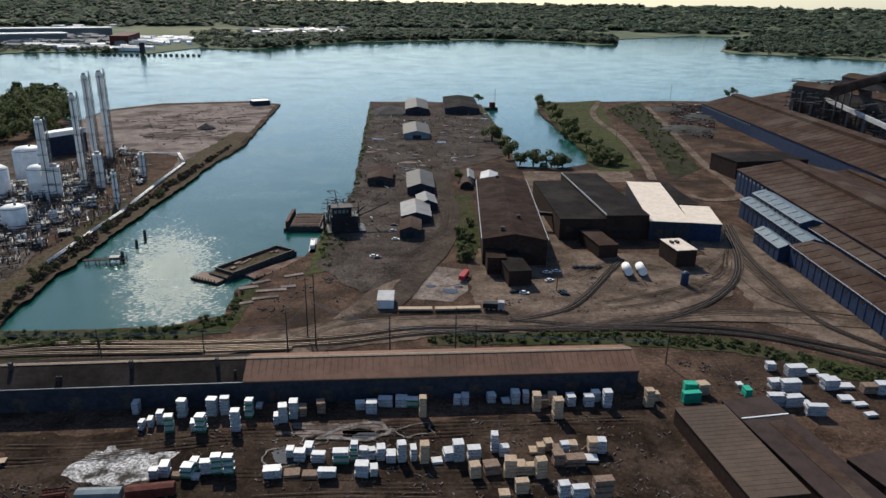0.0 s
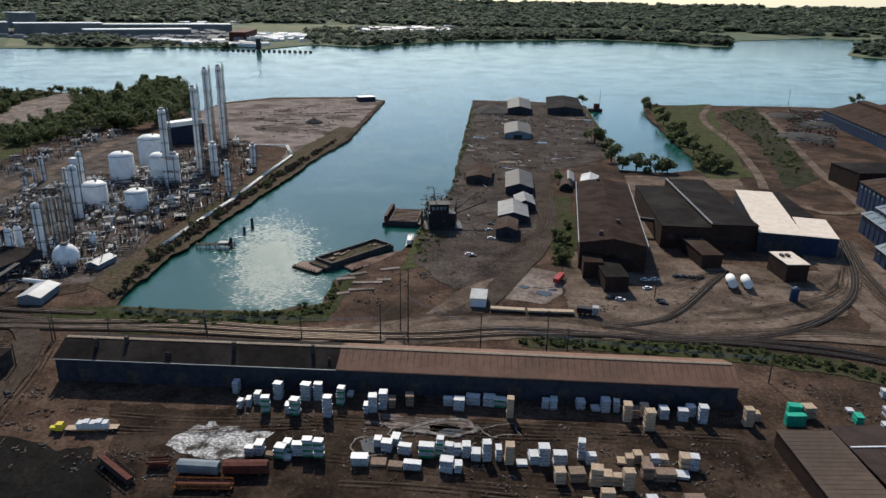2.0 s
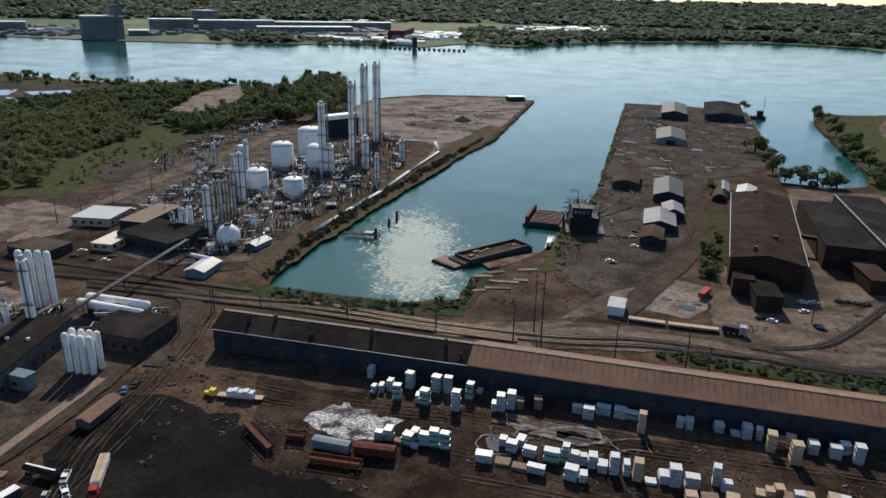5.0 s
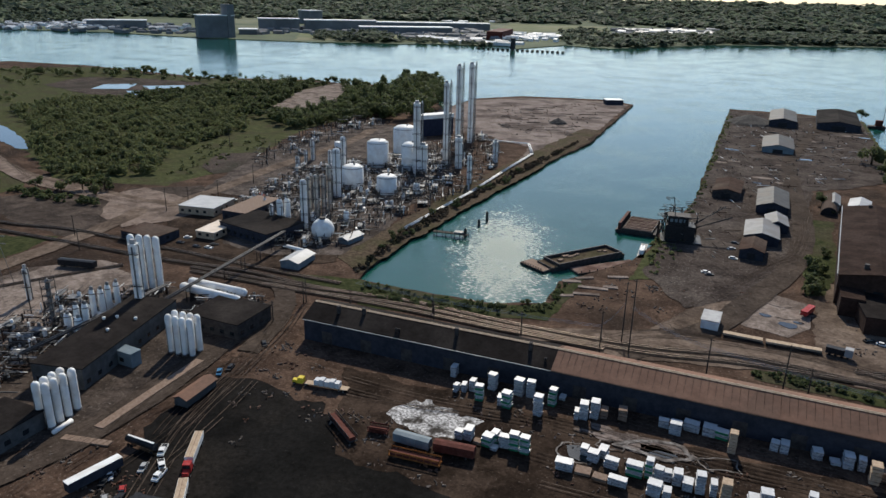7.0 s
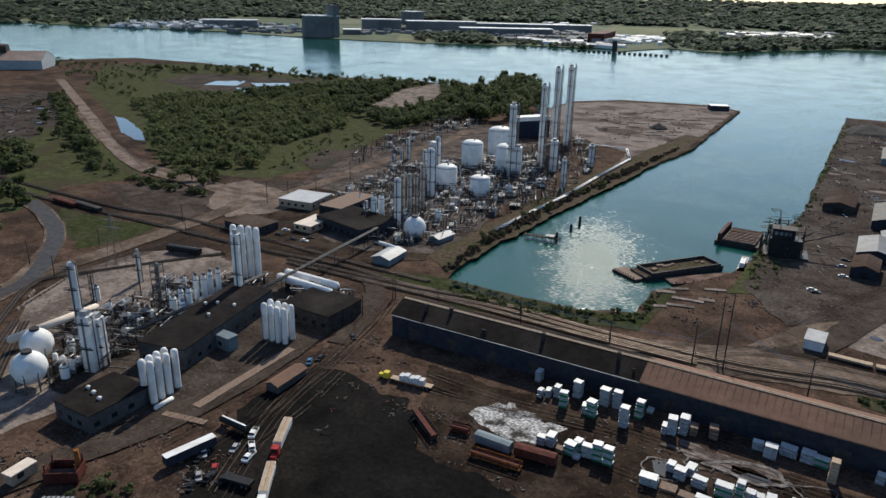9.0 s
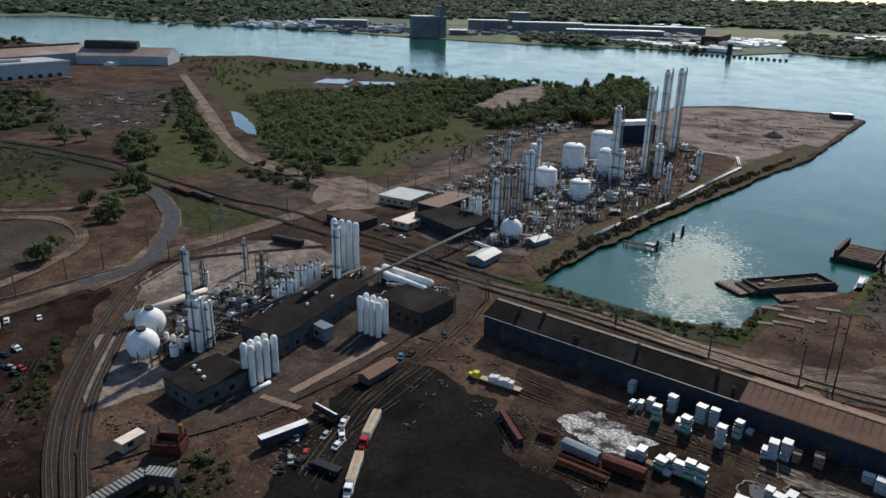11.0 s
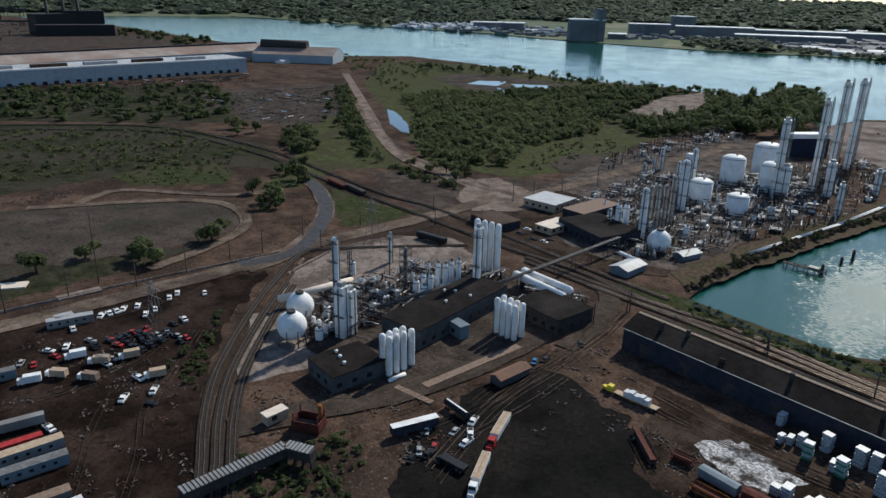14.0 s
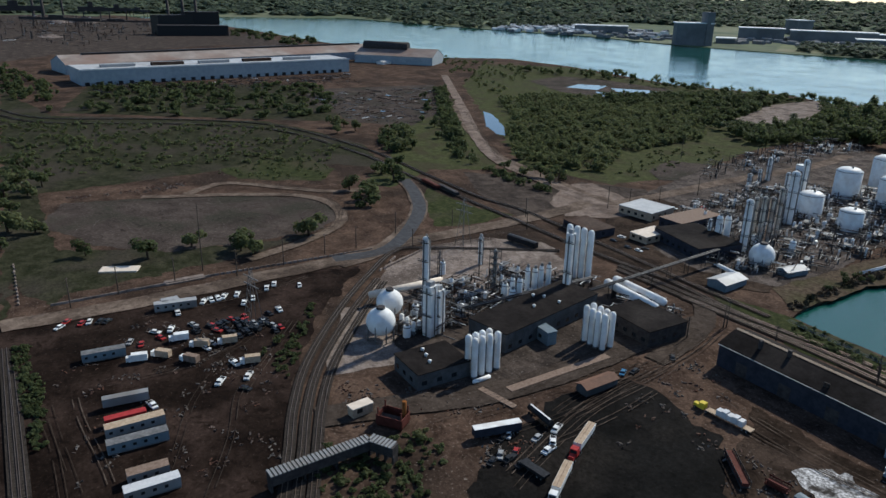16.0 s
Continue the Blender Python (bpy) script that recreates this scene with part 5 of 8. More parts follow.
for row in (
        [(-47.6, 170.7, 4.9, 2, 'W'), (-42.4, 171.9, 4.5, 1, 'B'), (-37.3, 171.5, 4.1, 1, 'B'), (-32.2, 171.1, 5.1, 2, 'W'), (-22.3, 171.8, 3.8, 3, 'W'), (-18.8, 172.4, 2.1, 2, 'W'), (-41.5, 179.3, 3.2, 2, 'W'), (-44.7, 180.9, 2.2, 2, 'W'), (-39.6, 182.1, 2.5, 2, 'W'), (-36.0, 178.4, 3.9, 2, 'W'), (-29.1, 178.0, 4.6, 3, 'G'), (-25.3, 179.2, 2.1, 4, 'G'), (-22.7, 179.8, 2.5, 3, 'W'), (-20.3, 180.7, 2.5, 2, 'W'), (-17.4, 180.2, 2.5, 3, 'W'), (-14.4, 178.9, 2.8, 2, 'W')],
        [(-11.1, 179.5, 2.5, 4, 'W'), (-7.6, 180.1, 1.8, 3, 'W'), (-4.4, 179.1, 2.6, 4, 'T'), (-0.7, 178.7, 3.1, 1, 'W'), (2.8, 180.4, 2.8, 2, 'W'), (5.7, 180.5, 3.2, 4, 'W'), (10.4, 181.1, 3.9, 3, 'W'), (16.6, 185.3, 2.1, 4, 'W'), (19.5, 183.6, 2.9, 2, 'W'), (10.4, 172.6, 3.1, 3, 'T'), (15.4, 174.3, 4.5, 2, 'B'), (20.3, 172.8, 3.4, 4, 'T'), (23.6, 174.5, 3.1, 2, 'T'), (26.5, 174.6, 2.8, 2, 'T'), (29.3, 173.1, 3.1, 4, 'T'), (28.5, 184.7, 2.5, 1, 'T'), (30.7, 184.5, 2.2, 2, 'T')],
        [(33.4, 186.3, 2.5, 2, 'T'), (35.3, 178.5, 3.2, 3, 'B'), (37.9, 184.1, 2.5, 3, 'W'), (40.6, 185.3, 2.5, 2, 'T'), (40.3, 178.6, 5.7, 2, 'B'), (46.7, 185.4, 2.9, 3, 'T'), (49.3, 185.8, 2.6, 3, 'W'), (44.9, 180.9, 4.7, 1, 'W'), (18.1, 164.4, 3.0, 1, 'T'), (23.2, 165.9, 3.7, 3, 'T'), (34.8, 164.8, 3.0, 3, 'W'), (39.3, 164.9, 4.7, 2, 'W'), (45.4, 164.5, 5.4, 4, 'B'), (35.2, 183.4, 2.2, 2, 'B')],
        [(-99.8, 203.0, 2.1, 3, 'W'), (-94.5, 194.4, 1.6, 2, 'W'), (-92.0, 195.7, 1.6, 2, 'W'), (-89.8, 197.7, 2.0, 3, 'W'), (-85.0, 192.8, 2.7, 4, 'G'), (-84.2, 201.8, 2.8, 4, 'W'), (-77.9, 193.9, 1.4, 2, 'W'), (-75.3, 193.0, 2.9, 4, 'G'), (-74.7, 202.7, 3.2, 4, 'W'), (-70.7, 203.5, 2.8, 4, 'W'), (-64.6, 194.2, 2.7, 5, 'W'), (-62.6, 202.4, 2.4, 4, 'G'), (-60.5, 207.2, 2.0, 1, 'W'), (-50.6, 199.4, 2.7, 4, 'W'), (-47.8, 202.1, 2.7, 4, 'W'), (-52.8, 198.7, 1.5, 2, 'W'), (-45.0, 203.5, 2.3, 2, 'B'), (-39.2, 204.7, 2.7, 3, 'B')],
        [(-26.7, 207.5, 3.1, 2, 'W'), (-22.9, 205.5, 3.5, 3, 'W'), (-18.6, 209.8, 4.7, 2, 'W'), (-13.3, 209.9, 3.9, 2, 'W'), (-9.5, 210.0, 3.9, 2, 'G'), (-5.8, 203.9, 2.3, 5, 'T'), (5.6, 211.9, 2.4, 2, 'W'), (8.3, 212.0, 2.4, 2, 'W'), (17.4, 213.3, 2.8, 2, 'W'), (25.6, 213.2, 2.8, 3, 'W'), (29.0, 213.6, 2.0, 3, 'W'), (22.6, 213.1, 2.8, 1, 'W'), (32.2, 208.4, 2.7, 4, 'T'), (35.0, 211.3, 2.8, 2, 'B'), (38.7, 203.8, 3.1, 5, 'T'), (37.9, 212.8, 2.8, 3, 'T'), (44.4, 211.6, 2.8, 3, 'W'), (50.4, 211.7, 3.2, 3, 'W'), (53.3, 214.7, 2.8, 3, 'W'), (56.4, 211.2, 2.8, 4, 'W')],
        [(-81.1, 169.9, 2.5, 2, 'W'), (-78.4, 170.5, 2.5, 3, 'W'), (-75.2, 170.6, 2.5, 1, 'B'), (-71.9, 170.1, 3.2, 3, 'G'), (-70.7, 173.2, 2.2, 3, 'G'), (-67.1, 172.3, 3.2, 3, 'W'), (-63.9, 172.4, 2.8, 4, 'G'), (-60.7, 172.5, 2.8, 4, 'G'), (-69.3, 169.7, 2.1, 1, 'W'), (71.1, 212.3, 2.9, 4, 'T'), (74.4, 216.0, 2.1, 2, 'T'), (86.4, 215.3, 6.3, 3, 'E'), (87.6, 220.9, 4.3, 3, 'E'), (92.4, 221.0, 3.9, 3, 'T'), (107.5, 219.6, 2.4, 2, 'E'), (107.6, 227.3, 2.2, 1, 'W')],
        [(115.1, 214.3, 6.1, 3, 'W'), (120.6, 213.7, 6.1, 3, 'W'), (124.3, 223.9, 6.8, 3, 'W'), (120.1, 225.7, 4.5, 2, 'W'), (125.7, 208.2, 6.5, 3, 'W'), (125.9, 214.6, 2.7, 1, 'W'), (131.4, 234.9, 7.1, 3, 'W'), (123.7, 239.0, 3.3, 2, 'W'), (138.4, 236.4, 4.3, 1, 'W'), (141.2, 233.6, 4.3, 1, 'W'), (139.5, 225.5, 5.6, 3, 'W'), (145.7, 226.4, 5.2, 1, 'W'), (141.2, 217.9, 4.6, 1, 'W'), (144.2, 214.4, 4.6, 1, 'W'), (144.5, 208.1, 4.0, 1, 'W'), (152.2, 223.5, 5.2, 2, 'B'), (156.8, 222.9, 4.8, 3, 'W')]):
    for x, y, w, levels, kind in row:
        lumber_stack(x, y, w, levels, kind)


# ---- vehicles ----
def wheel(bm_parent, x, y, r, w):
    tyre = part("wheel", tube(bmesh.new(), (x, y - w / 2, r), (x, y + w / 2, r), r, 12), M_rubber, bm_parent)
    if r > 0.51:
        part("rim", tube(bmesh.new(), (x, y - w / 2 - 0.03, r), (x, y + w / 2 + 0.03, r), r * 0.55, 10), M_steel, tyre)
    return tyre


def make_car(m, label, kind="car"):
    ob = place("parked_" + kind, 0, 0, 0, label, kind, "parked vehicles")
    bm = bmesh.new()
    if kind == "pickup":
        prism(bm, [(-0.95, 0.45), (0.95, 0.45), (0.95, 1.1), (-0.95, 1.1)], -2.75, 2.75)
        part("body", bm, m, ob)
        cab = part("cab", prism(bmesh.new(), [(-0.9, 1.1), (0.9, 1.1), (0.75, 1.85), (-0.75, 1.85)], -0.2, 1.6), m, ob)
        part("windscreen", prism(bmesh.new(), [(-0.8, 1.15), (0.8, 1.15), (0.7, 1.75), (-0.7, 1.75)], 1.6, 1.75), M_glass, cab)
        part("bed", box(bmesh.new(), -2.6, -0.35, -0.8, 0.8, 1.1, 1.13), M_black, ob)
    else:
        prism(bm, [(-0.88, 0.35), (0.88, 0.35), (0.9, 0.85), (-0.9, 0.85)], -2.25, 2.25)
        part("body", bm, m, ob)
        part("cabin_glass", prism(bmesh.new(), [(-0.85, 0.85), (0.85, 0.85), (0.68, 1.35), (-0.68, 1.35)], -1.6, 1.0), M_glass, ob)
        part("roof", prism(bmesh.new(), [(-0.68, 1.35), (0.68, 1.35), (0.6, 1.45), (-0.6, 1.45)], -1.3, 0.5), m, ob)
    for x in (-1.5, 1.5):
        for y in (-0.85, 0.85):
            wheel(ob, x, y, 0.36, 0.24)
    return ob


CARS = {"w": make_car(M_white, "white parked car with dark windows"), "k": make_car(M_black, "black parked car in the yard"), "r": make_car(M_red, "red parked car in the yard"),
        "b": make_car(M_carblue, "blue parked car in the yard"), "g": make_car(M_grey, "grey parked car in the yard"), "p": make_car(M_white, "white parked pickup truck", "pickup"), "q": make_car(M_black, "black parked pickup truck", "pickup")}
used = set()
car_rng = random.Random(3)
for row, turn in (
        ([(38.1, 334.3, 0.0, 0, 'g'), (52.7, 338.0, 0.0, 0, 'w'), (57.8, 339.8, 0.0, 0, 'w'), (52.4, 327.2, 0.0, 0, 'w'), (33.9, 312.1, 0.0, 0, 'k'), (38.5, 310.9, 0.0, 0, 'w'), (56.6, 313.0, 0.0, 0, 'k'), (57.5, 310.3, 0.0, 0, 'k'), (68.9, 345.9, 0.0, 0, 'k'), (72.5, 346.1, 0.0, 0, 'k'), (76.3, 346.3, 0.0, 0, 'k'), (80.1, 346.4, 0.0, 0, 'k'), (-36.6, 358.4, 0.0, 0, 'w'), (-29.9, 403.0, 0.0, 0, 'w'), (-27.1, 387.3, 0.0, 0, 'w'), (-29.6, 414.2, 0.0, 0, 'k'), (-34.6, 355.9, 0.0, 0, 'k')], 12),
        ([(-296.6, -17.7, 0.0, 0, 'w'), (-301.0, -15.1, 0.0, 0, 'r'), (-296.9, -9.8, 0.0, 0, 'r'), (-297.3, -6.9, 0.0, 0, 'w'), (-296.1, -3.0, 0.0, 0, 'k'), (-294.9, -0.4, 0.0, 0, 'k'), (-291.7, 26.4, 0.0, 0, 'p'), (-299.0, 38.2, 0.0, 0, 'p'), (-299.5, 41.3, 0.0, 0, 'p'), (-300.2, 44.3, 0.0, 0, 'p'), (-300.9, 47.1, 0.0, 0, 'p'), (-301.1, 52.8, 0.0, 0, 'p'), (-290.8, 53.6, 0.0, 0, 'p'), (-294.0, 58.2, 0.0, 0, 'w'), (-302.8, 66.3, 0.0, 0, 'p'), (-306.0, 70.5, 0.0, 0, 'p'), (-300.0, 80.8, 0.0, 0, 'w'), (-277.8, 65.5, 0.0, 0, 'p'), (-277.0, 21.9, 0.0, 0, 'p'), (-271.9, 6.3, 0.0, 0, 'g'), (-268.2, 10.0, 0.0, 0, 'r'), (-227.8, 31.8, 0.0, 0, 'p'), (-227.6, 41.4, 0.0, 0, 'p')], -20),
        ([(-276.9, 16.0, 0.0, 0, 'w'), (-270.9, 17.4, 0.0, 0, 'r'), (-273.2, 36.3, 0.0, 0, 'k'), (-272.8, 39.7, 0.0, 0, 'q'), (-267.9, 41.9, 0.0, 0, 'k'), (-263.5, 43.2, 0.0, 0, 'q'), (-267.3, 46.9, 0.0, 0, 'k'), (-267.9, 50.4, 0.0, 0, 'k'), (-263.3, 52.1, 0.0, 0, 'q'), (-267.4, 55.3, 0.0, 0, 'k'), (-258.1, 34.3, 0.0, 0, 'g'), (-255.2, 31.7, 0.0, 0, 'w'), (-259.3, 29.3, 0.0, 0, 'q'), (-271.4, 46.6, 0.0, 0, 'k'), (-272.9, 49.7, 0.0, 0, 'r'), (-275.0, 42.4, 0.0, 0, 'k'), *[(car_rng.uniform(-279, -258), car_rng.uniform(30, 62), 0.0, 0, car_rng.choice('kkqgkr')) for k in range(26)], (-221.8, 9.1, 0.0, 0, 'p'), (-239.0, 38.9, 0.0, 0, 'p'), (-219.7, 38.7, 0.0, 0, 'k')], 25),
        ([(-154.6, 121.4, 0.0, 0, 'p'), (-149.4, 116.3, 0.0, 0, 'p'), (-146.4, 112.7, 0.0, 0, 'p'), (-153.2, 113.0, 0.0, 0, 'g'), (-149.9, 103.1, 0.0, 0, 'r'), (-150.7, 98.3, 0.0, 0, 'g'), (-149.0, 94.4, 0.0, 0, 'k'), (-147.8, 99.9, 0.0, 0, 'q'), (-144.0, 101.9, 0.0, 0, 'q'), (-173.7, 164.1, 0.0, 0, 'b'), (-172.6, 168.5, 0.0, 0, 'k'), (-174.5, 188.8, 0.0, 0, 'k'), (-172.0, 150.8, 0.0, 0, 'k'), (-162.6, 102.0, 0.0, 0, 'k'), (-157.6, 103.5, 0.0, 0, 'k'), (-158.4, 106.0, 0.0, 0, 'w')], -55),
        ([(-289.5, 273.9, 0.0, 0, 'p'), (-294.7, 265.2, 0.0, 0, 'w'), (-291.7, 257.0, 0.0, 0, 'k'), (-279.5, 256.8, 0.0, 0, 'k'), (-273.2, 258.8, 0.0, 0, 'w'), (-274.1, 264.0, 0.0, 0, 'k'), (-331.6, 359.6, 0.0, 0, 'p'), (-325.9, 342.5, 0.0, 0, 'g'), (-328.7, 376.8, 0.0, 0, 'b'), (-319.1, 352.0, 0.0, 0, 'r'), (-326.3, 334.8, 0.0, 0, 'w')], 20)):
    for x, y, _, _, c in row:
        m = pose(x, y, 0, 0, 0, turn + car_rng.uniform(-25, 25))
        if c not in used:
            CARS[c].matrix_world = m
            used.add(c)
        else:
            copy_thing(CARS[c], m)


def trailer(name, a, b, m, label, w=2.6, h=4.0, floor=1.2, roofm=None, homes=False):
    """A box trailer or site cabin along the roof line from a to b."""
    ob, d = base(name, a, b, label, "trailer", "trailers in the yard")
    part("body", box(bmesh.new(), 0, d, -w / 2, w / 2, floor, h), m, ob)
    part("roof", box(bmesh.new(), -0.05, d + 0.05, -w / 2 - 0.05, w / 2 + 0.05, h, h + 0.12), roofm or m, ob)
    if homes:
        n = int(d / 3)
        for i in range(n):
            part("window", box(bmesh.new(), 1 + i * 3, 2 + i * 3, -w / 2 - 0.05, -w / 2 + 0.02, floor + 1.0, floor + 1.9), M_glass, ob)
        part("skirt", box(bmesh.new(), 0.1, d - 0.1, -w / 2 + 0.1, w / 2 - 0.1, 0, floor), M_steel, ob)
    else:
        for x in (d - 1.2, d - 2.6):
            for y in (-0.9, 0.9):
                wheel(ob, x, y, 0.52, 0.5)
        part("landing_leg", box(bmesh.new(), 2.5, 2.8, -0.8, 0.8, 0, floor), M_darksteel, ob)
    return ob


# white bodies take the greyer M_lightroof: the shade of their sides is painted in
trailer("box_trailer", (-226.7, -5.3), (-226.3, 8.6), M_lightroof, "white box trailer with dusty roof")
trailer("box_trailer", (-215.6, -5.3), (-216.3, 6.8), M_red, "red flat trailer in the yard", h=3.0)
for a, b, m, rm, label in (((-209.8, -5.5), (-211.3, 11.7), M_lightroof, M_tan, "cream site cabin with tan roof"), ((-201.0, -5.5), (-201.9, 11.6), M_bluegrey, M_steel, "grey-blue site cabin with windows"),
                           ((-183.9, -1.3), (-184.5, 9.7), M_lightroof, M_brownl, "site cabin with weathered roof"), ((-176.6, -2.6), (-177.7, 11.7), M_lightroof, M_greywrap, "long white cabin with bright roof"),
                           ((-263.4, -10.4), (-263.4, 4.3), M_bluegrey, M_steel, "grey-blue cabin beside parked cars"), ((-298.3, 18.0), (-297.1, 34.9), M_lightroof, M_grey, "pale site office cabins"), ((-300.6, 21.2), (-301.4, 28.1), M_lightroof, M_grey, "pale site office cabin")):
    trailer("site_cabin", a, b, m, label, 3.6, 3.5, 0.6, rm, True)
for x, y, w, _, c in [(-255.7, 5.6, 3.6, 0, 'W'), (-256.4, 14.3, 3.6, 0, 'T'), (-248.5, 23.2, 4.0, 0, 'B'), (-256.4, 38.0, 3.7, 0, 'T'), (-237.4, 42.4, 5.2, 0, 'T'), (-266.4, 21.6, 3.8, 0, 'W'), (-258.4, 28.1, 3.2, 0, 'T')]:
    ob = place("truck_body", x, y, 65 + car_rng.uniform(-20, 20), "old box truck body among wrecks", "truck", "trucks in the salvage yard")
    part("box", box(bmesh.new(), 0, 5.5, -1.25, 1.25, 0.9, 3.4), {"W": M_white, "T": M_tan, "B": M_brownl}[c], ob)
    part("cab", prism(bmesh.new(), [(-1.1, 0.6), (1.1, 0.6), (1.0, 2.5), (-1.0, 2.5)], -1.8, -0.1), M_white, ob)
    for q in (-1.2, 4.2):
        for y2 in (-1.05, 1.05):
            wheel(ob, q, y2, 0.5, 0.3)


def semi(a, b, m, cabm, label, length=None):
    """A tractor with a trailer: the trailer's roof runs from its tail a to its nose b."""
    ob, d = base("semi_truck", a, b, label, "truck", "trucks on the coal ground")
    part("trailer_box", prism(bmesh.new(), [(-1.1, 1.2), (1.1, 1.2), (1.3, 3.6), (-1.3, 3.6)], 0, d), m, ob)
    part("tarp", box(bmesh.new(), 0.1, d - 0.1, -1.2, 1.2, 3.6, 3.7), M_tan, ob, "pale tarpaulin cover")
    part("tarp_bar", box(bmesh.new(), 0.1, d - 0.1, -0.06, 0.06, 3.7, 3.8), M_brownl, ob)
    cab = part("cab", prism(bmesh.new(), [(-1.2, 1.0), (1.2, 1.0), (1.1, 3.4), (-1.1, 3.4)], d + 1.0, d + 3.2), cabm, ob)
    part("bonnet", prism(bmesh.new(), [(-0.9, 0.9), (0.9, 0.9), (0.8, 2.0), (-0.8, 2.0)], d + 3.2, d + 5.2), cabm, ob)
    part("windscreen", prism(bmesh.new(), [(-1.0, 2.1), (1.0, 2.1), (0.95, 3.1), (-0.95, 3.1)], d + 3.2, d + 3.3), M_glass, cab)
    part("chassis", box(bmesh.new(), d - 2, d + 5, -0.5, 0.5, 0.7, 1.0), M_black, ob)
    for x in (1.2, 2.6, d - 0.6, d + 0.8, d + 4.4):
        for y in (-1.0, 1.0):
            wheel(ob, x, y, 0.52, 0.5)
    return ob


semi((-149.3, 130.9), (-142.1, 119.8), M_white, M_red, "red semi truck with a pale covered trailer")
semi((-136.5, 112.6), (-128.4, 102.3), M_white, M_white, "white semi truck with a pale covered trailer")
trailer("box_trailer", (-161.6, 95.2), (-159.2, 110.6), M_wall, "dark box trailer with white roof", roofm=M_white)
ob, d = base("tank_trailer", (-166.9, 119.3), (-155.8, 120.0), "black tanker trailer with pale stripe", "trailer")
part("shell", tube(bmesh.new(), (0, 0, 2.2), (d, 0, 2.2), 1.1, 16), M_black, ob)
part("walkway", box(bmesh.new(), 0.5, d - 0.5, -0.3, 0.3, 3.28, 3.4), M_white, ob)
for x in (1, 2.3, d - 1):
    for y in (-0.9, 0.9):
        wheel(ob, x, y, 0.5, 0.4)
trailer("box_trailer", (-144.0, 101.8), (-135.2, 104.2), M_black, "black empty flat trailer", h=2.0)
ob, d = base("flatbed_truck", (-126.5, 176.4), (-145.9, 172.2), "yellow-cab flatbed truck loaded with lumber", "truck")
part("deck", box(bmesh.new(), 0, d - 4, -1.3, 1.3, 1.1, 1.35), M_tan, ob)
for i in range(5):
    part("load", box(bmesh.new(), 3 + i * 1.9, 4.7 + i * 1.9, -1.2, 1.2, 1.35, 3.2 + (i % 2) * 0.4), M_greywrap, ob)
part("cab", prism(bmesh.new(), [(-1.2, 0.9), (1.2, 0.9), (1.0, 2.9), (-1.0, 2.9)], d - 3.2, d - 1.2), M_yellow, ob)
part("bonnet", prism(bmesh.new(), [(-0.9, 0.8), (0.9, 0.8), (0.8, 1.8), (-0.8, 1.8)], d - 1.2, d + 0.8), M_yellow, ob)
for x in (1.5, 3, d - 4.2, d):
    for y in (-1, 1):
        wheel(ob, x, y, 0.52, 0.5)


def railcar(a, b, m, label, h, loaded=False):
    ob, d = base("rail_wagon", a, b, label, "wagon", "rail wagons by the coal ground")
    if loaded:
        part("floor", box(bmesh.new(), 0, d, -1.4, 1.4, 0.9, 1.2), m, ob)
        for i in range(8):
            for y in (-1.4, 1.3):
                part("stake", box(bmesh.new(), 0.2 + i * (d - 0.6) / 7, 0.4 + i * (d - 0.6) / 7, y, y + 0.1, 1.2, h), m, ob)
        for y in (-1.42, 1.34):
            part("side", box(bmesh.new(), 0, d, y, y + 0.08, h - 0.5, h), m, ob)
        part("scrap", box(bmesh.new(), 0.5, d - 0.5, -1.1, 1.1, 1.2, h - 0.8), M_oxide, ob)
    else:
        part("body", prism(bmesh.new(), [(-1.5, 1.0), (1.5, 1.0), (1.5, h - 0.3), (0, h), (-1.5, h - 0.3)], 0, d), m, ob)
        for i in range(9):
            part("rib", box(bmesh.new(), 0.3 + i * (d - 0.8) / 8, 0.5 + i * (d - 0.8) / 8, -1.6, 1.6, 1.0, h - 0.5), m, ob)
    for x in (1.2, 3, d - 3, d - 1.2):
        for y in (-0.75, 0.75):
            wheel(ob, x, y, 0.46, 0.15)
    return ob


railcar((-97.8, 159.9), (-86.0, 160.8), M_bluegrey, "grey rail wagon with pale roof", 4.0)
railcar((-84.9, 161.3), (-72.6, 163.7), M_oxide, "rust-red ribbed rail wagon", 4.0)
railcar((-95.4, 153.0), (-79.6, 155.4), M_orange, "rusty orange open wagon with scrap", 2.8, True)
railcar((-107.6, 160.1), (-101.3, 161.7), M_oxide, "rusty skeleton wagon frame", 2.8, True)
railcar((-121.9, 160.6), (-107.8, 152.2), M_darksteel, "dark derelict wagon frame", 3.0, True)
for a, b, m, h in (((-316.0, 203.7), (-297.4, 209.3), M_black, 4.2), ((-449.3, 214.9), (-426.8, 215.6), M_oxide, 3.0), ((-431.4, 218.9), (-406.5, 219.4), M_darksteel, 3.0)):
    railcar(a, b, m, "old rail wagon standing on the siding", h)
# flat wagons and engine by the crossing
for a, b in (((-19.2, 288.2), (-4.3, 288.8)), ((-3.1, 288.8), (16.9, 290.8))):
    ob, d = base("flat_wagon", a, b, "long flat rail wagon with tan deck", "wagon")
    part("deck", box(bmesh.new(), 0, d, -1.4, 1.4, 1.1, 1.9), M_tan, ob)
    part("sill", box(bmesh.new(), 0, d, -1.45, 1.45, 0.7, 1.09), M_darksteel, ob)
    for x in (1.5, 3.5, d - 3.5, d - 1.5):
        for y in (-0.8, 0.8):
            wheel(ob, x, y, 0.46, 0.15)
flat("site_hut", (-28.6, 290.3), (-21.6, 290.5), (-29.6, 301.6), 4.5, M_white, M_grey, "small pale site hut", "hut")
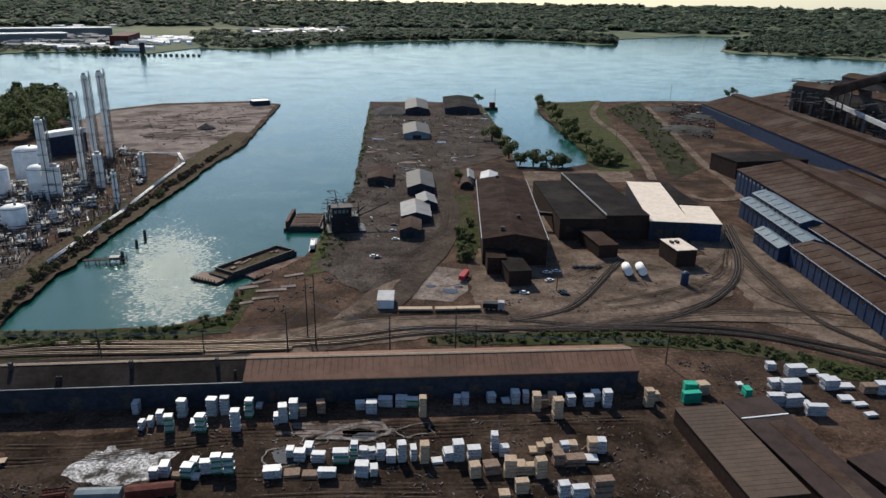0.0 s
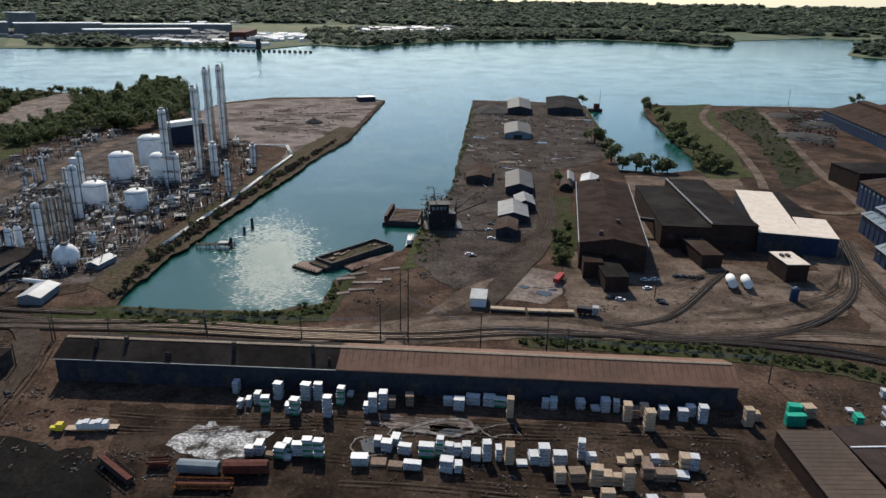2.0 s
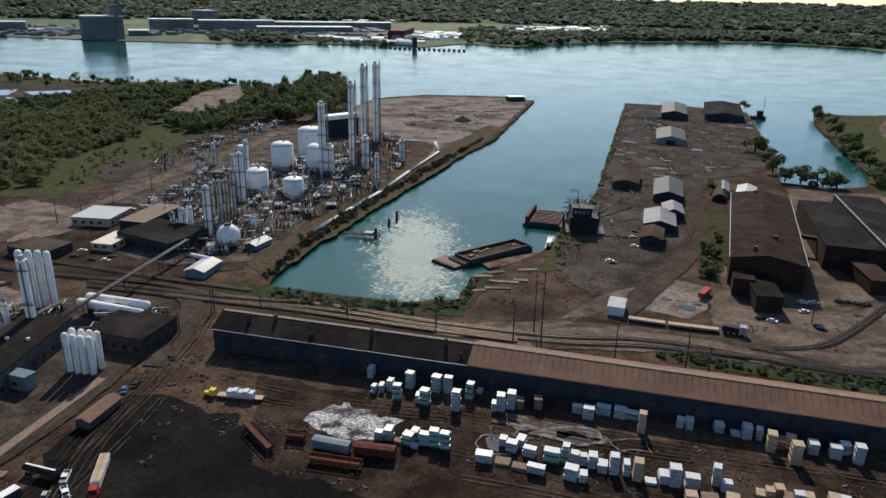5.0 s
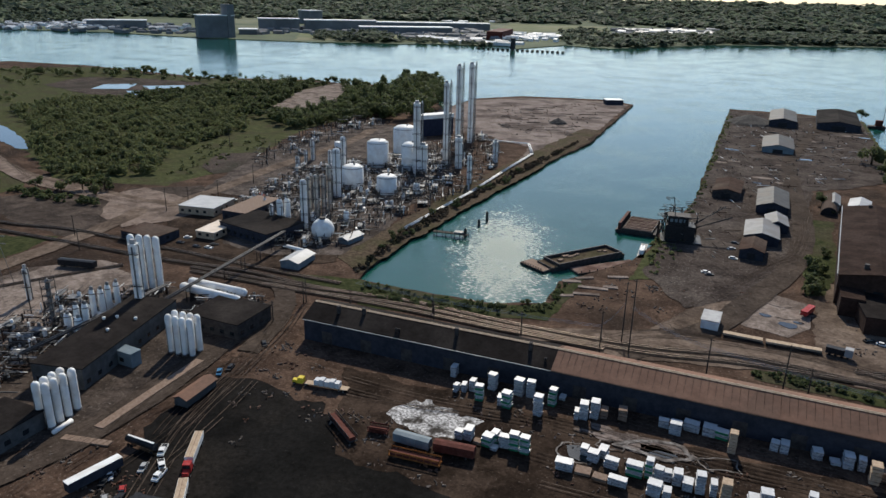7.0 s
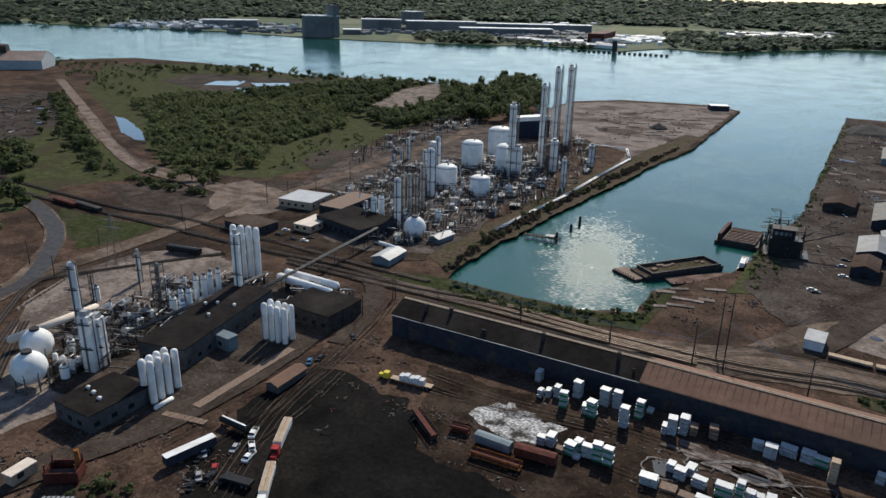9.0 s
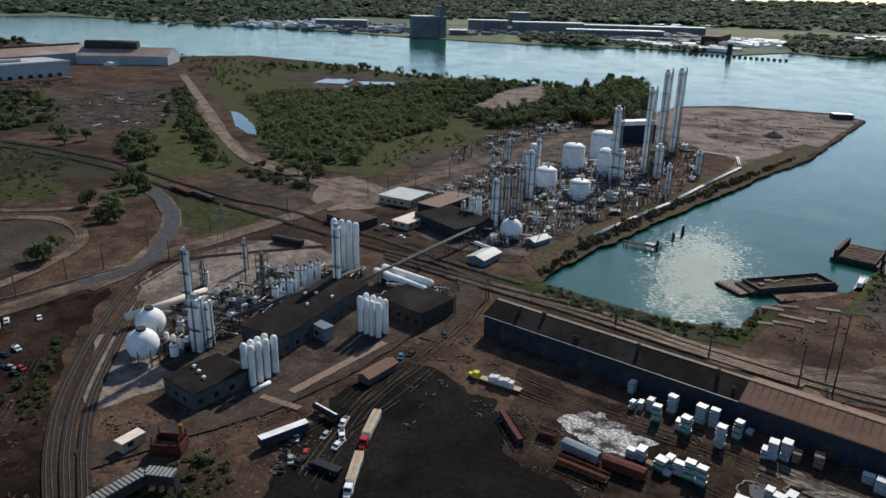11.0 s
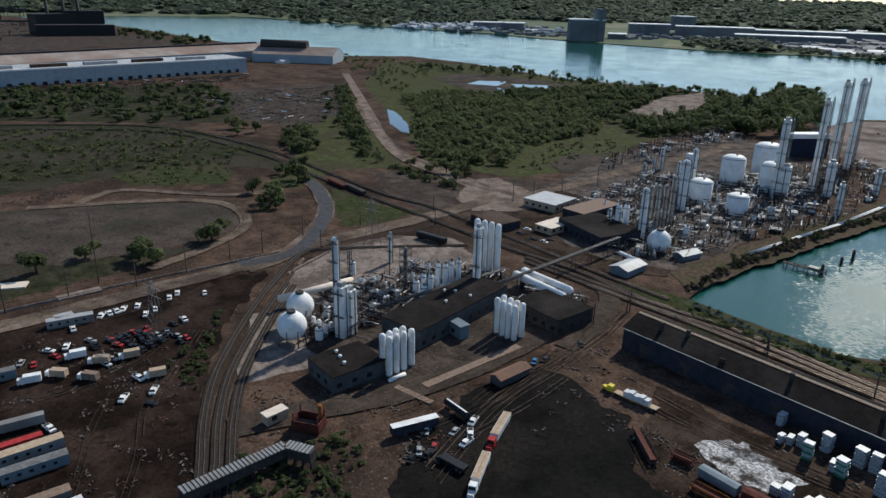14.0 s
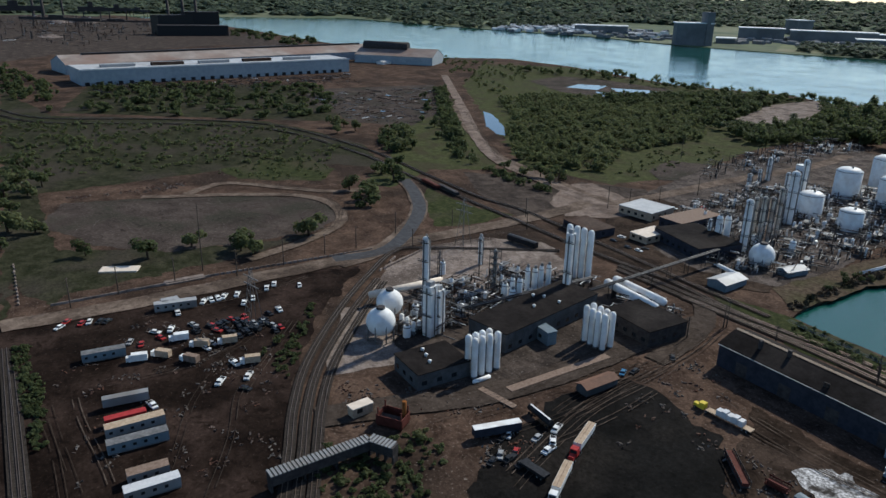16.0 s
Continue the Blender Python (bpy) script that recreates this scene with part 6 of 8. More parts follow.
ob, d = base("rail_engine", (18.2, 292.0), (27.5, 291.1), "grey and black shunting engine", "engine")
part("body", box(bmesh.new(), 0, d * 0.7, -1.4, 1.4, 1.2, 3.6), M_black, ob)
part("cab", box(bmesh.new(), d * 0.7, d, -1.5, 1.5, 1.2, 4.4), M_grey, ob)
for x in (1.5, 3.5, d - 3.5, d - 1.5):
    for y in (-0.8, 0.8):
        wheel(ob, x, y, 0.5, 0.2)
trailer("box_trailer", (9.0, 323.9), (12.0, 333.2), M_red, "small red container trailer", h=3.2)

# ---- workshop at the yard's edge ----
ob, d, dep = flat("workshop", (76.1, 202.7), (83.0, 158.3), (92.5, 207.7), 6, M_brick, M_dustroof, "workshop with tan rusted metal roof", "building")
for i in range(int(d / 2)):
    part("roof_seam", box(bmesh.new(), i * 2.0, i * 2.0 + 0.09, 0, dep, 6.0, 6.05), M_dustroof, ob)
ob2, d2, dep2 = flat("workshop", (93.5, 208.6), (104.1, 155.4), (110.2, 209.4), 5.5, M_brick, M_maroon, "workshop bay with dark red roof", "building")
part("rooflight", box(bmesh.new(), 14, 60, dep2 * 0.45, dep2 * 0.75, 5.5, 5.65), M_rust, ob2, "greyish roof strip")
part("gutter", box(bmesh.new(), 11, 11.5, 0, dep2, 5.5, 5.8), M_white, ob2)
flat("workshop", (120.0, 179.4), (124.2, 167.0), (133.5, 183.1), 4, M_brick, M_maroon, "low shed with dark red roof", "building")


# ---- gas and chemical plant ----
def tank(x, y, r, h, m, label, dome=0.25, name="storage_tank"):
    ob = place(name, x, y, 0, label, "tank")
    shell = part("shell", turned(bmesh.new(), [(r, 0), (r, h * (1 - dome * 0.5)), (r * 0.7, h * (1 - dome * 0.15)), (0, h)], 28), m, ob)
    part("top_rail", turned(bmesh.new(), [(r + 0.12, h * (1 - dome * 0.5) - 0.2), (r + 0.12, h * (1 - dome * 0.5) + 0.15), (r, h * (1 - dome * 0.5) + 0.15)], 28), M_steel, shell)
    part("hatch", turned(bmesh.new(), [(0.7, h * 0.96), (0.7, h + 0.7), (0, h + 0.8)], 10, r * 0.2, 0), M_steel, shell)
    part("ladder", box(bmesh.new(), -r - 0.35, -r, -0.3, 0.3, 0.5, h * 0.9), M_steel, ob)
    return ob


def tower(x, y, r, h, m, label, square=False, platforms=3):
    ob = place("column_tower", x, y, 25, label, "tower", "process columns of the plant")
    if square:
        part("casing", box(bmesh.new(), -r, r, -r, r, 0, h), m, ob)
        for k in range(int(h / 7)):
            part("stiffener", box(bmesh.new(), -r - 0.12, r + 0.12, -r - 0.12, r + 0.12, 5 + k * 7, 5.3 + k * 7), M_column, ob)
        part("top_house", box(bmesh.new(), -r * 0.6, r * 0.6, -r * 0.6, r * 0.6, h, h + 1.8), M_grey, ob)
    else:
        part("shell", turned(bmesh.new(), [(r, 0), (r, h - r * 0.8), (r * 0.75, h - r * 0.3), (0, h)], 16), m, ob)
    part("riser", tube(bmesh.new(), (r + 0.5, 0, 0), (r + 0.5, 0, h * 0.97), 0.25), M_steel, ob)
    part("top_pipe", tube(bmesh.new(), (r + 0.5, 0, h * 0.97), (0, 0, h + 0.8), 0.25), M_steel, ob)
    for k in range(platforms):
        z = h * (k + 1) / (platforms + 0.3)
        deck = part("platform", box(bmesh.new(), -r - 0.9, r + 0.9, -r - 0.9, -r, z, z + 0.15), M_darksteel, ob)
        part("handrail", box(bmesh.new(), -r - 0.9, r + 0.9, -r - 0.95, -r - 0.88, z + 0.9, z + 1.1), M_darksteel, deck)
    part("ladder", box(bmesh.new(), -0.3, 0.3, -r - 0.3, -r, 0.5, h * 0.97), M_steel, ob)
    return ob


for (p, r, h) in (((-263.4, 463.2), 2.4, 52.8), ((-258.5, 500.6), 1.9, 64.1), ((-272.6, 550.5), 2.1, 72.3), ((-280.9, 592.3), 2.3, 70.4)):
    tower(p[0], p[1], r, h, M_column, "tall square pale grey cold-box tower", True, 5)
    tower(p[0] + r + 0.6, p[1] + 2.4, 0.4, h * 1.03, M_column, "slim pale pipe column beside a cold box", False, 4)
for x, y, r, h in [(-260.0, 466.3, 4.30, 21.5), (-244.4, 496.1, 3.34, 23.9), (-214.9, 454.2, 2.04, 20.7), (-228.3, 530.8, 2.56, 17.1)]:
    tower(x, y, r * 0.8, h, M_column, "squat pale cold-box tower", True, 2)
for x, y, r, h in [(-301.2, 468.0, 8.44, 21.4), (-308.8, 522.8, 10.12, 23.6), (-273.1, 471.3, 7.41, 21.6), (-279.5, 401.8, 7.48, 16.9), (-252.0, 402.4, 6.90, 13.2), (-367.7, 510.6, 5.03, 4.9)]:
    tank(x, y, r, h, M_white, "white domed storage tank with ladder")
for x, y, r, h in [(-250.9, 311.7, 1.98, 29.5)]:
    tower(x, y, r, h, M_column, "slim pale process column")
for x, y, r, h in [(-266.0, 308.6, 1.85, 16.7), (-264.9, 313.8, 1.86, 16.1), (-235.8, 331.5, 1.68, 8.3), (-234.0, 410.2, 1.73, 8.1), (-266.3, 403.6, 1.58, 6.2), (-264.4, 389.5, 1.15, 6.2), (-233.6, 393.2, 1.12, 5.2)]:
    tank(x, y, r, h, M_white, "upright white process vessel", 0.3, "process_vessel")
for x, y, r, h in [(-260.2, 328.4, 1.38, 26.4), (-255.6, 329.1, 1.37, 27.9), (-254.6, 334.2, 1.38, 27.3), (-255.0, 341.2, 1.40, 31.7)]:
    tower(x, y, r, h, M_rustcol, "rust-streaked tall process column", False, 4)
for x, y, r, h in [(-275.1, 377.3, 2.66, 33.1), (-290.6, 406.8, 1.83, 34.4), (-305.5, 411.4, 1.46, 22.2), (-353.0, 433.3, 1.58, 8.6), (-355.8, 456.1, 1.63, 17.9), (-353.8, 444.6, 1.15, 10.6), (-269.8, 305.8, 1.01, 13.5)]:
    tower(x, y, r, h, M_column, "slim pale grey process column", False, 3)


def sphere_tank(x, y, r, top_z, label):
    ob = place("gas_sphere", x, y, 0, label, "tank", "spherical tanks")
    c = top_z - r
    part("shell", turned(bmesh.new(), [(r * math.sin(k * math.pi / 16), c - r * math.cos(k * math.pi / 16)) for k in range(17)], 32), M_white, ob)
    for k in range(8):
        a = k * math.pi / 4
        part("leg", tube(bmesh.new(), (r * 0.95 * math.cos(a), r * 0.95 * math.sin(a), 0), (r * 0.95 * math.cos(a), r * 0.95 * math.sin(a), c), 0.3), M_steel, ob)
    part("crown_platform", turned(bmesh.new(), [(r * 0.3, top_z - 0.4), (r * 0.3, top_z + 0.6), (r * 0.25, top_z + 0.6), (0, top_z + 0.3)], 14), M_darksteel, ob)
    return ob


for t_ in [(-235.7, 94.9, 5.75, 13.4), (-248.6, 104.1, 5.57, 14.4)]:
    sphere_tank(t_[0], t_[1], t_[2], t_[3], "large white spherical gas tank on legs")
for t_ in [(-230.3, 301.4, 6.23, 12.4)]:
    sphere_tank(t_[0], t_[1], t_[2], t_[3], "white spherical tank among columns")


def silo(x, y, r, h):
    ob = place("gas_silo", x, y, 0, "tall white bottle-shaped gas cylinder", "silo", "upright gas cylinders")
    shell = part("shell", turned(bmesh.new(), [(r * 0.9, 0), (r, 0.6), (r, h - r), (r * 0.87, h - r * 0.5), (r * 0.5, h - r * 0.13), (0, h)], 20), M_white, ob)
    part("skirt", turned(bmesh.new(), [(r + 0.05, 0), (r + 0.05, 0.9), (r, 0.9)], 20), M_steel, ob)
    part("feed_pipe", tube(bmesh.new(), (0, -r - 0.15, 0.3), (0, -r - 0.15, h * 0.8), 0.12), M_steel, shell)


for row in ([(-258.9, 200.9, 1.52, 27.2), (-255.5, 202.5, 1.52, 27.1), (-252.7, 204.5, 1.51, 26.7), (-249.9, 206.5, 1.51, 26.1)], [(-200.4, 167.0, 1.26, 15.9), (-197.2, 167.3, 1.25, 15.7), (-194.3, 167.8, 1.24, 15.6), (-191.4, 168.6, 1.24, 15.5), (-201.7, 171.3, 1.27, 15.5), (-198.6, 172.3, 1.27, 15.2), (-195.2, 172.7, 1.26, 15.3), (-192.0, 172.9, 1.25, 15.4)],
            [(-194.0, 113.5, 1.22, 15.9), (-194.3, 116.6, 1.23, 16.0), (-194.9, 120.0, 1.24, 15.8), (-196.2, 124.1, 1.25, 15.3), (-197.4, 112.8, 1.23, 15.8), (-198.1, 116.0, 1.24, 15.7), (-198.9, 119.2, 1.25, 15.5), (-199.7, 122.6, 1.26, 15.2)]):
    for x, y, r, h in row:
        silo(x, y, r, h)
# slim stack and its boxes
for x, y, r, h in [(-234.2, 113.4, 1.37, 40.8)]:
    tower(x, y, r, h, M_column, "tall slim pale exhaust column", False, 5)
for x, y, r, h in [(-230.4, 113.6, 2.03, 21.7), (-231.5, 117.9, 1.82, 18.9), (-235.9, 184.0, 1.54, 32.0), (-290.2, 170.9, 0.85, 14.7)]:
    tower(x, y, r, h, M_column, "squat blue-grey cold box", True, 2)
for x, y, r, h in [(-243.0, 159.9, 1.13, 13.4), (-239.3, 161.1, 1.24, 14.1), (-245.5, 169.2, 1.15, 15.8), (-245.3, 173.0, 1.29, 14.7), (-246.2, 177.0, 1.17, 14.9), (-246.9, 181.6, 1.18, 14.4), (-247.2, 158.7, 1.51, 8.8), (-239.2, 157.5, 1.48, 9.5), (-286.2, 147.6, 1.37, 7.1), (-232.9, 104.8, 1.57, 5.4), (-250.2, 116.5, 1.44, 5.1), (-247.3, 136.7, 1.47, 3.3)]:
    tank(x, y, r, h, M_white, "upright white process vessel with pipes", 0.3, "process_vessel")
for x, y, r, h in [(-255.2, 158.0, 1.80, 22.2), (-278.4, 142.0, 0.67, 16.7)]:
    ob = place("pipe_tower", x, y, 20, "open lattice pipe tower", "tower")
    for sx in (-r, r):
        for sy in (-r, r):
            part("post", tube(bmesh.new(), (sx, sy, 0), (sx, sy, h), 0.15, 6), M_darksteel, ob)
    for k in range(int(h / 3)):
        part("deck", box(bmesh.new(), -r, r, -r, r, k * 3 + 2.8, k * 3 + 2.95), M_darksteel, ob)
        part("brace", tube(bmesh.new(), (-r, -r, k * 3), (r, -r, k * 3 + 3), 0.1, 6), M_darksteel, ob)
    part("vessel", turned(bmesh.new(), [(r * 0.5, 1), (r * 0.5, h - 1), (0, h)], 12), M_steel, ob)
for a, b, z, r, m, label in (((-234.1, 205.3), (-203.5, 206.0), 6, 1.9, M_white, "long white horizontal gas tank"), ((-235.2, 211.2), (-206.5, 213.2), 6, 1.9, M_white, "long white horizontal gas tank"),
                             ((-266.9, 102.9), (-269.5, 138.1), 5, 1.6, M_cream, "long pale horizontal duct"), ((-190.2, 111.4), (-191.2, 118.2), 0.9, 0.75, M_white, "small white horizontal tank"), ((-232.8, 274.1), (-218.7, 272.9), 4, 1, M_white, "small white horizontal vessel")):
    ob, d = base("horizontal_tank", a, b, label, "tank")
    bm = tube(bmesh.new(), (0, 0, z), (d, 0, z), r, 20)
    part("shell", bm, m, ob)
    for e, s in ((0, -1), (d, 1)):
        bm = turned(bmesh.new(), [(r, 0), (r * 0.8, r * 0.4), (r * 0.4, r * 0.6), (0, r * 0.65)], 20)
        bm.transform(pose(e, 0, z, 0, 90 * s, 0))
        part("end_cap", bm, m, ob)
    for k in range(max(2, int(d / 8))):
        x = d * (k + 0.5) / max(2, int(d / 8))
        part("saddle", box(bmesh.new(), x - 0.4, x + 0.4, -r * 0.7, r * 0.7, 0, z - r * 0.6), M_darksteel, ob)
# plant buildings
for t_ in (((-211.2, 90.2), (-193.8, 91.5), (-203.1, 112.1), 6.5, M_palegrey, M_darkroof, "low grey block with black flat roof"),
           ((-223.0, 127.2), (-204.2, 132.9), (-220.7, 189.6), 8.5, M_palegrey, M_darkroof, "long grey plant hall with black flat roof"),
           ((-210.6, 184.7), (-185.3, 186.3), (-207.3, 206.1), 7, M_darksteel, M_darkroof, "dark compressor building with rooftop pipes"),
           ((-210.2, 150.8), (-202.7, 151.0), (-206.1, 155.2), 6, M_bluegrey, M_bluegrey, "small pale blue shed"),
           ((-333.8, 295.7), (-310.5, 301.2), (-314.7, 324.4), 5.5, M_tan, M_whiteroof, "tan office block with pale flat roof"),
           ((-302.9, 300.2), (-286.7, 302.0), (-294.7, 337.6), 6, M_wall, M_brownl, "dark office block with brown roof"),
           ((-291.2, 268.0), (-279.5, 269.6), (-286.5, 289.1), 4.5, M_tan, M_cream, "small block with tan flat roof"),
           ((-286.4, 281.4), (-248.8, 276.5), (-261.2, 306.3), 7, M_wall, M_darkroof, "dark blue-grey plant block"),
           ((-324.2, 246.2), (-298.8, 246.9), (-299.3, 263.7), 5, M_wall, M_rust, "low block with rusty brown roof"),
           ((-278.5, 369.4), (-290.0, 360.6), (-293.5, 388.4), 9, M_wall, M_darkroof, "dark process building between columns"),
           ((-186.8, 65.5), (-188.2, 72.8), (-190.7, 67.5), 4, M_tan, M_cream, "small hut with tan roof")):
    ob, d, dep = flat("plant_block", *t_)
    rg = random.Random(int(d * 10))
    for k in range(int(min(d, 30) / 4.5) if "black flat roof" in t_[6] else 0):
        x, y = (0.15 + 0.8 / max(1, int(min(d, 30) / 4.5)) * k + rg.uniform(-0.02, 0.02)) * d, (0.25 + 0.5 * rg.random()) * dep
        part("roof_vent", turned(bmesh.new(), [(0.5, t_[3]), (0.5, t_[3] + 0.6), (0.8, t_[3] + 0.65), (0.55, t_[3] + 1.0), (0, t_[3] + 1.15)], 12, x, y), M_white, ob, "white dome roof vent")
    for k in range(int(d / 5)):
        part("window", box(bmesh.new(), 1.5 + k * 5, 3.5 + k * 5, -0.05, 0.05, 1.8, 3.4), M_glass, ob)
    for k in range(int(abs(dep) / 6)):
        part("window", box(bmesh.new(), d - 0.05, d + 0.05, 1.5 + k * 6, 3.5 + k * 6, 1.8, 3.4), M_glass, ob)
for a, b, w, e, r in (((-217.8, 257.1), (-219.9, 273.2), 10, 3.5, 5), ((-216.4, 300.3), (-215.4, 313.8), 7, 3, 4.2), ((-168.8, 141.7), (-170.4, 156.5), 5, 3, 4)):
    gable("plant_shed", a, b, w, e, r, M_bluegrey if w != 5 else M_palegrey, M_whiteroof if w != 5 else M_brownroof, "small plant shed with low gable roof")
ob, d = base("hopper", (-180.9, 70.9), (-174.1, 76.6), "rusty open plate hopper on a steel frame", "hopper")
for x0, x1, y0, y1 in ((0, d, -0.15, 0.15), (0, d, 6.0, 6.3), (-0.15, 0.15, 0.15, 6.0), (d - 0.15, d + 0.15, 0.15, 6.0)):
    part("plate", box(bmesh.new(), x0, x1, y0, y1, 1.0, 4.2), M_oxide, ob)
for x in (0.4, d - 0.4):
    for y in (0.6, 5.6):
        part("post", box(bmesh.new(), x - 0.2, x + 0.2, y - 0.2, y + 0.2, 0, 6.5), M_oxide, ob)
part("spoil", prism(bmesh.new(), [(0.4, 1.2), (5.8, 1.2), (3.1, 3.4)], 0.4, d - 0.4), M_spoil, ob)
part("stack", tube(bmesh.new(), (d - 1.2, 4.5, 0), (d - 1.2, 4.5, 8.5), 0.7, 12), M_orange, ob)
ob, d, dep = flat("process_hall", (-331.6, 589.5), (-312.8, 621.2), (-338.3, 601.8), 19.8, M_navy, M_white, "navy process hall with white roof band")
part("roof_band", box(bmesh.new(), -0.4, d + 0.4, -0.4, 0.4, 19.8 - 3.5, 19.8 + 0.3), M_white, ob)
# pipe bridge across the tracks
for p, q, z, label in (((-219.5, 147.6), (-242.4, 283.9), 8, "long pipe bridge on steel trestles"), ((-234.7, 131.0), (-240.3, 202.1), 7, "pipe rack along the plant roof edge")):
    ob, d = base("pipe_rack", p, q, label, "pipes")
    for k, o in enumerate((-0.9, -0.3, 0.3, 0.9)):
        part("pipe", tube(bmesh.new(), (0, o, z), (d, o, z), 0.16), M_steel if k % 2 else M_darksteel, ob)
    part("girder", box(bmesh.new(), 0, d, -0.9, 0.9, z - 0.5, z - 0.25), M_darksteel, ob)
    for k in range(int(d / 14) + 1):
        for o in (-1.1, 1.1):
            part("leg", tube(bmesh.new(), (k * 14, o, 0), (k * 14, o, z - 0.4), 0.16, 6), M_darksteel, ob)
pts = [(-200.0, 337.6), (-201.7, 389.8), (-202.0, 432.5), (-207.0, 494.8), (-211.6, 572.0), (-229.5, 609.9), (-275.4, 606.0)]
for i in range(len(pts) - 1):
    ob, d = base("pipe_line", pts[i], pts[i + 1], "pale pipeline on low supports along the bank", "pipes")
    for o in (-0.7, 0.7):
        part("pipe", tube(bmesh.new(), (0, o, 1.6), (d, o, 1.6), 0.4), M_white, ob)
    for k in range(int(d / 9) + 1):
        part("support", box(bmesh.new(), k * 9, k * 9 + 0.3, -1.1, 1.1, 0, 1.3), M_steel, ob)


# process clutter: frames with vessels and pipes
def process_unit(seed):
    rg = random.Random(seed)
    ob = tagged(new("process_unit"), "steel process frame crowded with pipes and vessels", "equipment", "process units of the plant")
    w, dpt, h = rg.uniform(4, 8), rg.uniform(3, 5), rg.uniform(2.5, 6.5)
    for sx in (0, w):
        for sy in (0, dpt):
            part("post", box(bmesh.new(), sx - 0.12, sx + 0.12, sy - 0.12, sy + 0.12, 0, h), M_darksteel, ob)
    for z in (h * 0.5, h):
        part("deck", box(bmesh.new(), -0.2, w + 0.2, -0.2, dpt + 0.2, z - 0.12, z), M_darksteel if z < h else M_steel, ob)
    for k in range(4):
        y, z = rg.uniform(0, dpt), rg.uniform(0.5, h + 0.8)
        part("pipe", tube(bmesh.new(), (-rg.uniform(0, 3), y, z), (w + rg.uniform(0, 4), y, z), rg.uniform(0.12, 0.3), 8), rg.choice((M_steel, M_white, M_rust, M_steel)), ob)
    for k in range(3):
        x, y, r2, hh2 = rg.uniform(0, w), rg.uniform(0, dpt), rg.uniform(0.4, 1.0), rg.uniform(1.5, h + 2.5)
        part("vessel", turned(bmesh.new(), [(r2, 0), (r2, hh2), (r2 * 0.6, hh2 + r2 * 0.5), (0, hh2 + r2 * 0.6)], 12, x, y), rg.choice((M_steel, M_white, M_column, M_darksteel, M_rustcol)), ob)
    z = rg.uniform(1, 2)
    part("drum", tube(bmesh.new(), (0.5, -1.2, z), (w - 0.5, -1.2, z), rg.uniform(0.5, 0.9), 12), rg.choice((M_steel, M_white, M_darksteel)), ob)
    return ob


UNITS = [process_unit(40 + k) for k in range(9)]
unit_rng = random.Random(11)
first = set()
for poly, count in (([(-325.9, 342.5), (-341.2, 416.0), (-319.2, 478.7), (-289.8, 520.4), (-248.2, 488.9), (-227.1, 443.4), (-227.4, 389.8), (-212.7, 338.1), (-212.9, 292.7), (-241.7, 276.1)], 85), ([(-267.0, 432.7), (-312.9, 537.7), (-286.9, 631.6), (-236.9, 567.2), (-207.7, 454.7), (-207.5, 401.2), (-213.4, 354.9)], 22), ([(-234.2, 98.1), (-272.1, 122.4), (-277.1, 179.5), (-257.3, 205.9), (-244.3, 209.3), (-236.9, 163.3), (-237.1, 135.3), (-225.0, 118.4)], 26), ([(-408.1, 439.9), (-443.3, 625.3), (-394.3, 642.8), (-383.9, 527.9), (-371.4, 404.6)], 14)):
    for x, y in scatter(poly, count, unit_rng):
        k = unit_rng.randrange(9)
        m = pose(x, y, 0, 0, 0, 28 + 90 * unit_rng.randrange(4))
        if k in first:
            copy_thing(UNITS[k], m)
        else:
            first.add(k)
            UNITS[k].matrix_world = m


def pipework(poly, count, m, seed, top_z, label, big=1.0):
    """Small pipes, frames and boxes too fine to tell apart, at right angles to one another."""
    rg4 = random.Random(seed)
    verts, faces = [], []
    for x, y in scatter(poly, count, rg4):
        u, v = Vector((0.88, 0.47, 0)), Vector((-0.47, 0.88, 0))
        way = rg4.randrange(3)
        l, w, h = rg4.uniform(2, 11) * big, rg4.uniform(0.12, 0.4) * big, rg4.uniform(0.15, 0.4) * big
        z = rg4.uniform(0.3, top_z)
        if way == 1:
            u, v = v, u
        elif way == 2:
            l, w, h = rg4.uniform(0.2, 0.9) * big, rg4.uniform(0.2, 0.9) * big, rg4.uniform(1.0, top_z)
            z = 0
        c = Vector((x, y, z))
        q = len(verts)
        for e in (0, h):
            verts += [c + u * (a * l / 2) + v * (b2 * w / 2) + Vector((0, 0, e)) for a, b2 in ((-1, -1), (1, -1), (1, 1), (-1, 1))]
        faces += [(q + 3, q + 2, q + 1, q), (q + 4, q + 5, q + 6, q + 7), (q, q + 1, q + 5, q + 4), (q + 1, q + 2, q + 6, q + 5), (q + 2, q + 3, q + 7, q + 6), (q + 3, q, q + 4, q + 7)]
    return tagged(new("pipework", mesh_of("pipework", verts, faces, m)), label, "pipes", kind="stuff")


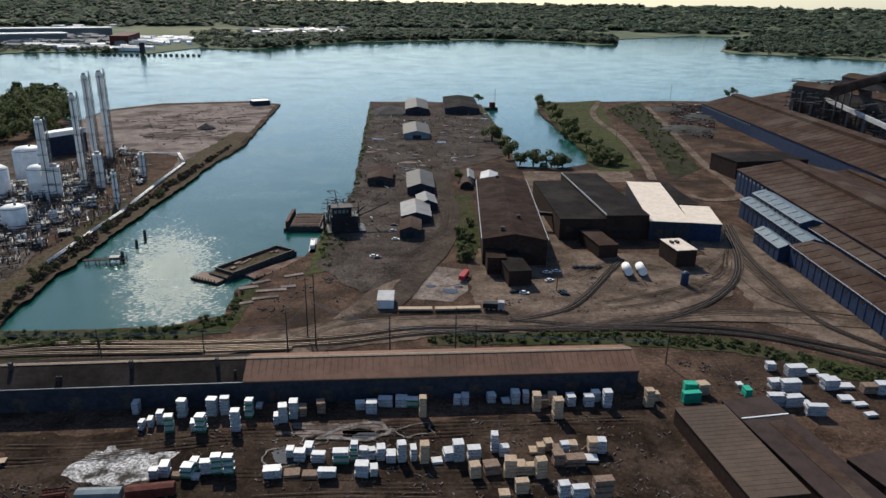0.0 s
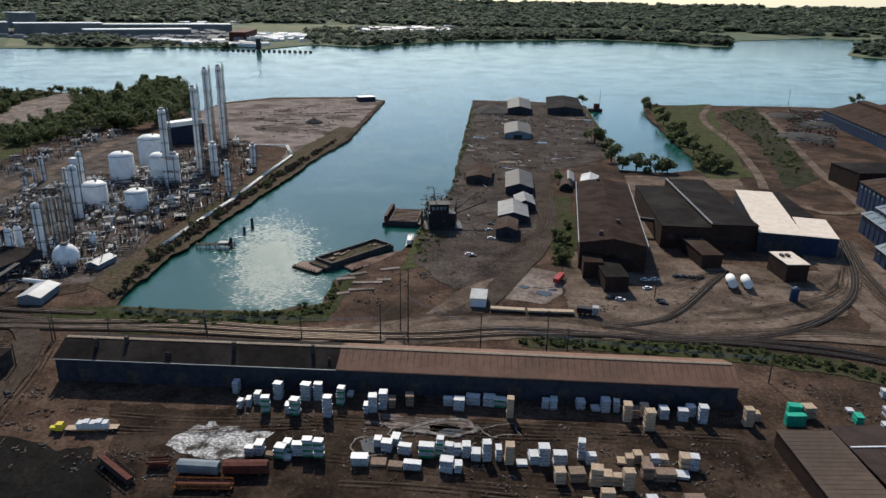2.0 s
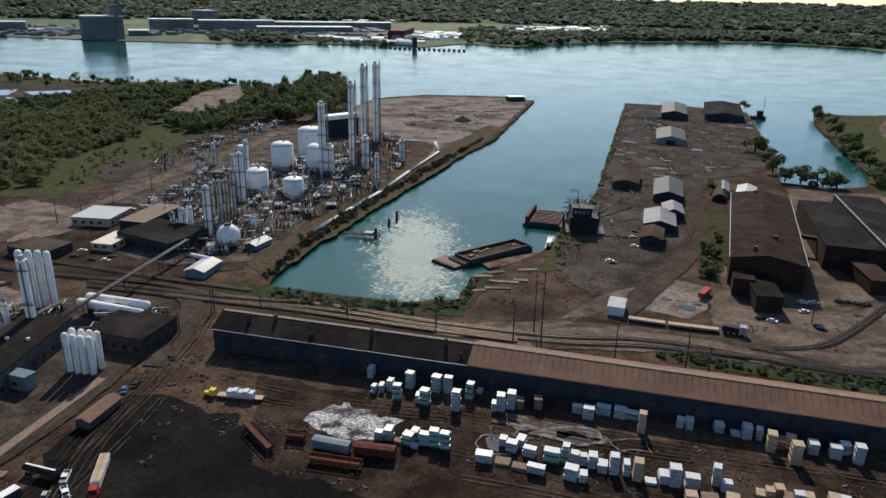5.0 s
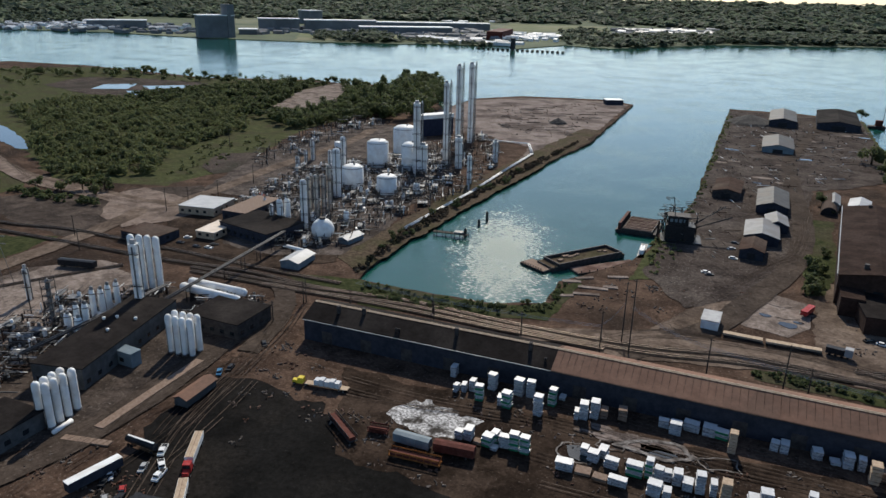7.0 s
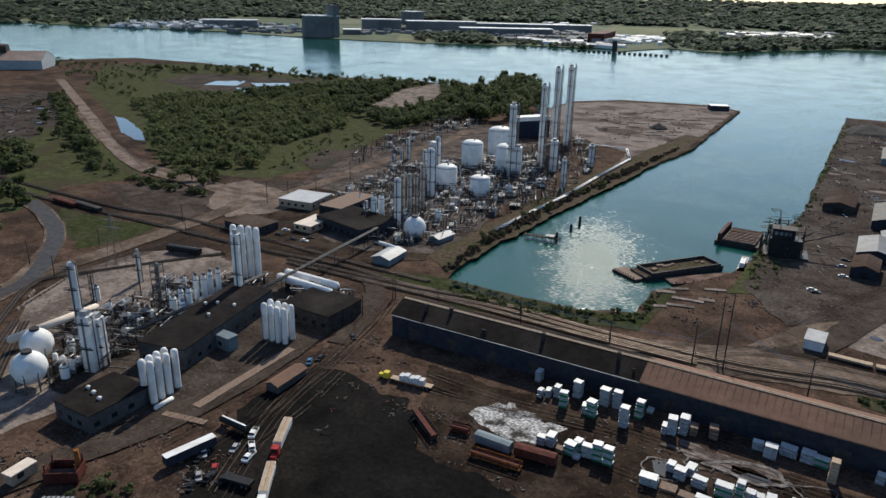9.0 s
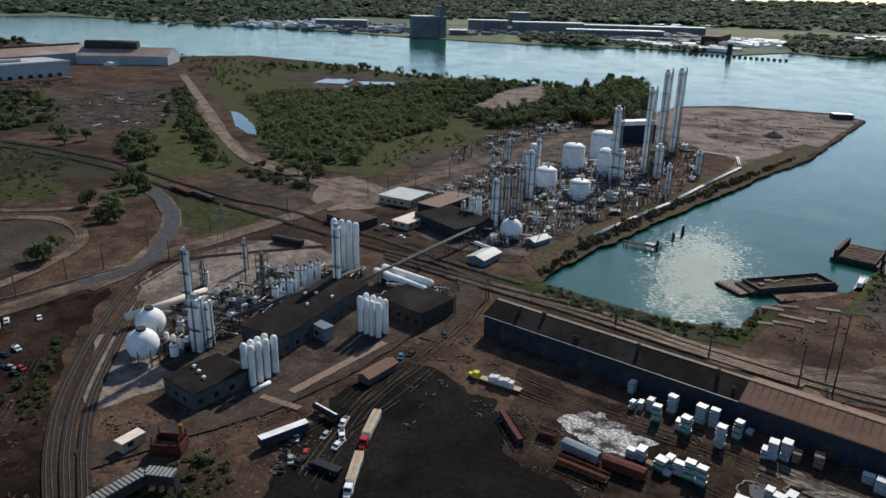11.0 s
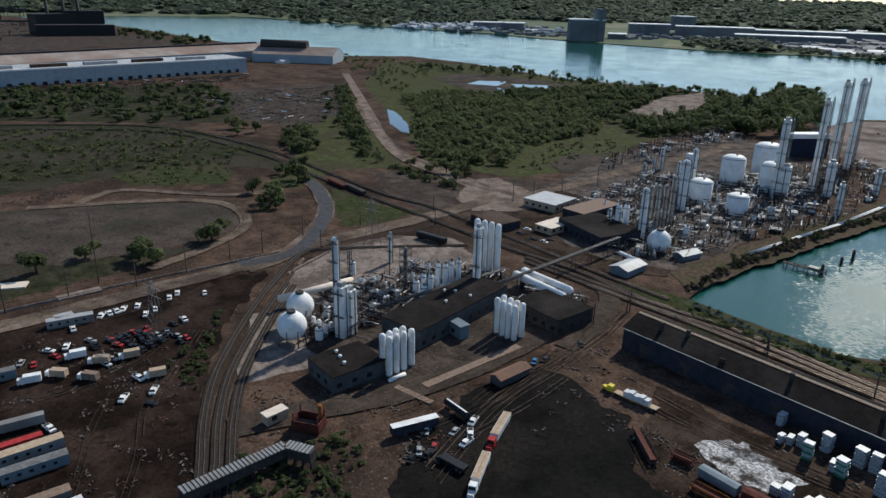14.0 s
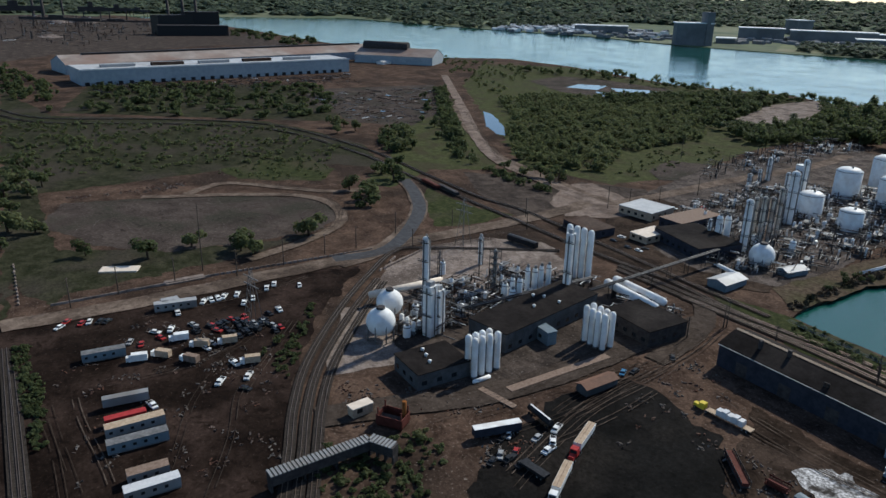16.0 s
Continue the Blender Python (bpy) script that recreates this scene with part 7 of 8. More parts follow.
for s, m in enumerate((M_darksteel, M_steel, M_white, M_rust)):
    pipework([(-325.9, 342.5), (-341.2, 416.0), (-319.2, 478.7), (-289.8, 520.4), (-248.2, 488.9), (-227.1, 443.4), (-227.4, 389.8), (-212.7, 338.1), (-212.9, 292.7), (-241.7, 276.1)], (1100, 800, 190, 420)[s], m, 50 + s, 5, "dense plant pipework and small frames")
    pipework([(-267.0, 432.7), (-312.9, 537.7), (-286.9, 631.6), (-236.9, 567.2), (-207.7, 454.7), (-207.5, 401.2), (-213.4, 354.9)], (600, 300, 60, 170)[s], m, 60 + s, 6, "dense plant pipework and small frames")
    pipework([(-234.2, 98.1), (-272.1, 122.4), (-277.1, 179.5), (-257.3, 205.9), (-244.3, 209.3), (-236.9, 163.3), (-237.1, 135.3), (-225.0, 118.4)], (330, 230, 60, 140)[s], m, 70 + s, 4.5, "gas plant pipework and small frames")
    pipework([(-215.1, 190.7), (-220.1, 215.5), (-199.9, 217.8), (-191.1, 192.7)], (160, 100, 20, 40)[s], m, 80 + s, 6, "compressor yard pipework")
    pipework([(-408.1, 439.9), (-443.3, 625.3), (-394.3, 642.8), (-383.9, 527.9), (-371.4, 404.6)], (260, 120, 8, 40)[s], m, 90 + s, 7, "switchyard frames and bars")
    pipework([(414.7, 871.0), (436.0, 812.0), (440.6, 711.9), (568.2, 932.1), (559.1, 1039.2), (491.0, 1031.6)], (300, 160, 10, 200)[s], m, 100 + s, 34, "blast furnace pipes and frames", 3.0)
    pipework([(-2778.5, -178.3), (-3210.8, -92.9), (-2777.9, 260.4), (-2153.2, 227.2), (-1704.3, 33.9), (-1810.4, -123.6)], (260, 90, 8, 120)[s], m, 110 + s, 16, "distant steel works frames and conveyors", 3.0)
    pipework([(-70.3, 398.8), (-52.5, 399.7), (-56.7, 439.4), (-74.7, 443.6)], (110, 10, 1, 30)[s], (M_black, M_steel, M_white, M_rust)[s], 120 + s, 15, "dredger rigging and frames")
    pipework([(-1080.2, 28.7), (-1077.5, 121.5), (-1099.7, 395.1), (-1008.7, 370.8), (-968.2, 107.8), (-979.4, 24.4)], (260, 40, 6, 160)[s], m, 130 + s, 2.4, "rows of stored dark steel", 2.0)
    pipework([(-907.1, 245.9), (-916.4, 454.3), (-733.4, 377.0), (-659.8, 296.0), (-698.6, 256.0)], (80, 110, 10, 150)[s], m, 140 + s, 1.2, "rows of stored steel bars on the lot", 1.6)
    pipework([(-91.2, 913.2), (-19.4, 896.2), (49.9, 879.7), (56.9, 695.9), (1.8, 569.0), (-35.5, 511.0), (-30.7, 392.3), (-44.7, 371.8), (-56.2, 412.8)], (260, 120, 60, 200)[s], m, 150 + s, 1.5, "timber and scrap lying on the pier", 1.0)
    pipework([(307.9, 982.6), (365.5, 961.8), (267.2, 712.9), (238.3, 769.0)], (160, 60, 10, 160)[s], m, 160 + s, 3, "scrap heaps beside the mill", 1.6)

for s, m in enumerate((M_darksteel, M_brownl, M_concrete)):
    pipework([(-352.2, 780.4), (-330.0, 850.0), (-250.1, 905.6), (-225.0, 850.0), (-210.5, 668.1), (-258.2, 641.2)], (60, 70, 60)[s], m, 170 + s, 0.6, "loose timber and rubble on the fill", 1.7)

# ---- plant by the river, far left ----
H1 = 20.9
ob, d, dep = flat("factory_hall", (-1067.2, 11.3), (-1138.4, 407.1), (-1147.4, 56.2), H1, M_palewall, M_whiteroof, "very long pale blue factory hall")
part("roof_edge", box(bmesh.new(), -0.5, d + 0.5, -0.8, 0, H1 - 1.2, H1 + 0.6), M_white, ob, "white roof edge")
for k in range(int(d / 14)):
    part("dock_door", box(bmesh.new(), 4 + k * 14, 10 + k * 14, -0.3, 0.1, 0, 4.5), M_black, ob)
for k in range(5):
    part("roof_monitor", box(bmesh.new(), 30 + k * d / 6, 30 + k * d / 6 + d / 9, 18, 26, H1, H1 + 4), M_rust if k % 2 else M_grey, ob)
ob, d = gable("factory_hall", (-1245.3, -14.7), (-1390.8, 542.8), 80, 14, 25, M_palewall, M_rustpale, "broad factory hall with patchy rusty roof", "building")
part("ridge_monitor", box(bmesh.new(), d * 0.06, d * 0.95, -4, 4, 23, 27), M_darksteel, ob)
ob, d = gable("factory_hall", (-1312.6, 495.2), (-1211.4, 605.0), 70, 14, 26, M_palewall, M_rustpale, "factory hall with red rusty gable roof", "building")
part("roof_drum", tube(bmesh.new(), (6, 0, 28), (d * 0.62, 0, 28), 9, 14), M_darksteel, ob, "long black curved roof monitor")
gable("pale_shed", (-1236.5, 500.6), (-1258.6, 546.8), 16, 4, 6, M_white, M_whiteroof, "low white shed beside the factory")
for (a, b, h) in [((-2060.0, 216.7), (-2037.8, 391.9), 25.2), ((-2105.2, 224.6), (-2142.8, 321.2), 48.5), ((-2145.2, 299.2), (-2135.4, 388.1), 56.0)]:
    ob, d = base("power_house", a, b, "black power station block", "building")
    part("wall", box(bmesh.new(), 0, d, 0, 40, 0, h), M_black, ob)
    part("roof", box(bmesh.new(), -1, d + 1, -1, 41, h, h + 1.5), M_darksteel, ob)
for x, y, r, h in [(-2154.1, 257.7, 4.28, 116.0), (-2149.9, 295.4, 4.28, 123.9), (-2146.2, 329.2, 4.28, 120.3), (-2986.1, 5.5, 3.53, 94.4), (-2986.2, -56.5, 5.88, 102.6), (-3215.9, -93.1, 5.07, 99.9)]:
    ob = place("chimney", x, y, 0, "tall dark steel chimney", "chimney")
    part("shaft", turned(bmesh.new(), [(r, 0), (r * 0.8, h), (0, h)], 14), M_darksteel, ob)
for (a, b, h) in [((-2778.2, 66.3), (-2778.1, 117.9), 50.2), ((-2987.9, 156.2), (-2990.0, 213.4), 41.0), ((-3347.6, 251.5), (-3241.4, 295.6), 26.5), ((-2778.5, -178.3), (-2778.4, -83.1), 51.4), ((-2602.6, -79.1), (-2500.3, 57.9), 24.6), ((-2597.3, 76.8), (-2557.4, 238.6), 15.2)]:
    ob, d = base("unloader_crane", a, b, "dark ore unloading crane on the quay", "crane")
    for x in (0, d):
        for y in (0, 15):
            part("leg", tube(bmesh.new(), (x, y, 0), (x, y, h * 0.7), 1.4, 6), M_darksteel, ob)
    part("bridge", box(bmesh.new(), -d * 0.3, d * 1.3, 4, 10, h * 0.7, h), M_darksteel, ob)
    part("house", box(bmesh.new(), d * 0.3, d * 0.6, 2, 12, h, h * 1.3), M_darksteel, ob)


def heap(x, y, r, h, m, label):
    bm = bmesh.new()
    rings = []
    for k in range(6):
        q = k / 5
        ring = []
        for i in range(24):
            a = i * 0.2618
            rr = r * (1 - q) * (1 + 0.25 * noise.noise(Vector((math.cos(a) * 2 + x, math.sin(a) * 2 + y, q * 3))))
            ring.append(bm.verts.new((x + rr * math.cos(a), y + rr * math.sin(a), h * q ** 0.85)))
        rings.append(ring)
    for k in range(5):
        for i in range(24):
            bm.faces.new((rings[k][i], rings[k][(i + 1) % 24], rings[k + 1][(i + 1) % 24], rings[k + 1][i]))
    return tagged(part("spoil_mound", bm, m, None), label, "mound")


for p, r, h, m, label in (((-2778.3, -9.4), 45, 22, M_pale, "pale ore heap by the quay"), ((-2778.2, 66.3), 40, 20, M_pale, "pale ore heap by the quay"), ((-2048.9, -30.2), 30, 8, M_pale, "low pale stone heap"), ((-246.4, 739.1), 10, 6, M_spoil, "dark spoil heap on the pier"), ((-66.4, 868.0), 28, 9, M_spoil, "dark spoil heap at the pier end"), ((-35.9, 871.1), 14, 5, M_spoil, "low dark gravel heap"), ((262.4, 778.2), 30, 5, M_spoil, "low dark scrap heap"), ((305.3, 860.5), 26, 5, M_spoil, "low dark scrap heap"), ((284.3, 927.6), 22, 4, M_spoil, "low dark scrap heap")):
    heap(p[0], p[1], r, h, m, label)

# ---- far shore ----
for (a, b, h) in [((-1522.5, 1482.7), (-1467.9, 1560.1), 56.6), ((-1556.8, 1671.2), (-1517.4, 1704.0), 13.2), ((-1661.6, 1878.6), (-1567.9, 1968.7), 35.8), ((-1560.8, 1989.3), (-1383.2, 2146.4), 32.2), ((-1333.1, 1977.8), (-1102.6, 2166.8), 20.0), ((-1463.7, 2269.5), (-1126.6, 2517.7), 22.4), ((-1942.9, 2435.1), (-1864.3, 2407.9), 48.2), ((-2098.8, 1573.7), (-1986.0, 1711.3), 22.6)]:
    ob, d = base("far_works", a, b, "far riverside factory with pale roof", "building", "far works across the river")
    part("wall", box(bmesh.new(), 0, d, 0, 60, 0, h), M_farwall, ob)
    part("roof", box(bmesh.new(), -2, d + 2, -2, 62, h, h + 2.5), M_white, ob)
for (a, b, h) in [((-1474.3, 1543.5), (-1467.3, 1561.7), 87.0)]:
    ob, d = base("far_tower", a, b, "far dark elevator tower on the shore", "tower")
    part("shaft", box(bmesh.new(), 0, d, 0, 40, 0, h), M_farwall, ob)
def far_roofs(poly, count, m, seed):
    """Pale roofs too far off to tell apart."""
    rg5 = random.Random(seed)
    verts, faces = [], []
    for x, y in scatter(poly, count, rg5):
        l, w, h = rg5.uniform(10, 45), rg5.uniform(8, 18), rg5.uniform(4, 9)
        q = len(verts)
        verts += [(x + a * l / 2, y + b2 * w / 2, z) for z in (0, h) for a, b2 in ((-1, -1), (1, -1), (1, 1), (-1, 1))] + [(x - l / 2, y, h + 3), (x + l / 2, y, h + 3)]
        faces += [(q, q + 1, q + 5, q + 4), (q + 1, q + 2, q + 6, q + 9, q + 5), (q + 2, q + 3, q + 7, q + 6), (q + 3, q, q + 4, q + 8, q + 7), (q + 4, q + 5, q + 9, q + 8), (q + 6, q + 7, q + 8, q + 9)]
    return tagged(new("far_town", mesh_of("far_town", verts, faces, m)), "far pale roofs across the river", "houses", kind="stuff")


for s, (poly, count) in enumerate((([(-2185.7, 1264.7), (-1959.9, 1564.0), (-2433.6, 1941.6), (-2590.0, 1656.2)], 60), ([(-1553.5, 1680.2), (-1245.7, 1935.9), (-889.3, 2032.0), (-1118.0, 2540.3), (-1738.3, 2054.5)], 130), ([(-2109.0, 1300.0), (-1852.3, 1471.9), (-1546.0, 1498.4), (-2011.8, 1928.3), (-2561.5, 1584.2)], 90), ([(-6463.3, 3010.7), (-5376.9, 3912.0), (-3964.1, 2931.9), (-4679.9, 2266.1)], 90), ([(-1057.0, 1752.4), (-787.9, 1812.6), (-955.7, 2289.0), (-1493.4, 2493.2)], 70), ([(-632.1, 2381.7), (-336.5, 2616.7), (-462.3, 3404.2), (-800.7, 3027.3)], 90), ([(-869.3, 1987.7), (-689.9, 2053.4), (-812.0, 2402.5), (-995.6, 2306.2)], 60))):
    far_roofs(poly, count, (M_white, M_lightroof, M_farwall)[s % 3], 200 + s)
rg = random.Random(21)
for poly, count in (([(-1146.4, 1904.1), (-811.8, 1938.3), (-734.9, 1784.2), (-936.9, 1779.3)], 16), ([(-1332.0, 2547.1), (-1271.8, 2801.0), (-1456.1, 3268.0), (-1677.7, 3040.2)], 12), ([(-787.6, 2977.1), (-469.1, 3271.0), (-368.5, 2868.6), (-668.1, 2595.0)], 40), ([(-2274.8, 1338.9), (-2027.8, 1568.7), (-2358.1, 1852.6), (-2505.7, 1602.2)], 26), ([(-2241.2, 1383.0), (-1996.0, 1587.7), (-1628.1, 1645.6), (-1833.4, 1907.5), (-2291.5, 1825.8), (-2490.4, 1539.5)], 24), ([(1311.9, 3547.3), (1801.5, 3918.3), (1977.4, 4378.3)], 8), ([(-5998.6, 2794.4), (-4703.1, 3423.3), (-7473.6, 5349.8)], 24)):
    for x, y in scatter(poly, count, rg):
        w, h = rg.uniform(18, 50), rg.uniform(5, 9)
        gable("far_house", (x, y), (x + w, y + rg.uniform(-12, 12)), rg.uniform(12, 25), h, h + 3, M_white, rg.choice((M_white, M_whiteroof, M_grey)), "far pale house or shed across the river", "house")
ob, d, dep = flat("far_works", (-910.8, 2011.5), (-865.0, 2023.0), (-1000.0, 2212.5), 24, M_oxide, M_oxide, "far brown ore shed on the shore")
flat("pier_hut", (-240.8, 907.7), (-222.3, 919.1), (-244.9, 922.1), 6, M_wall, M_white, "small white-roofed hut at the pier tip", "hut")
p = (-703.2, 1715.2)
ob = place("loading_tower", *p, 0, "dark ship loader tower at the far shore", "crane")
part("tower", prism(bmesh.new(), [(-5, 0), (5, 0), (3, 26), (-3, 26)], -5, 5), M_darksteel, ob)
part("arm", box(bmesh.new(), -30, 40, -2, 2, 20, 23), M_steel, ob)
ob, d = base("jetty", (-783.2, 1680.6), (-573.1, 1706.3), "low timber jetty across the water", "jetty")
for k in range(18):
    part("dolphin", box(bmesh.new(), k * d / 17, k * d / 17 + 6, -3, 3, -2, 2), M_pole, ob)


# ---- trees ----
def leaf_cloud(trees, cards, size, seed, lift_up=0.9):
    """Vertices and faces of leafy crowns: trees are (x, y, z, radius, height)."""
    rs = np.random.RandomState(seed)
    n = len(trees) * cards
    t = np.repeat(np.array(trees), cards, axis=0)
    # three to five lobes a crown give an uneven outline
    lobes = rs.normal(size=(len(trees), 5, 3)) * 0.42
    lobe = lobes[np.repeat(np.arange(len(trees)), cards), rs.randint(0, 5, n)]
    v = rs.normal(size=(n, 3))
    v /= np.linalg.norm(v, axis=1)[:, None]
    c = (lobe + v * 0.55 * rs.uniform(0.55, 1.05, n)[:, None])
    r, h = t[:, 3], t[:, 4]
    pos = np.stack([t[:, 0] + c[:, 0] * r, t[:, 1] + c[:, 1] * r, t[:, 2] + h * (0.56 + 0.40 * np.clip(c[:, 2], -1.1, 1.1))], 1)
    nrm = v + np.array([0, 0, lift_up]) + rs.normal(size=(n, 3)) * 0.5
    nrm /= np.linalg.norm(nrm, axis=1)[:, None]
    a = np.cross(nrm, rs.normal(size=(n, 3)))
    a /= np.linalg.norm(a, axis=1)[:, None]
    b = np.cross(nrm, a)
    s = (size * r * rs.uniform(0.6, 1.4, n))[:, None]
    verts = np.stack([pos - a * s - b * s * 0.7, pos + a * s - b * s * 0.7, pos + a * s * 0.8 + b * s * 0.8, pos - a * s * 0.7 + b * s], 1).reshape(-1, 3)
    return verts


def quads(name, verts, material):
    me = bpy.data.meshes.new(name)
    n = len(verts) // 4
    me.vertices.add(4 * n)
    me.vertices.foreach_set("co", verts.astype(np.float32).ravel())
    me.loops.add(4 * n)
    me.loops.foreach_set("vertex_index", np.arange(4 * n, dtype=np.int32))
    me.polygons.add(n)
    me.polygons.foreach_set("loop_start", np.arange(0, 4 * n, 4, dtype=np.int32))
    me.polygons.foreach_set("loop_total", np.full(n, 4, dtype=np.int32))
    me.materials.append(material)
    me.update()
    me.validate()
    return me


def make_tree(seed, r, h, m):
    ob = tagged(new("tree"), "leafy green deciduous tree with an uneven crown", "tree", "trees of the site")
    bm = bmesh.new()
    tube(bm, (0, 0, 0), (0.1, 0, h * 0.5), r * 0.09, 7)
    rg2 = random.Random(seed)
    for k in range(5):
        a = k * 1.257 + rg2.uniform(0, 0.8)
        tube(bm, (0, 0, h * 0.3), (r * 0.5 * math.cos(a), r * 0.5 * math.sin(a), h * rg2.uniform(0.5, 0.75)), r * 0.035, 5)
    part("trunk", bm, M_trunk, ob)
    o = new("crown", quads("crown", leaf_cloud([(0, 0, 0, r, h)], 420, 0.11, seed), m))
    o.parent = ob
    return ob


TREES = [make_tree(60 + k, 4.0 + 0.4 * k, 8.5 + 0.6 * k, (M_leaf, M_leaflight)[k % 2]) for k in range(6)]
tree_rng = random.Random(8)
planted = set()


def plant(x, y, s):
    k = tree_rng.randrange(6)
    m = pose(x, y, 0, 0, 0, tree_rng.uniform(0, 360)) @ Matrix.Diagonal((s, s, s * tree_rng.uniform(0.85, 1.15), 1))
    if k in planted:
        o = copy_thing(TREES[k], m)
        o.matrix_basis = m
    else:
        planted.add(k)
        TREES[k].matrix_basis = m


for row, s in (([(129.6, 936.7), (130.2, 887.9), (127.8, 822.8), (131.5, 784.7), (140.9, 785.5), (129.2, 732.8), (135.4, 702.3), (126.3, 610.1), (131.4, 599.2), (140.2, 595.4), (138.5, 647.3), (134.6, 668.1), (125.5, 962.7), (55.9, 681.3), (59.1, 654.3), (51.8, 661.7), (58.5, 616.8), (63.3, 590.0), (74.5, 584.4), (83.4, 580.8), (92.8, 581.4), (100.2, 584.0), (48.6, 695.2)], 1.5), ([(43.6, 981.3), (418.1, 1072.8), (437.3, 1101.6)], 1.4), ([(11.5, 384.1), (13.9, 416.4), (10.0, 394.2), (9.5, 531.2), (6.2, 549.5), (14.9, 505.8), (8.6, 364.9), (13.6, 369.7), (13.8, 356.2)], 0.7),
               ([(-195.8, 467.7), (-194.4, 480.7), (-196.9, 504.4), (-197.9, 397.8), (-202.7, 376.7), (-196.6, 328.6), (-194.6, 334.3), (-194.8, 319.4), (-194.9, 305.5), (-201.4, 440.6), (-197.1, 450.2)], 0.5), ([(-383.7, -4.7), (-362.4, 23.9), (-357.4, 66.0), (-364.9, 70.5), (-350.9, 70.3), (-370.5, 104.5), (-375.5, 46.3), (-410.0, 152.8), (-426.9, 163.2), (-444.9, 155.9), (-431.1, 170.9), (-462.0, 194.1), (-480.4, 192.8), (-508.3, 220.8)], 1.2), ([(-473.0, -42.3), (-439.5, -43.5), (-510.5, -37.8), (-542.8, -43.8), (-428.8, -31.0), (-515.1, -48.9), (-594.4, -44.2), (-409.0, -41.9), (-535.2, -25.4), (-646.6, 219.7), (-671.5, 237.1), (-675.3, 226.7), (-650.0, 235.1), (-568.1, 244.1), (-587.9, 261.0), (-604.4, 254.1), (-558.5, 256.0), (-550.3, 239.1), (-611.2, 274.2)], 1.2),
               ([(-608.8, 320.8), (-582.2, 312.9), (-546.7, 299.7), (-675.7, 319.2), (-589.6, 293.2), (-541.6, 280.3), (-721.6, 351.2), (-759.2, 365.7), (-642.4, 316.0), (-518.2, 279.0), (-459.4, 292.3), (-439.2, 294.8), (-428.7, 297.9), (-411.7, 296.2), (-416.1, 306.8), (-823.3, 388.6)], 1.0), ([(-168.6, 37.8), (-171.1, 73.4), (-167.0, 75.3), (-171.2, 80.1), (-162.3, 78.8), (-168.6, 85.6), (-163.7, 63.1), (-154.5, 64.5), (-157.9, 57.4), (-152.5, 68.8), (-158.3, 50.9), (-153.4, 72.8), (-248.7, 54.8), (-242.9, 51.2), (-250.6, 56.3)], 0.32), ([(-119.7, 268.6), (-115.2, 266.1), (-112.4, 267.8), (-99.1, 273.7), (-95.9, 275.0), (-123.3, 263.2)], 0.28)):
    for p in row:
        plant(p[0] + tree_rng.uniform(-3, 3), p[1] + tree_rng.uniform(-3, 3), s * tree_rng.uniform(0.75, 1.2))


def woods(name, poly, count, r, h, cards, size, m, label, seed):
    rg3 = random.Random(seed)
    ts = [(x, y, 0, r * rg3.uniform(0.6, 1.3), h * rg3.uniform(0.55, 1.2)) for x, y in scatter(poly, count, rg3)]
    # far crowns lie flatter, so they light evenly as through haze
    return tagged(new(name, quads(name, leaf_cloud(ts, cards, size, seed, 2.5 if name == "far_woods" else 0.9), m)), label, "woods", kind="stuff")


woods("woods", [(-569.1, 358.8), (-479.6, 313.6), (-449.2, 327.6), (-417.9, 356.4), (-459.7, 398.3), (-484.1, 457.8), (-487.2, 522.4), (-572.5, 617.0), (-681.1, 683.2), (-714.4, 613.0), (-800.5, 549.0), (-772.0, 471.0), (-659.3, 422.2)], 1650, 3.6, 8.5, 120, 0.15, M_leaflight, "young light green woods", 1)
woods("woods", [(-546.6, 585.0), (-456.3, 555.2), (-420.0, 638.4), (-485.0, 745.1), (-512.0, 728.2), (-511.2, 670.5), (-515.7, 597.1)], 150, 6, 13, 220, 0.12, M_leaf, "dark mature trees beside the lot", 2)
woods("woods", [(-429.6, 647.3), (-506.2, 752.5), (-551.0, 843.0), (-498.7, 942.6), (-393.6, 759.4), (-375.7, 652.2)], 120, 8, 23, 260, 0.11, M_leaf, "tall dark trees by the river", 3)
woods("woods", [(-1088.8, 701.1), (-1010.0, 800.9), (-848.3, 836.3), (-708.5, 815.8), (-671.3, 875.0), (-630.7, 823.1), (-687.5, 756.4), (-822.3, 762.3), (-977.1, 715.7), (-1042.8, 671.2)], 110, 5, 12, 180, 0.14, M_leaf, "row of trees along the shore", 4)
woods("woods", [(-747.0, 601.7), (-726.7, 717.2), (-687.5, 756.4), (-649.7, 815.4), (-647.6, 912.6), (-626.7, 787.0), (-563.9, 651.8), (-542.2, 584.8), (-651.3, 653.5), (-691.2, 593.2)], 330, 4.8, 11, 170, 0.14, M_leaf, "older trees above the young woods", 5)
woods("woods", [(-625.6, 875.6), (-577.8, 862.4), (-538.3, 824.3), (-490.4, 729.8), (-517.5, 735.8)], 40, 6, 13, 200, 0.12, M_leaf, "dark trees beside the pale lot", 33)
woods("woods", [(-1355.5, 666.0), (-1138.8, 733.5), (-954.3, 644.7), (-809.6, 486.0), (-984.0, 525.1)], 110, 3.5, 6, 110, 0.17, M_leaflight, "scattered small trees on rough grass", 20)
woods("bushes", [(-412.4, 357.5), (-448.5, 398.1), (-469.4, 451.0), (-458.3, 532.0), (-432.1, 502.3), (-413.1, 423.7), (-397.7, 376.9)], 70, 1.6, 2.0, 60, 0.25, M_leaflight, "low bushes in the meadow", 30)
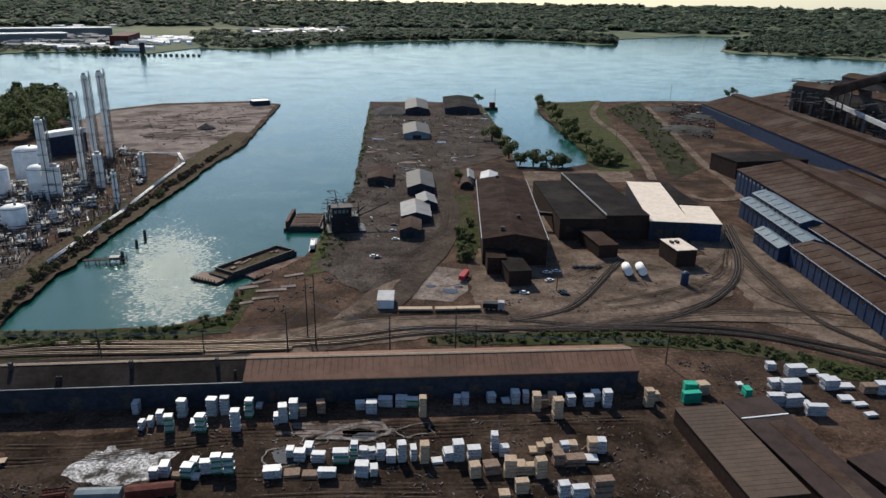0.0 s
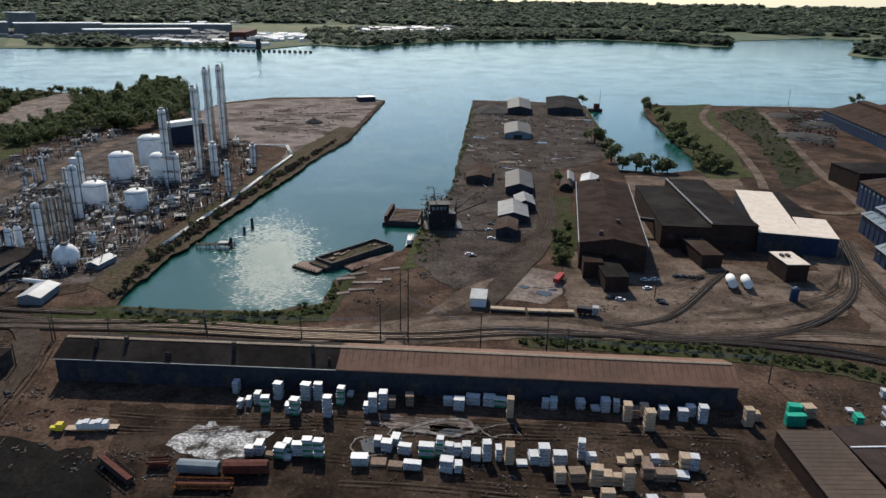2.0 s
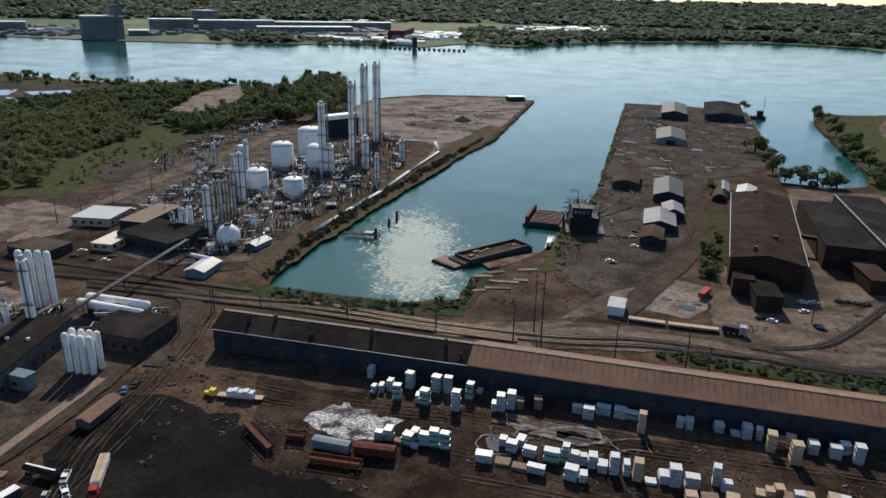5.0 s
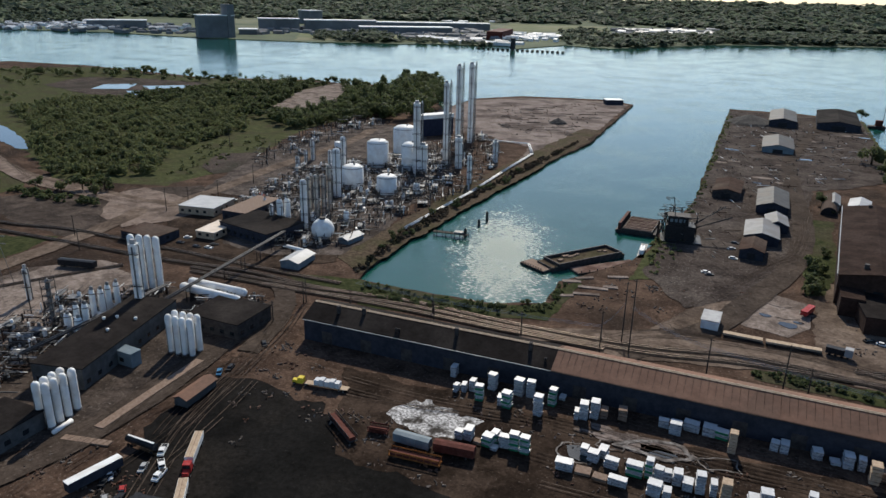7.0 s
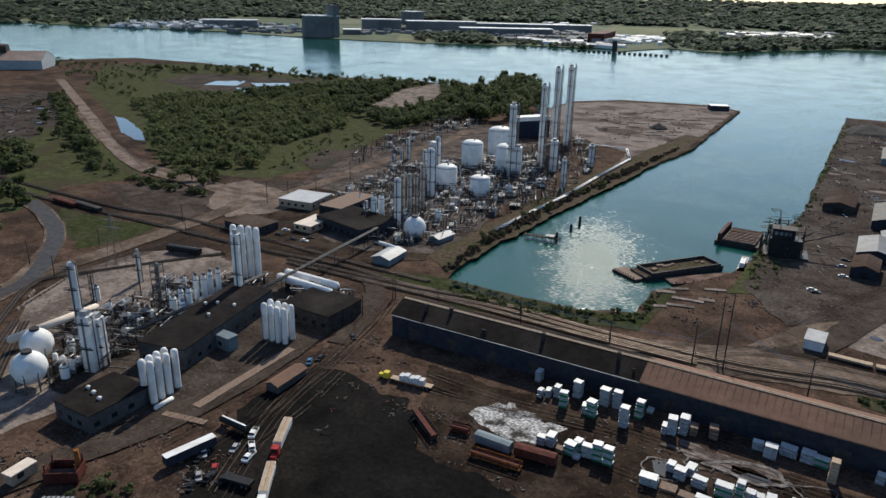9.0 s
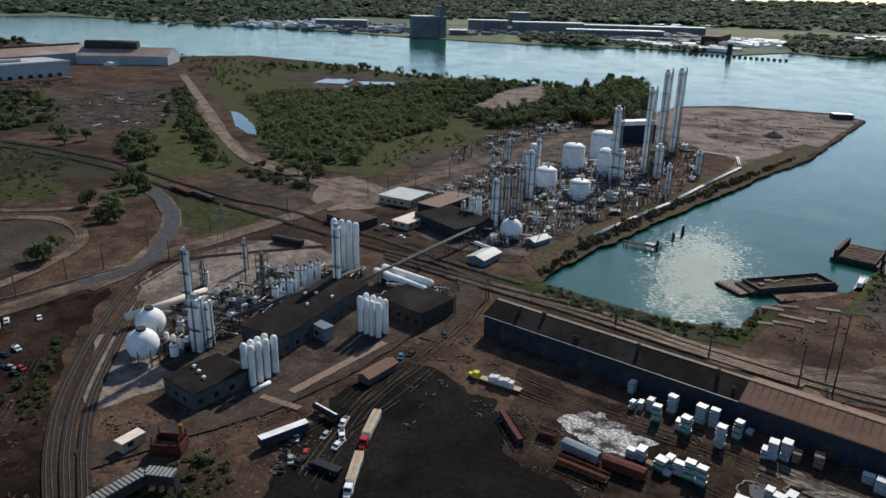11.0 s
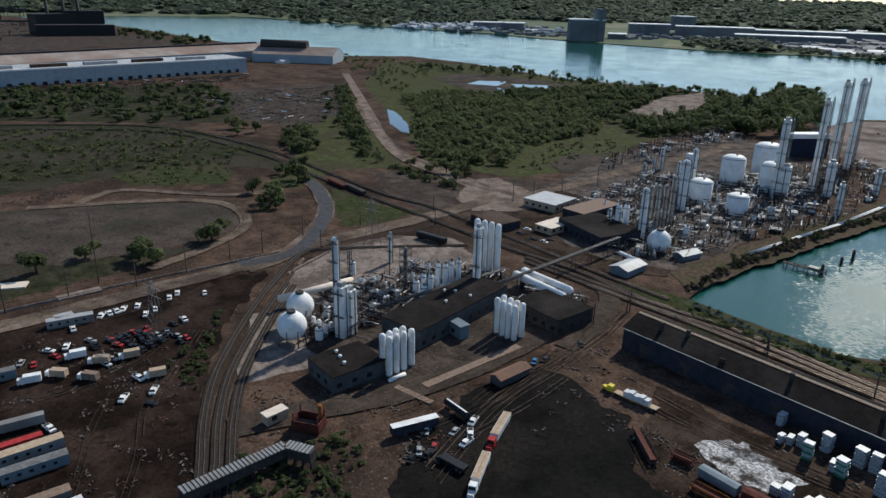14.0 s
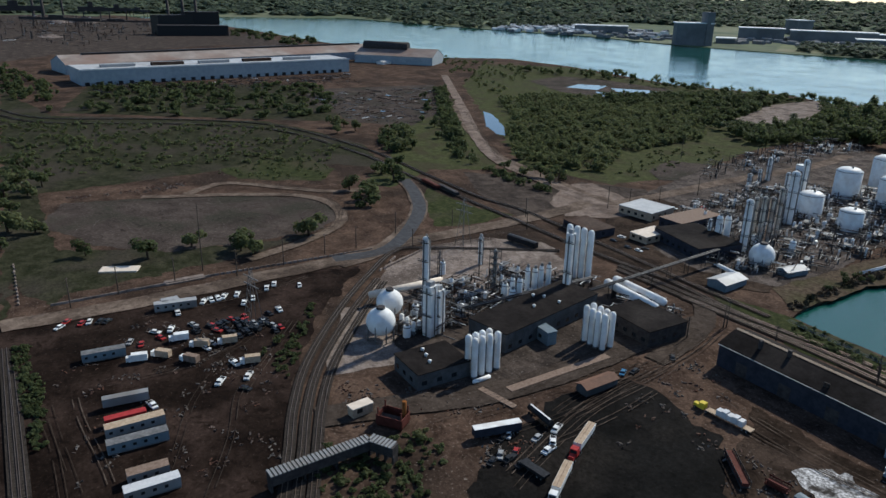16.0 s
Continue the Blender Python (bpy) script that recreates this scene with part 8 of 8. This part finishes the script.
woods("bushes", [(-284.0, -33.4), (-286.7, -28.3), (-244.3, -23.0), (-209.5, -21.7), (-210.9, -24.7), (-239.4, -28.5)], 120, 1.2, 1.8, 60, 0.25, M_leaf, "weeds beside the yard track", 31)
woods("bushes", [(-235.6, 51.4), (-254.6, 65.3), (-288.7, 85.3), (-248.0, 67.9), (-217.8, 51.9)], 60, 1.1, 1.6, 60, 0.25, M_leaf, "weeds along the yard edge", 32)
woods("bushes", [(-815.7, -67.4), (-697.0, 167.8), (-571.3, 203.7), (-534.6, 181.0), (-548.0, 95.8), (-565.9, -18.6), (-546.2, -52.2)], 520, 2.2, 3.2, 60, 0.22, M_leaflight, "low scrub bushes", 6)
woods("bushes", [(-1050.3, 27.4), (-994.5, 306.7), (-754.8, 257.1), (-737.5, 178.0), (-842.6, 7.9)], 260, 5, 8, 110, 0.2, M_leaf, "scrub trees beside the factory", 7)
woods("bushes", [(-890.4, 439.9), (-892.6, 457.2), (-673.1, 359.4), (-542.7, 301.2), (-481.4, 278.5), (-493.7, 268.4), (-625.6, 318.5)], 230, 3.2, 7, 110, 0.17, M_leaf, "trees and bushes along the haul road", 8)
woods("bushes", [(-471.0, 279.7), (-445.6, 283.5), (-393.8, 286.9), (-384.2, 279.9), (-428.7, 272.5), (-464.2, 270.7)], 45, 2.2, 4, 90, 0.2, M_leaf, "low bushes below the haul road", 34)
woods("bushes", [(-640.9, 259.2), (-665.6, 297.8), (-576.1, 263.6), (-534.8, 229.8), (-572.3, 231.0)], 60, 3.2, 7, 110, 0.18, M_leaf, "clump of trees in the meadow", 9)
woods("bushes", [(-1002.9, -78.0), (-853.7, -23.7), (-1096.7, -25.1), (-1247.8, -70.2), (-1336.9, -96.8)], 80, 5, 9, 110, 0.2, M_leaf, "dark trees beside the track", 10)
woods("bushes", [(-455.8, 731.9), (-605.7, 1027.0), (-533.7, 1003.5), (-479.1, 896.6), (-405.4, 703.3)], 60, 7, 14, 160, 0.18, M_leaf, "trees behind the plant", 11)
woods("bushes", [(-178.6, 50.7), (-170.9, 80.9), (-159.4, 84.9), (-139.3, 69.5), (-152.1, 42.5)], 110, 1.2, 1.4, 60, 0.25, M_leaf, "low dark weeds by the coal ground", 12)
woods("bushes", [(206.5, 919.6), (265.0, 994.7), (236.3, 741.8), (207.7, 582.9), (183.8, 581.3), (204.6, 755.8)], 120, 2, 3, 50, 0.25, M_leaflight, "weeds between the haul roads", 13)
woods("bushes", [(-6.2, 264.6), (84.1, 269.8), (119.7, 264.7), (166.2, 238.1), (162.1, 230.9), (116.5, 256.1), (79.5, 260.8), (-4.9, 258.0)], 240, 1.2, 1.6, 40, 0.3, M_leaf, "dark weeds along the tracks", 14)
woods("bushes", [(-194.7, 669.1), (-193.8, 522.2), (-195.8, 419.5), (-191.9, 366.0), (-193.1, 328.9), (-185.8, 273.9), (-189.1, 271.3), (-201.0, 342.0), (-200.1, 395.8), (-202.1, 488.1)], 260, 1.8, 2.6, 50, 0.26, M_bank, "brown reeds on the dock bank", 15)
woods("bushes", [(-2351.9, 453.9), (-1780.5, 553.2), (-1618.0, 476.1), (-1992.4, 390.2)], 50, 8, 13, 120, 0.2, M_leaf, "trees along the river by the factory", 16)
woods("bushes", [(-533.2, 84.8), (-551.6, 122.3), (-554.1, 159.1), (-509.4, 167.8), (-483.3, 150.5), (-508.9, 96.1)], 60, 1.2, 1.5, 40, 0.3, M_leaflight, "weeds on the mound", 17)
woods("bushes", [(-178.5, 260.8), (-143.3, 262.9), (-113.1, 267.4), (-93.8, 279.6), (-94.7, 303.8), (-91.6, 312.3), (-88.2, 270.5), (-117.8, 253.9), (-167.1, 247.0)], 150, 1.2, 1.6, 40, 0.3, M_leaf, "weeds at the dock end", 18)
woods("bushes", [(-70.6, 370.6), (-64.6, 485.2), (-94.8, 912.8), (-89.1, 913.4), (-66.4, 564.4), (-53.4, 371.4), (-58.1, 338.1)], 160, 1.3, 1.5, 40, 0.3, M_leaflight, "weeds along the quay", 19)
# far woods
woods("far_woods", [(-335.7, 2332.4), (-18.3, 2521.4), (120.5, 2635.2), (404.2, 2533.1), (539.6, 2406.1), (631.5, 2824.8), (485.1, 3051.6), (-400.2, 3117.9)], 900, 16, 20, 40, 0.35, M_hazeleaf, "far woods on the river bank", 21)
woods("far_woods", [(-502.4, 1942.0), (-297.6, 2311.3), (-397.4, 2766.5), (-649.5, 2521.7)], 200, 14, 18, 40, 0.35, M_hazeleaf, "far woods on the river bank", 22)
woods("far_woods", [(822.0, 2222.3), (824.2, 2079.3), (961.5, 2000.8), (1127.8, 1898.4), (1813.6, 3082.6), (1344.2, 3175.4), (980.2, 2584.0)], 500, 13, 18, 45, 0.33, M_hazeleaf, "woods on the river island", 23)
woods("far_woods", [(-1222.8, 1603.2), (-1012.9, 1663.9), (-1239.3, 2001.8), (-1429.2, 1875.2)], 150, 12, 16, 40, 0.35, M_hazeleaf, "far woods on the river bank", 24)
woods("far_woods", [(-3193.5, 1218.6), (-2596.4, 1175.4), (-2313.1, 1338.8), (-2352.6, 1877.0), (-2937.5, 2343.3), (-3550.9, 1924.1), (-3718.5, 1449.7)], 420, 15, 20, 40, 0.35, M_hazeleaf, "far woods on the river bank", 25)
woods("far_woods", [(-2059.8, 3454.6), (2607.2, 4452.9), (3681.9, 6308.5), (-2666.1, 4483.9)], 2600, 22, 20, 26, 0.42, M_hazeleaf, "far woods across the plain", 26)
woods("far_woods", [(-4404.3, -270.2), (-2772.9, 4339.1), (-2024.5, 3181.0), (-3383.5, 2102.4), (-5862.7, -352.6)], 900, 20, 18, 26, 0.42, M_hazeleaf, "far woods across the plain", 27)
woods("far_woods", [(-1036.8, 1718.1), (-781.7, 1735.6), (-807.9, 1893.5), (-1122.6, 1863.9)], 90, 9, 10, 40, 0.35, M_hazeleaf, "trees on the far bank", 28)
woods("far_woods", [(-661.0, 1974.3), (-522.0, 1960.3), (-727.9, 2748.6), (-909.2, 2932.9), (-888.8, 2607.7)], 130, 10, 14, 40, 0.35, M_hazeleaf, "trees on the far bank", 29)
# skyline woods on the rise
rg = random.Random(33)
ts = []
for k in range(7000):
    a, d = radians(rg.uniform(-40, 100)), rg.uniform(3450, 4850)
    z = (d - 3380) / 1500 * 104
    ts.append((-math.sin(a) * d, math.cos(a) * d, z - 3, rg.uniform(18, 34), rg.uniform(14, 22)))
tagged(new("far_woods", quads("far_woods", leaf_cloud(ts, 22, 0.42, 34, 2.5), M_hazeleaf)), "distant woods at the skyline", "woods", kind="stuff")


# ---- poles, wires and small things ----
def pole(x, y, h, arms=1, label="dark timber utility pole with crossarm"):
    ob = place("utility_pole", x, y, pole_rng.uniform(-30, 30), label, "pole", "utility poles")
    part("shaft", turned(bmesh.new(), [(0.28, 0), (0.2, h), (0, h + 0.05)], 8), M_pole, ob)
    for k in range(arms):
        part("crossarm", box(bmesh.new(), -1.3, 1.3, -0.1, 0.1, h - 0.9 - k * 1.6, h - 0.7 - k * 1.6), M_pole, ob)
    return ob


pole_rng = random.Random(2)
for x, y, r, h in [(-59.0, 246.8, 0.22, 18.3), (-53.9, 260.6, 0.23, 26.3), (-49.0, 251.9, 0.23, 31.4), (-90.9, 245.8, 0.23, 11.2), (-128.4, 241.4, 0.24, 8.4), (-20.1, 250.9, 0.22, 14.9), (5.5, 253.7, 0.22, 17.6), (13.6, 255.4, 0.23, 9.7), (85.5, 243.7, 0.23, 12.7), (54.3, 315.3, 0.27, 15.5), (169.6, 705.6, 0.58, 13.8), (317.2, 1024.7, 0.85, 21.7), (476.4, 1061.3, 0.92, 13.5), (161.3, 391.5, 0.35, 8.3)]:
    pole(x, y, h)
for x, y, r, h in [(-337.3, 44.0, 0.43, 33.6), (-323.1, 5.7, 0.27, 13.6), (-327.9, 30.1, 0.28, 12.3), (-323.4, 57.4, 0.28, 14.0), (-329.0, 81.2, 0.29, 13.2), (-336.3, 104.7, 0.30, 10.7), (-337.9, 122.4, 0.30, 12.5), (-316.7, -13.4, 0.27, 13.7), (-326.0, 149.8, 0.30, 11.0), (-352.1, 187.1, 0.33, 10.2), (-351.0, 150.7, 0.32, 13.2), (-185.9, 229.4, 0.25, 12.4), (-185.1, 206.5, 0.24, 9.7), (-349.1, 236.3, 0.35, 12.4), (-343.8, 295.1, 0.37, 14.7), (-439.6, 451.1, 0.51, 16.6)]:
    pole(x, y, h)
for x, y, r, h in [(-328.5, 223.6, 0.33, 11.2), (-275.7, 161.8, 0.27, 14.4), (-186.3, 228.1, 0.25, 10.8), (-132.3, 247.7, 0.24, 9.1), (-165.1, 233.2, 0.25, 9.3), (-344.0, 373.2, 0.41, 14.4), (-335.7, 330.6, 0.39, 13.5), (-344.9, 313.9, 0.38, 11.4), (-261.2, 304.3, 0.33, 13.7), (-231.3, 358.0, 0.35, 14.4)]:
    pole(x, y, h)


def pylon(x, y, h):
    ob = place("lattice_pylon", x, y, 20, "rusty lattice power pylon", "pylon")
    for sx in (-1, 1):
        for sy in (-1, 1):
            part("leg", tube(bmesh.new(), (sx * h * 0.12, sy * h * 0.12, 0), (sx * 0.4, sy * 0.4, h), 0.12, 5), M_steel, ob)
    for k in range(7):
        q0, q1 = h * 0.12 * (1 - k / 7.5), h * 0.12 * (1 - (k + 1) / 7.5)
        part("brace", tube(bmesh.new(), (-q0, -q0, h * k / 7), (q1, -q1, h * (k + 1) / 7), 0.08, 4), M_steel, ob)
        part("brace", tube(bmesh.new(), (q0, -q0, h * k / 7), (-q1, -q1, h * (k + 1) / 7), 0.08, 4), M_steel, ob)
    for z in (0.75, 0.88):
        part("crossarm", box(bmesh.new(), -h * 0.2, h * 0.2, -0.2, 0.2, h * z, h * z + 0.3), M_steel, ob)


for x, y, r, h in [(-314.7, 174.2, 1.50, 27.6), (-264.6, 52.0, 1.18, 25.3)]:
    pylon(x, y, h)
for a, b, z0, z1 in (((-59.0, 246.6), (-164.7, 237.8), 12, 11), ((-53.9, 260.4), (-59.0, 246.6), 18, 13), ((-49.0, 251.7), (-20.1, 250.7), 20, 11), ((-20.1, 250.7), (85.4, 243.5), 11, 10)):
    ob = tagged(new("overhead_line"), "thin pale overhead power wires", "wire")
    for o in (-1.1, 0, 1.1):
        bm = bmesh.new()
        prev = None
        for k in range(13):
            t = k / 12
            p = Vector((a[0] + (b[0] - a[0]) * t, a[1] + o + (b[1] - a[1]) * t, z0 + (z1 - z0) * t - 6.4 * t * (1 - t)))
            ring = [bm.verts.new(p + Vector((0, y, z))) for y, z in ((-0.05, 0), (0, 0.06), (0.05, 0))]
            if prev:
                for q in range(3):
                    bm.faces.new((prev[q], prev[(q + 1) % 3], ring[(q + 1) % 3], ring[q]))
            prev = ring
        part("wire", bm, M_grey, ob)
# rows of concrete blocks beside the road
for a, b, n in (((-321.6, -20.8), (-328.8, 48.0), 34), ((-328.8, 48.0), (-332.4, 129.8), 30), ((-380.8, -37.2), (-325.1, -32.7), 12), ((-302.7, 121.6), (-323.7, 158.7), 14), ((-311.3, 130.6), (-317.6, 136.4), 3)):
    h = heading_of(a, b)
    for k in range(n):
        t = k / n
        x, y = a[0] + (b[0] - a[0]) * t, a[1] + (b[1] - a[1]) * t
        ob = place("concrete_block", x, y, h + pole_rng.uniform(-8, 8), "pale concrete barrier block beside the road", "block", "barrier blocks")
        part("block", prism(bmesh.new(), [(-0.4, 0), (0.4, 0), (0.25, 1.0), (-0.25, 1.0)], 0, 2.2), M_concrete, ob)
# slabs lying on the ground
for a, b, w, m in (((-357.1, 0.1), (-351.4, 16.6), 7, M_cream), ((-327.4, 25.6), (-329.3, 43.4), 5, M_concrete), ((-181.2, 120.1), (-186.3, 167.3), 3.5, M_brownl)):
    ob, d = base("concrete_slab", a, b, "long pale slab lying on the ground", "slab", "loose slabs")
    part("slab", box(bmesh.new(), 0, d, -w / 2, w / 2, 0.02, 0.7), m, ob)
for p, w, l, m in (((-178.8, 114.1), 16, 2.5, M_brownl), ((-89.2, 294.2), 9, 2.5, M_concrete), ((-80.7, 301.0), 12, 2.5, M_concrete), ((-80.1, 309.7), 14, 2.5, M_concrete), ((-91.5, 312.8), 9, 3, M_concrete), ((-87.4, 320.1), 9, 2.5, M_concrete), ((-73.2, 314.9), 7, 3, M_concrete), ((-73.5, 329.6), 10, 2.5, M_concrete)):
    ob = place("concrete_slab", p[0], p[1], pole_rng.uniform(10, 40), "flat pale concrete slab on the ground", "slab", "loose slabs")
    part("slab", box(bmesh.new(), -w / 2, w / 2, -l / 2, l / 2, 0.02, 0.5), m, ob)
for a, b in (((-164.0, 33.0), (-168.2, 64.0)), ((-168.2, 64.0), (-161.2, 69.1))):
    ob, d = base("conveyor_bridge", a, b, "covered conveyor bridge with ribbed pale roof", "bridge")
    part("body", box(bmesh.new(), 0, d, -1.6, 1.6, 2.5, 5.6), M_darksteel, ob)
    for k in range(int(d / 1.2)):
        part("roof_rib", box(bmesh.new(), k * 1.2, k * 1.2 + 0.8, -1.9, 1.9, 5.65, 5.95), M_lightroof, ob)
    for k in range(4):
        part("leg", box(bmesh.new(), d * k / 3.2, d * k / 3.2 + 0.6, -1.2, 1.2, 0, 2.5), M_darksteel, ob)
# junk in the open yards
rg = random.Random(77)
spots = (([(-97.0, 191.8), (0.1, 200.8), (70.3, 209.5), (74.8, 193.3), (69.5, 165.6), (-53.8, 162.7)], 110), ([(19.5, 348.0), (150.7, 362.3), (136.0, 314.8), (78.7, 287.0), (24.1, 285.0)], 60), ([(-64.9, 344.3), (-44.7, 371.8), (-12.4, 338.4), (-34.8, 282.9), (-52.3, 271.0), (-88.8, 293.0)], 35), ([(-1145.2, 31.5), (-1114.7, 400.5), (-975.9, 367.2), (-995.0, 25.1)], 260), ([(-271.1, -26.0), (-271.7, 65.3), (-164.3, 38.2), (-187.4, -16.0)], 60), ([(-171.1, 143.8), (-182.5, 211.6), (-145.7, 189.9), (-137.0, 132.7)], 25), ([(-209.9, 68.7), (-185.2, 104.5), (-172.7, 114.9), (-177.8, 88.1), (-182.6, 63.0)], 40), ([(-66.4, 564.4), (-86.6, 865.9), (35.2, 855.8), (45.8, 695.0), (-2.8, 568.7), (-35.5, 511.0), (-30.7, 392.3), (-44.7, 371.8), (-59.6, 412.6)], 110), ([(-290.8, 9.9), (-274.6, 58.9), (-212.5, 45.6), (-219.3, 39.6), (-250.8, 8.4), (-276.7, 4.6)], 60), ([(-492.9, -12.3), (-515.7, 62.4), (-492.7, 59.0), (-501.2, -15.4)], 45), ([(307.9, 982.6), (361.6, 961.4), (272.5, 744.9), (240.4, 776.3)], 40), ([(-142.8, 163.9), (-76.3, 169.8), (-66.4, 157.5), (-76.7, 143.8), (-121.7, 150.2)], 30), ([(-166.1, 98.3), (-155.7, 116.8), (-142.5, 101.9), (-148.5, 92.2)], 26), ([(-921.0, 253.5), (-916.4, 454.3), (-734.1, 375.2), (-696.6, 261.4)], 120), ([(-607.7, 534.9), (-504.2, 626.2), (-358.5, 422.9), (-347.6, 350.4)], 10), ([(77.8, 245.5), (96.0, 241.6), (103.3, 221.3), (116.9, 188.4), (123.4, 221.9), (101.9, 246.2)], 24), ([(-352.2, 780.4), (-250.1, 875.6), (-216.5, 678.1), (-258.2, 641.2)], 25))
for s, (poly, count) in enumerate(spots):
    verts, faces = [], []
    for x, y in scatter(poly, count, rg):
        for i in range(rg.randint(3, 8)):
            q = len(verts)
            c = Vector((x + rg.uniform(-2.5, 2.5), y + rg.uniform(-2, 2), 0))
            a = rg.uniform(0, 3.14)
            u, v = Vector((math.cos(a), math.sin(a), 0)) * rg.uniform(0.12, 0.75), Vector((-math.sin(a), math.cos(a), 0)) * rg.uniform(0.06, 0.3)
            z = rg.uniform(0.1, 0.55)
            lean = rg.uniform(-0.3, 0.3)
            verts += [c - u - v, c + u - v, c + u + v, c - u + v] + [w + Vector((0, 0, z + lean * e)) for w, e in ((c - u - v, 1), (c + u - v, -1), (c + u + v, -1), (c - u + v, 1))]
            faces += [(q + 4, q + 5, q + 6, q + 7), (q, q + 1, q + 5, q + 4), (q + 1, q + 2, q + 6, q + 5), (q + 2, q + 3, q + 7, q + 6), (q + 3, q, q + 4, q + 7)]
    tagged(new("scrap", mesh_of("scrap", verts, faces, M_scrap)), "scattered rusty scrap and timber pieces", "scrap", kind="stuff")
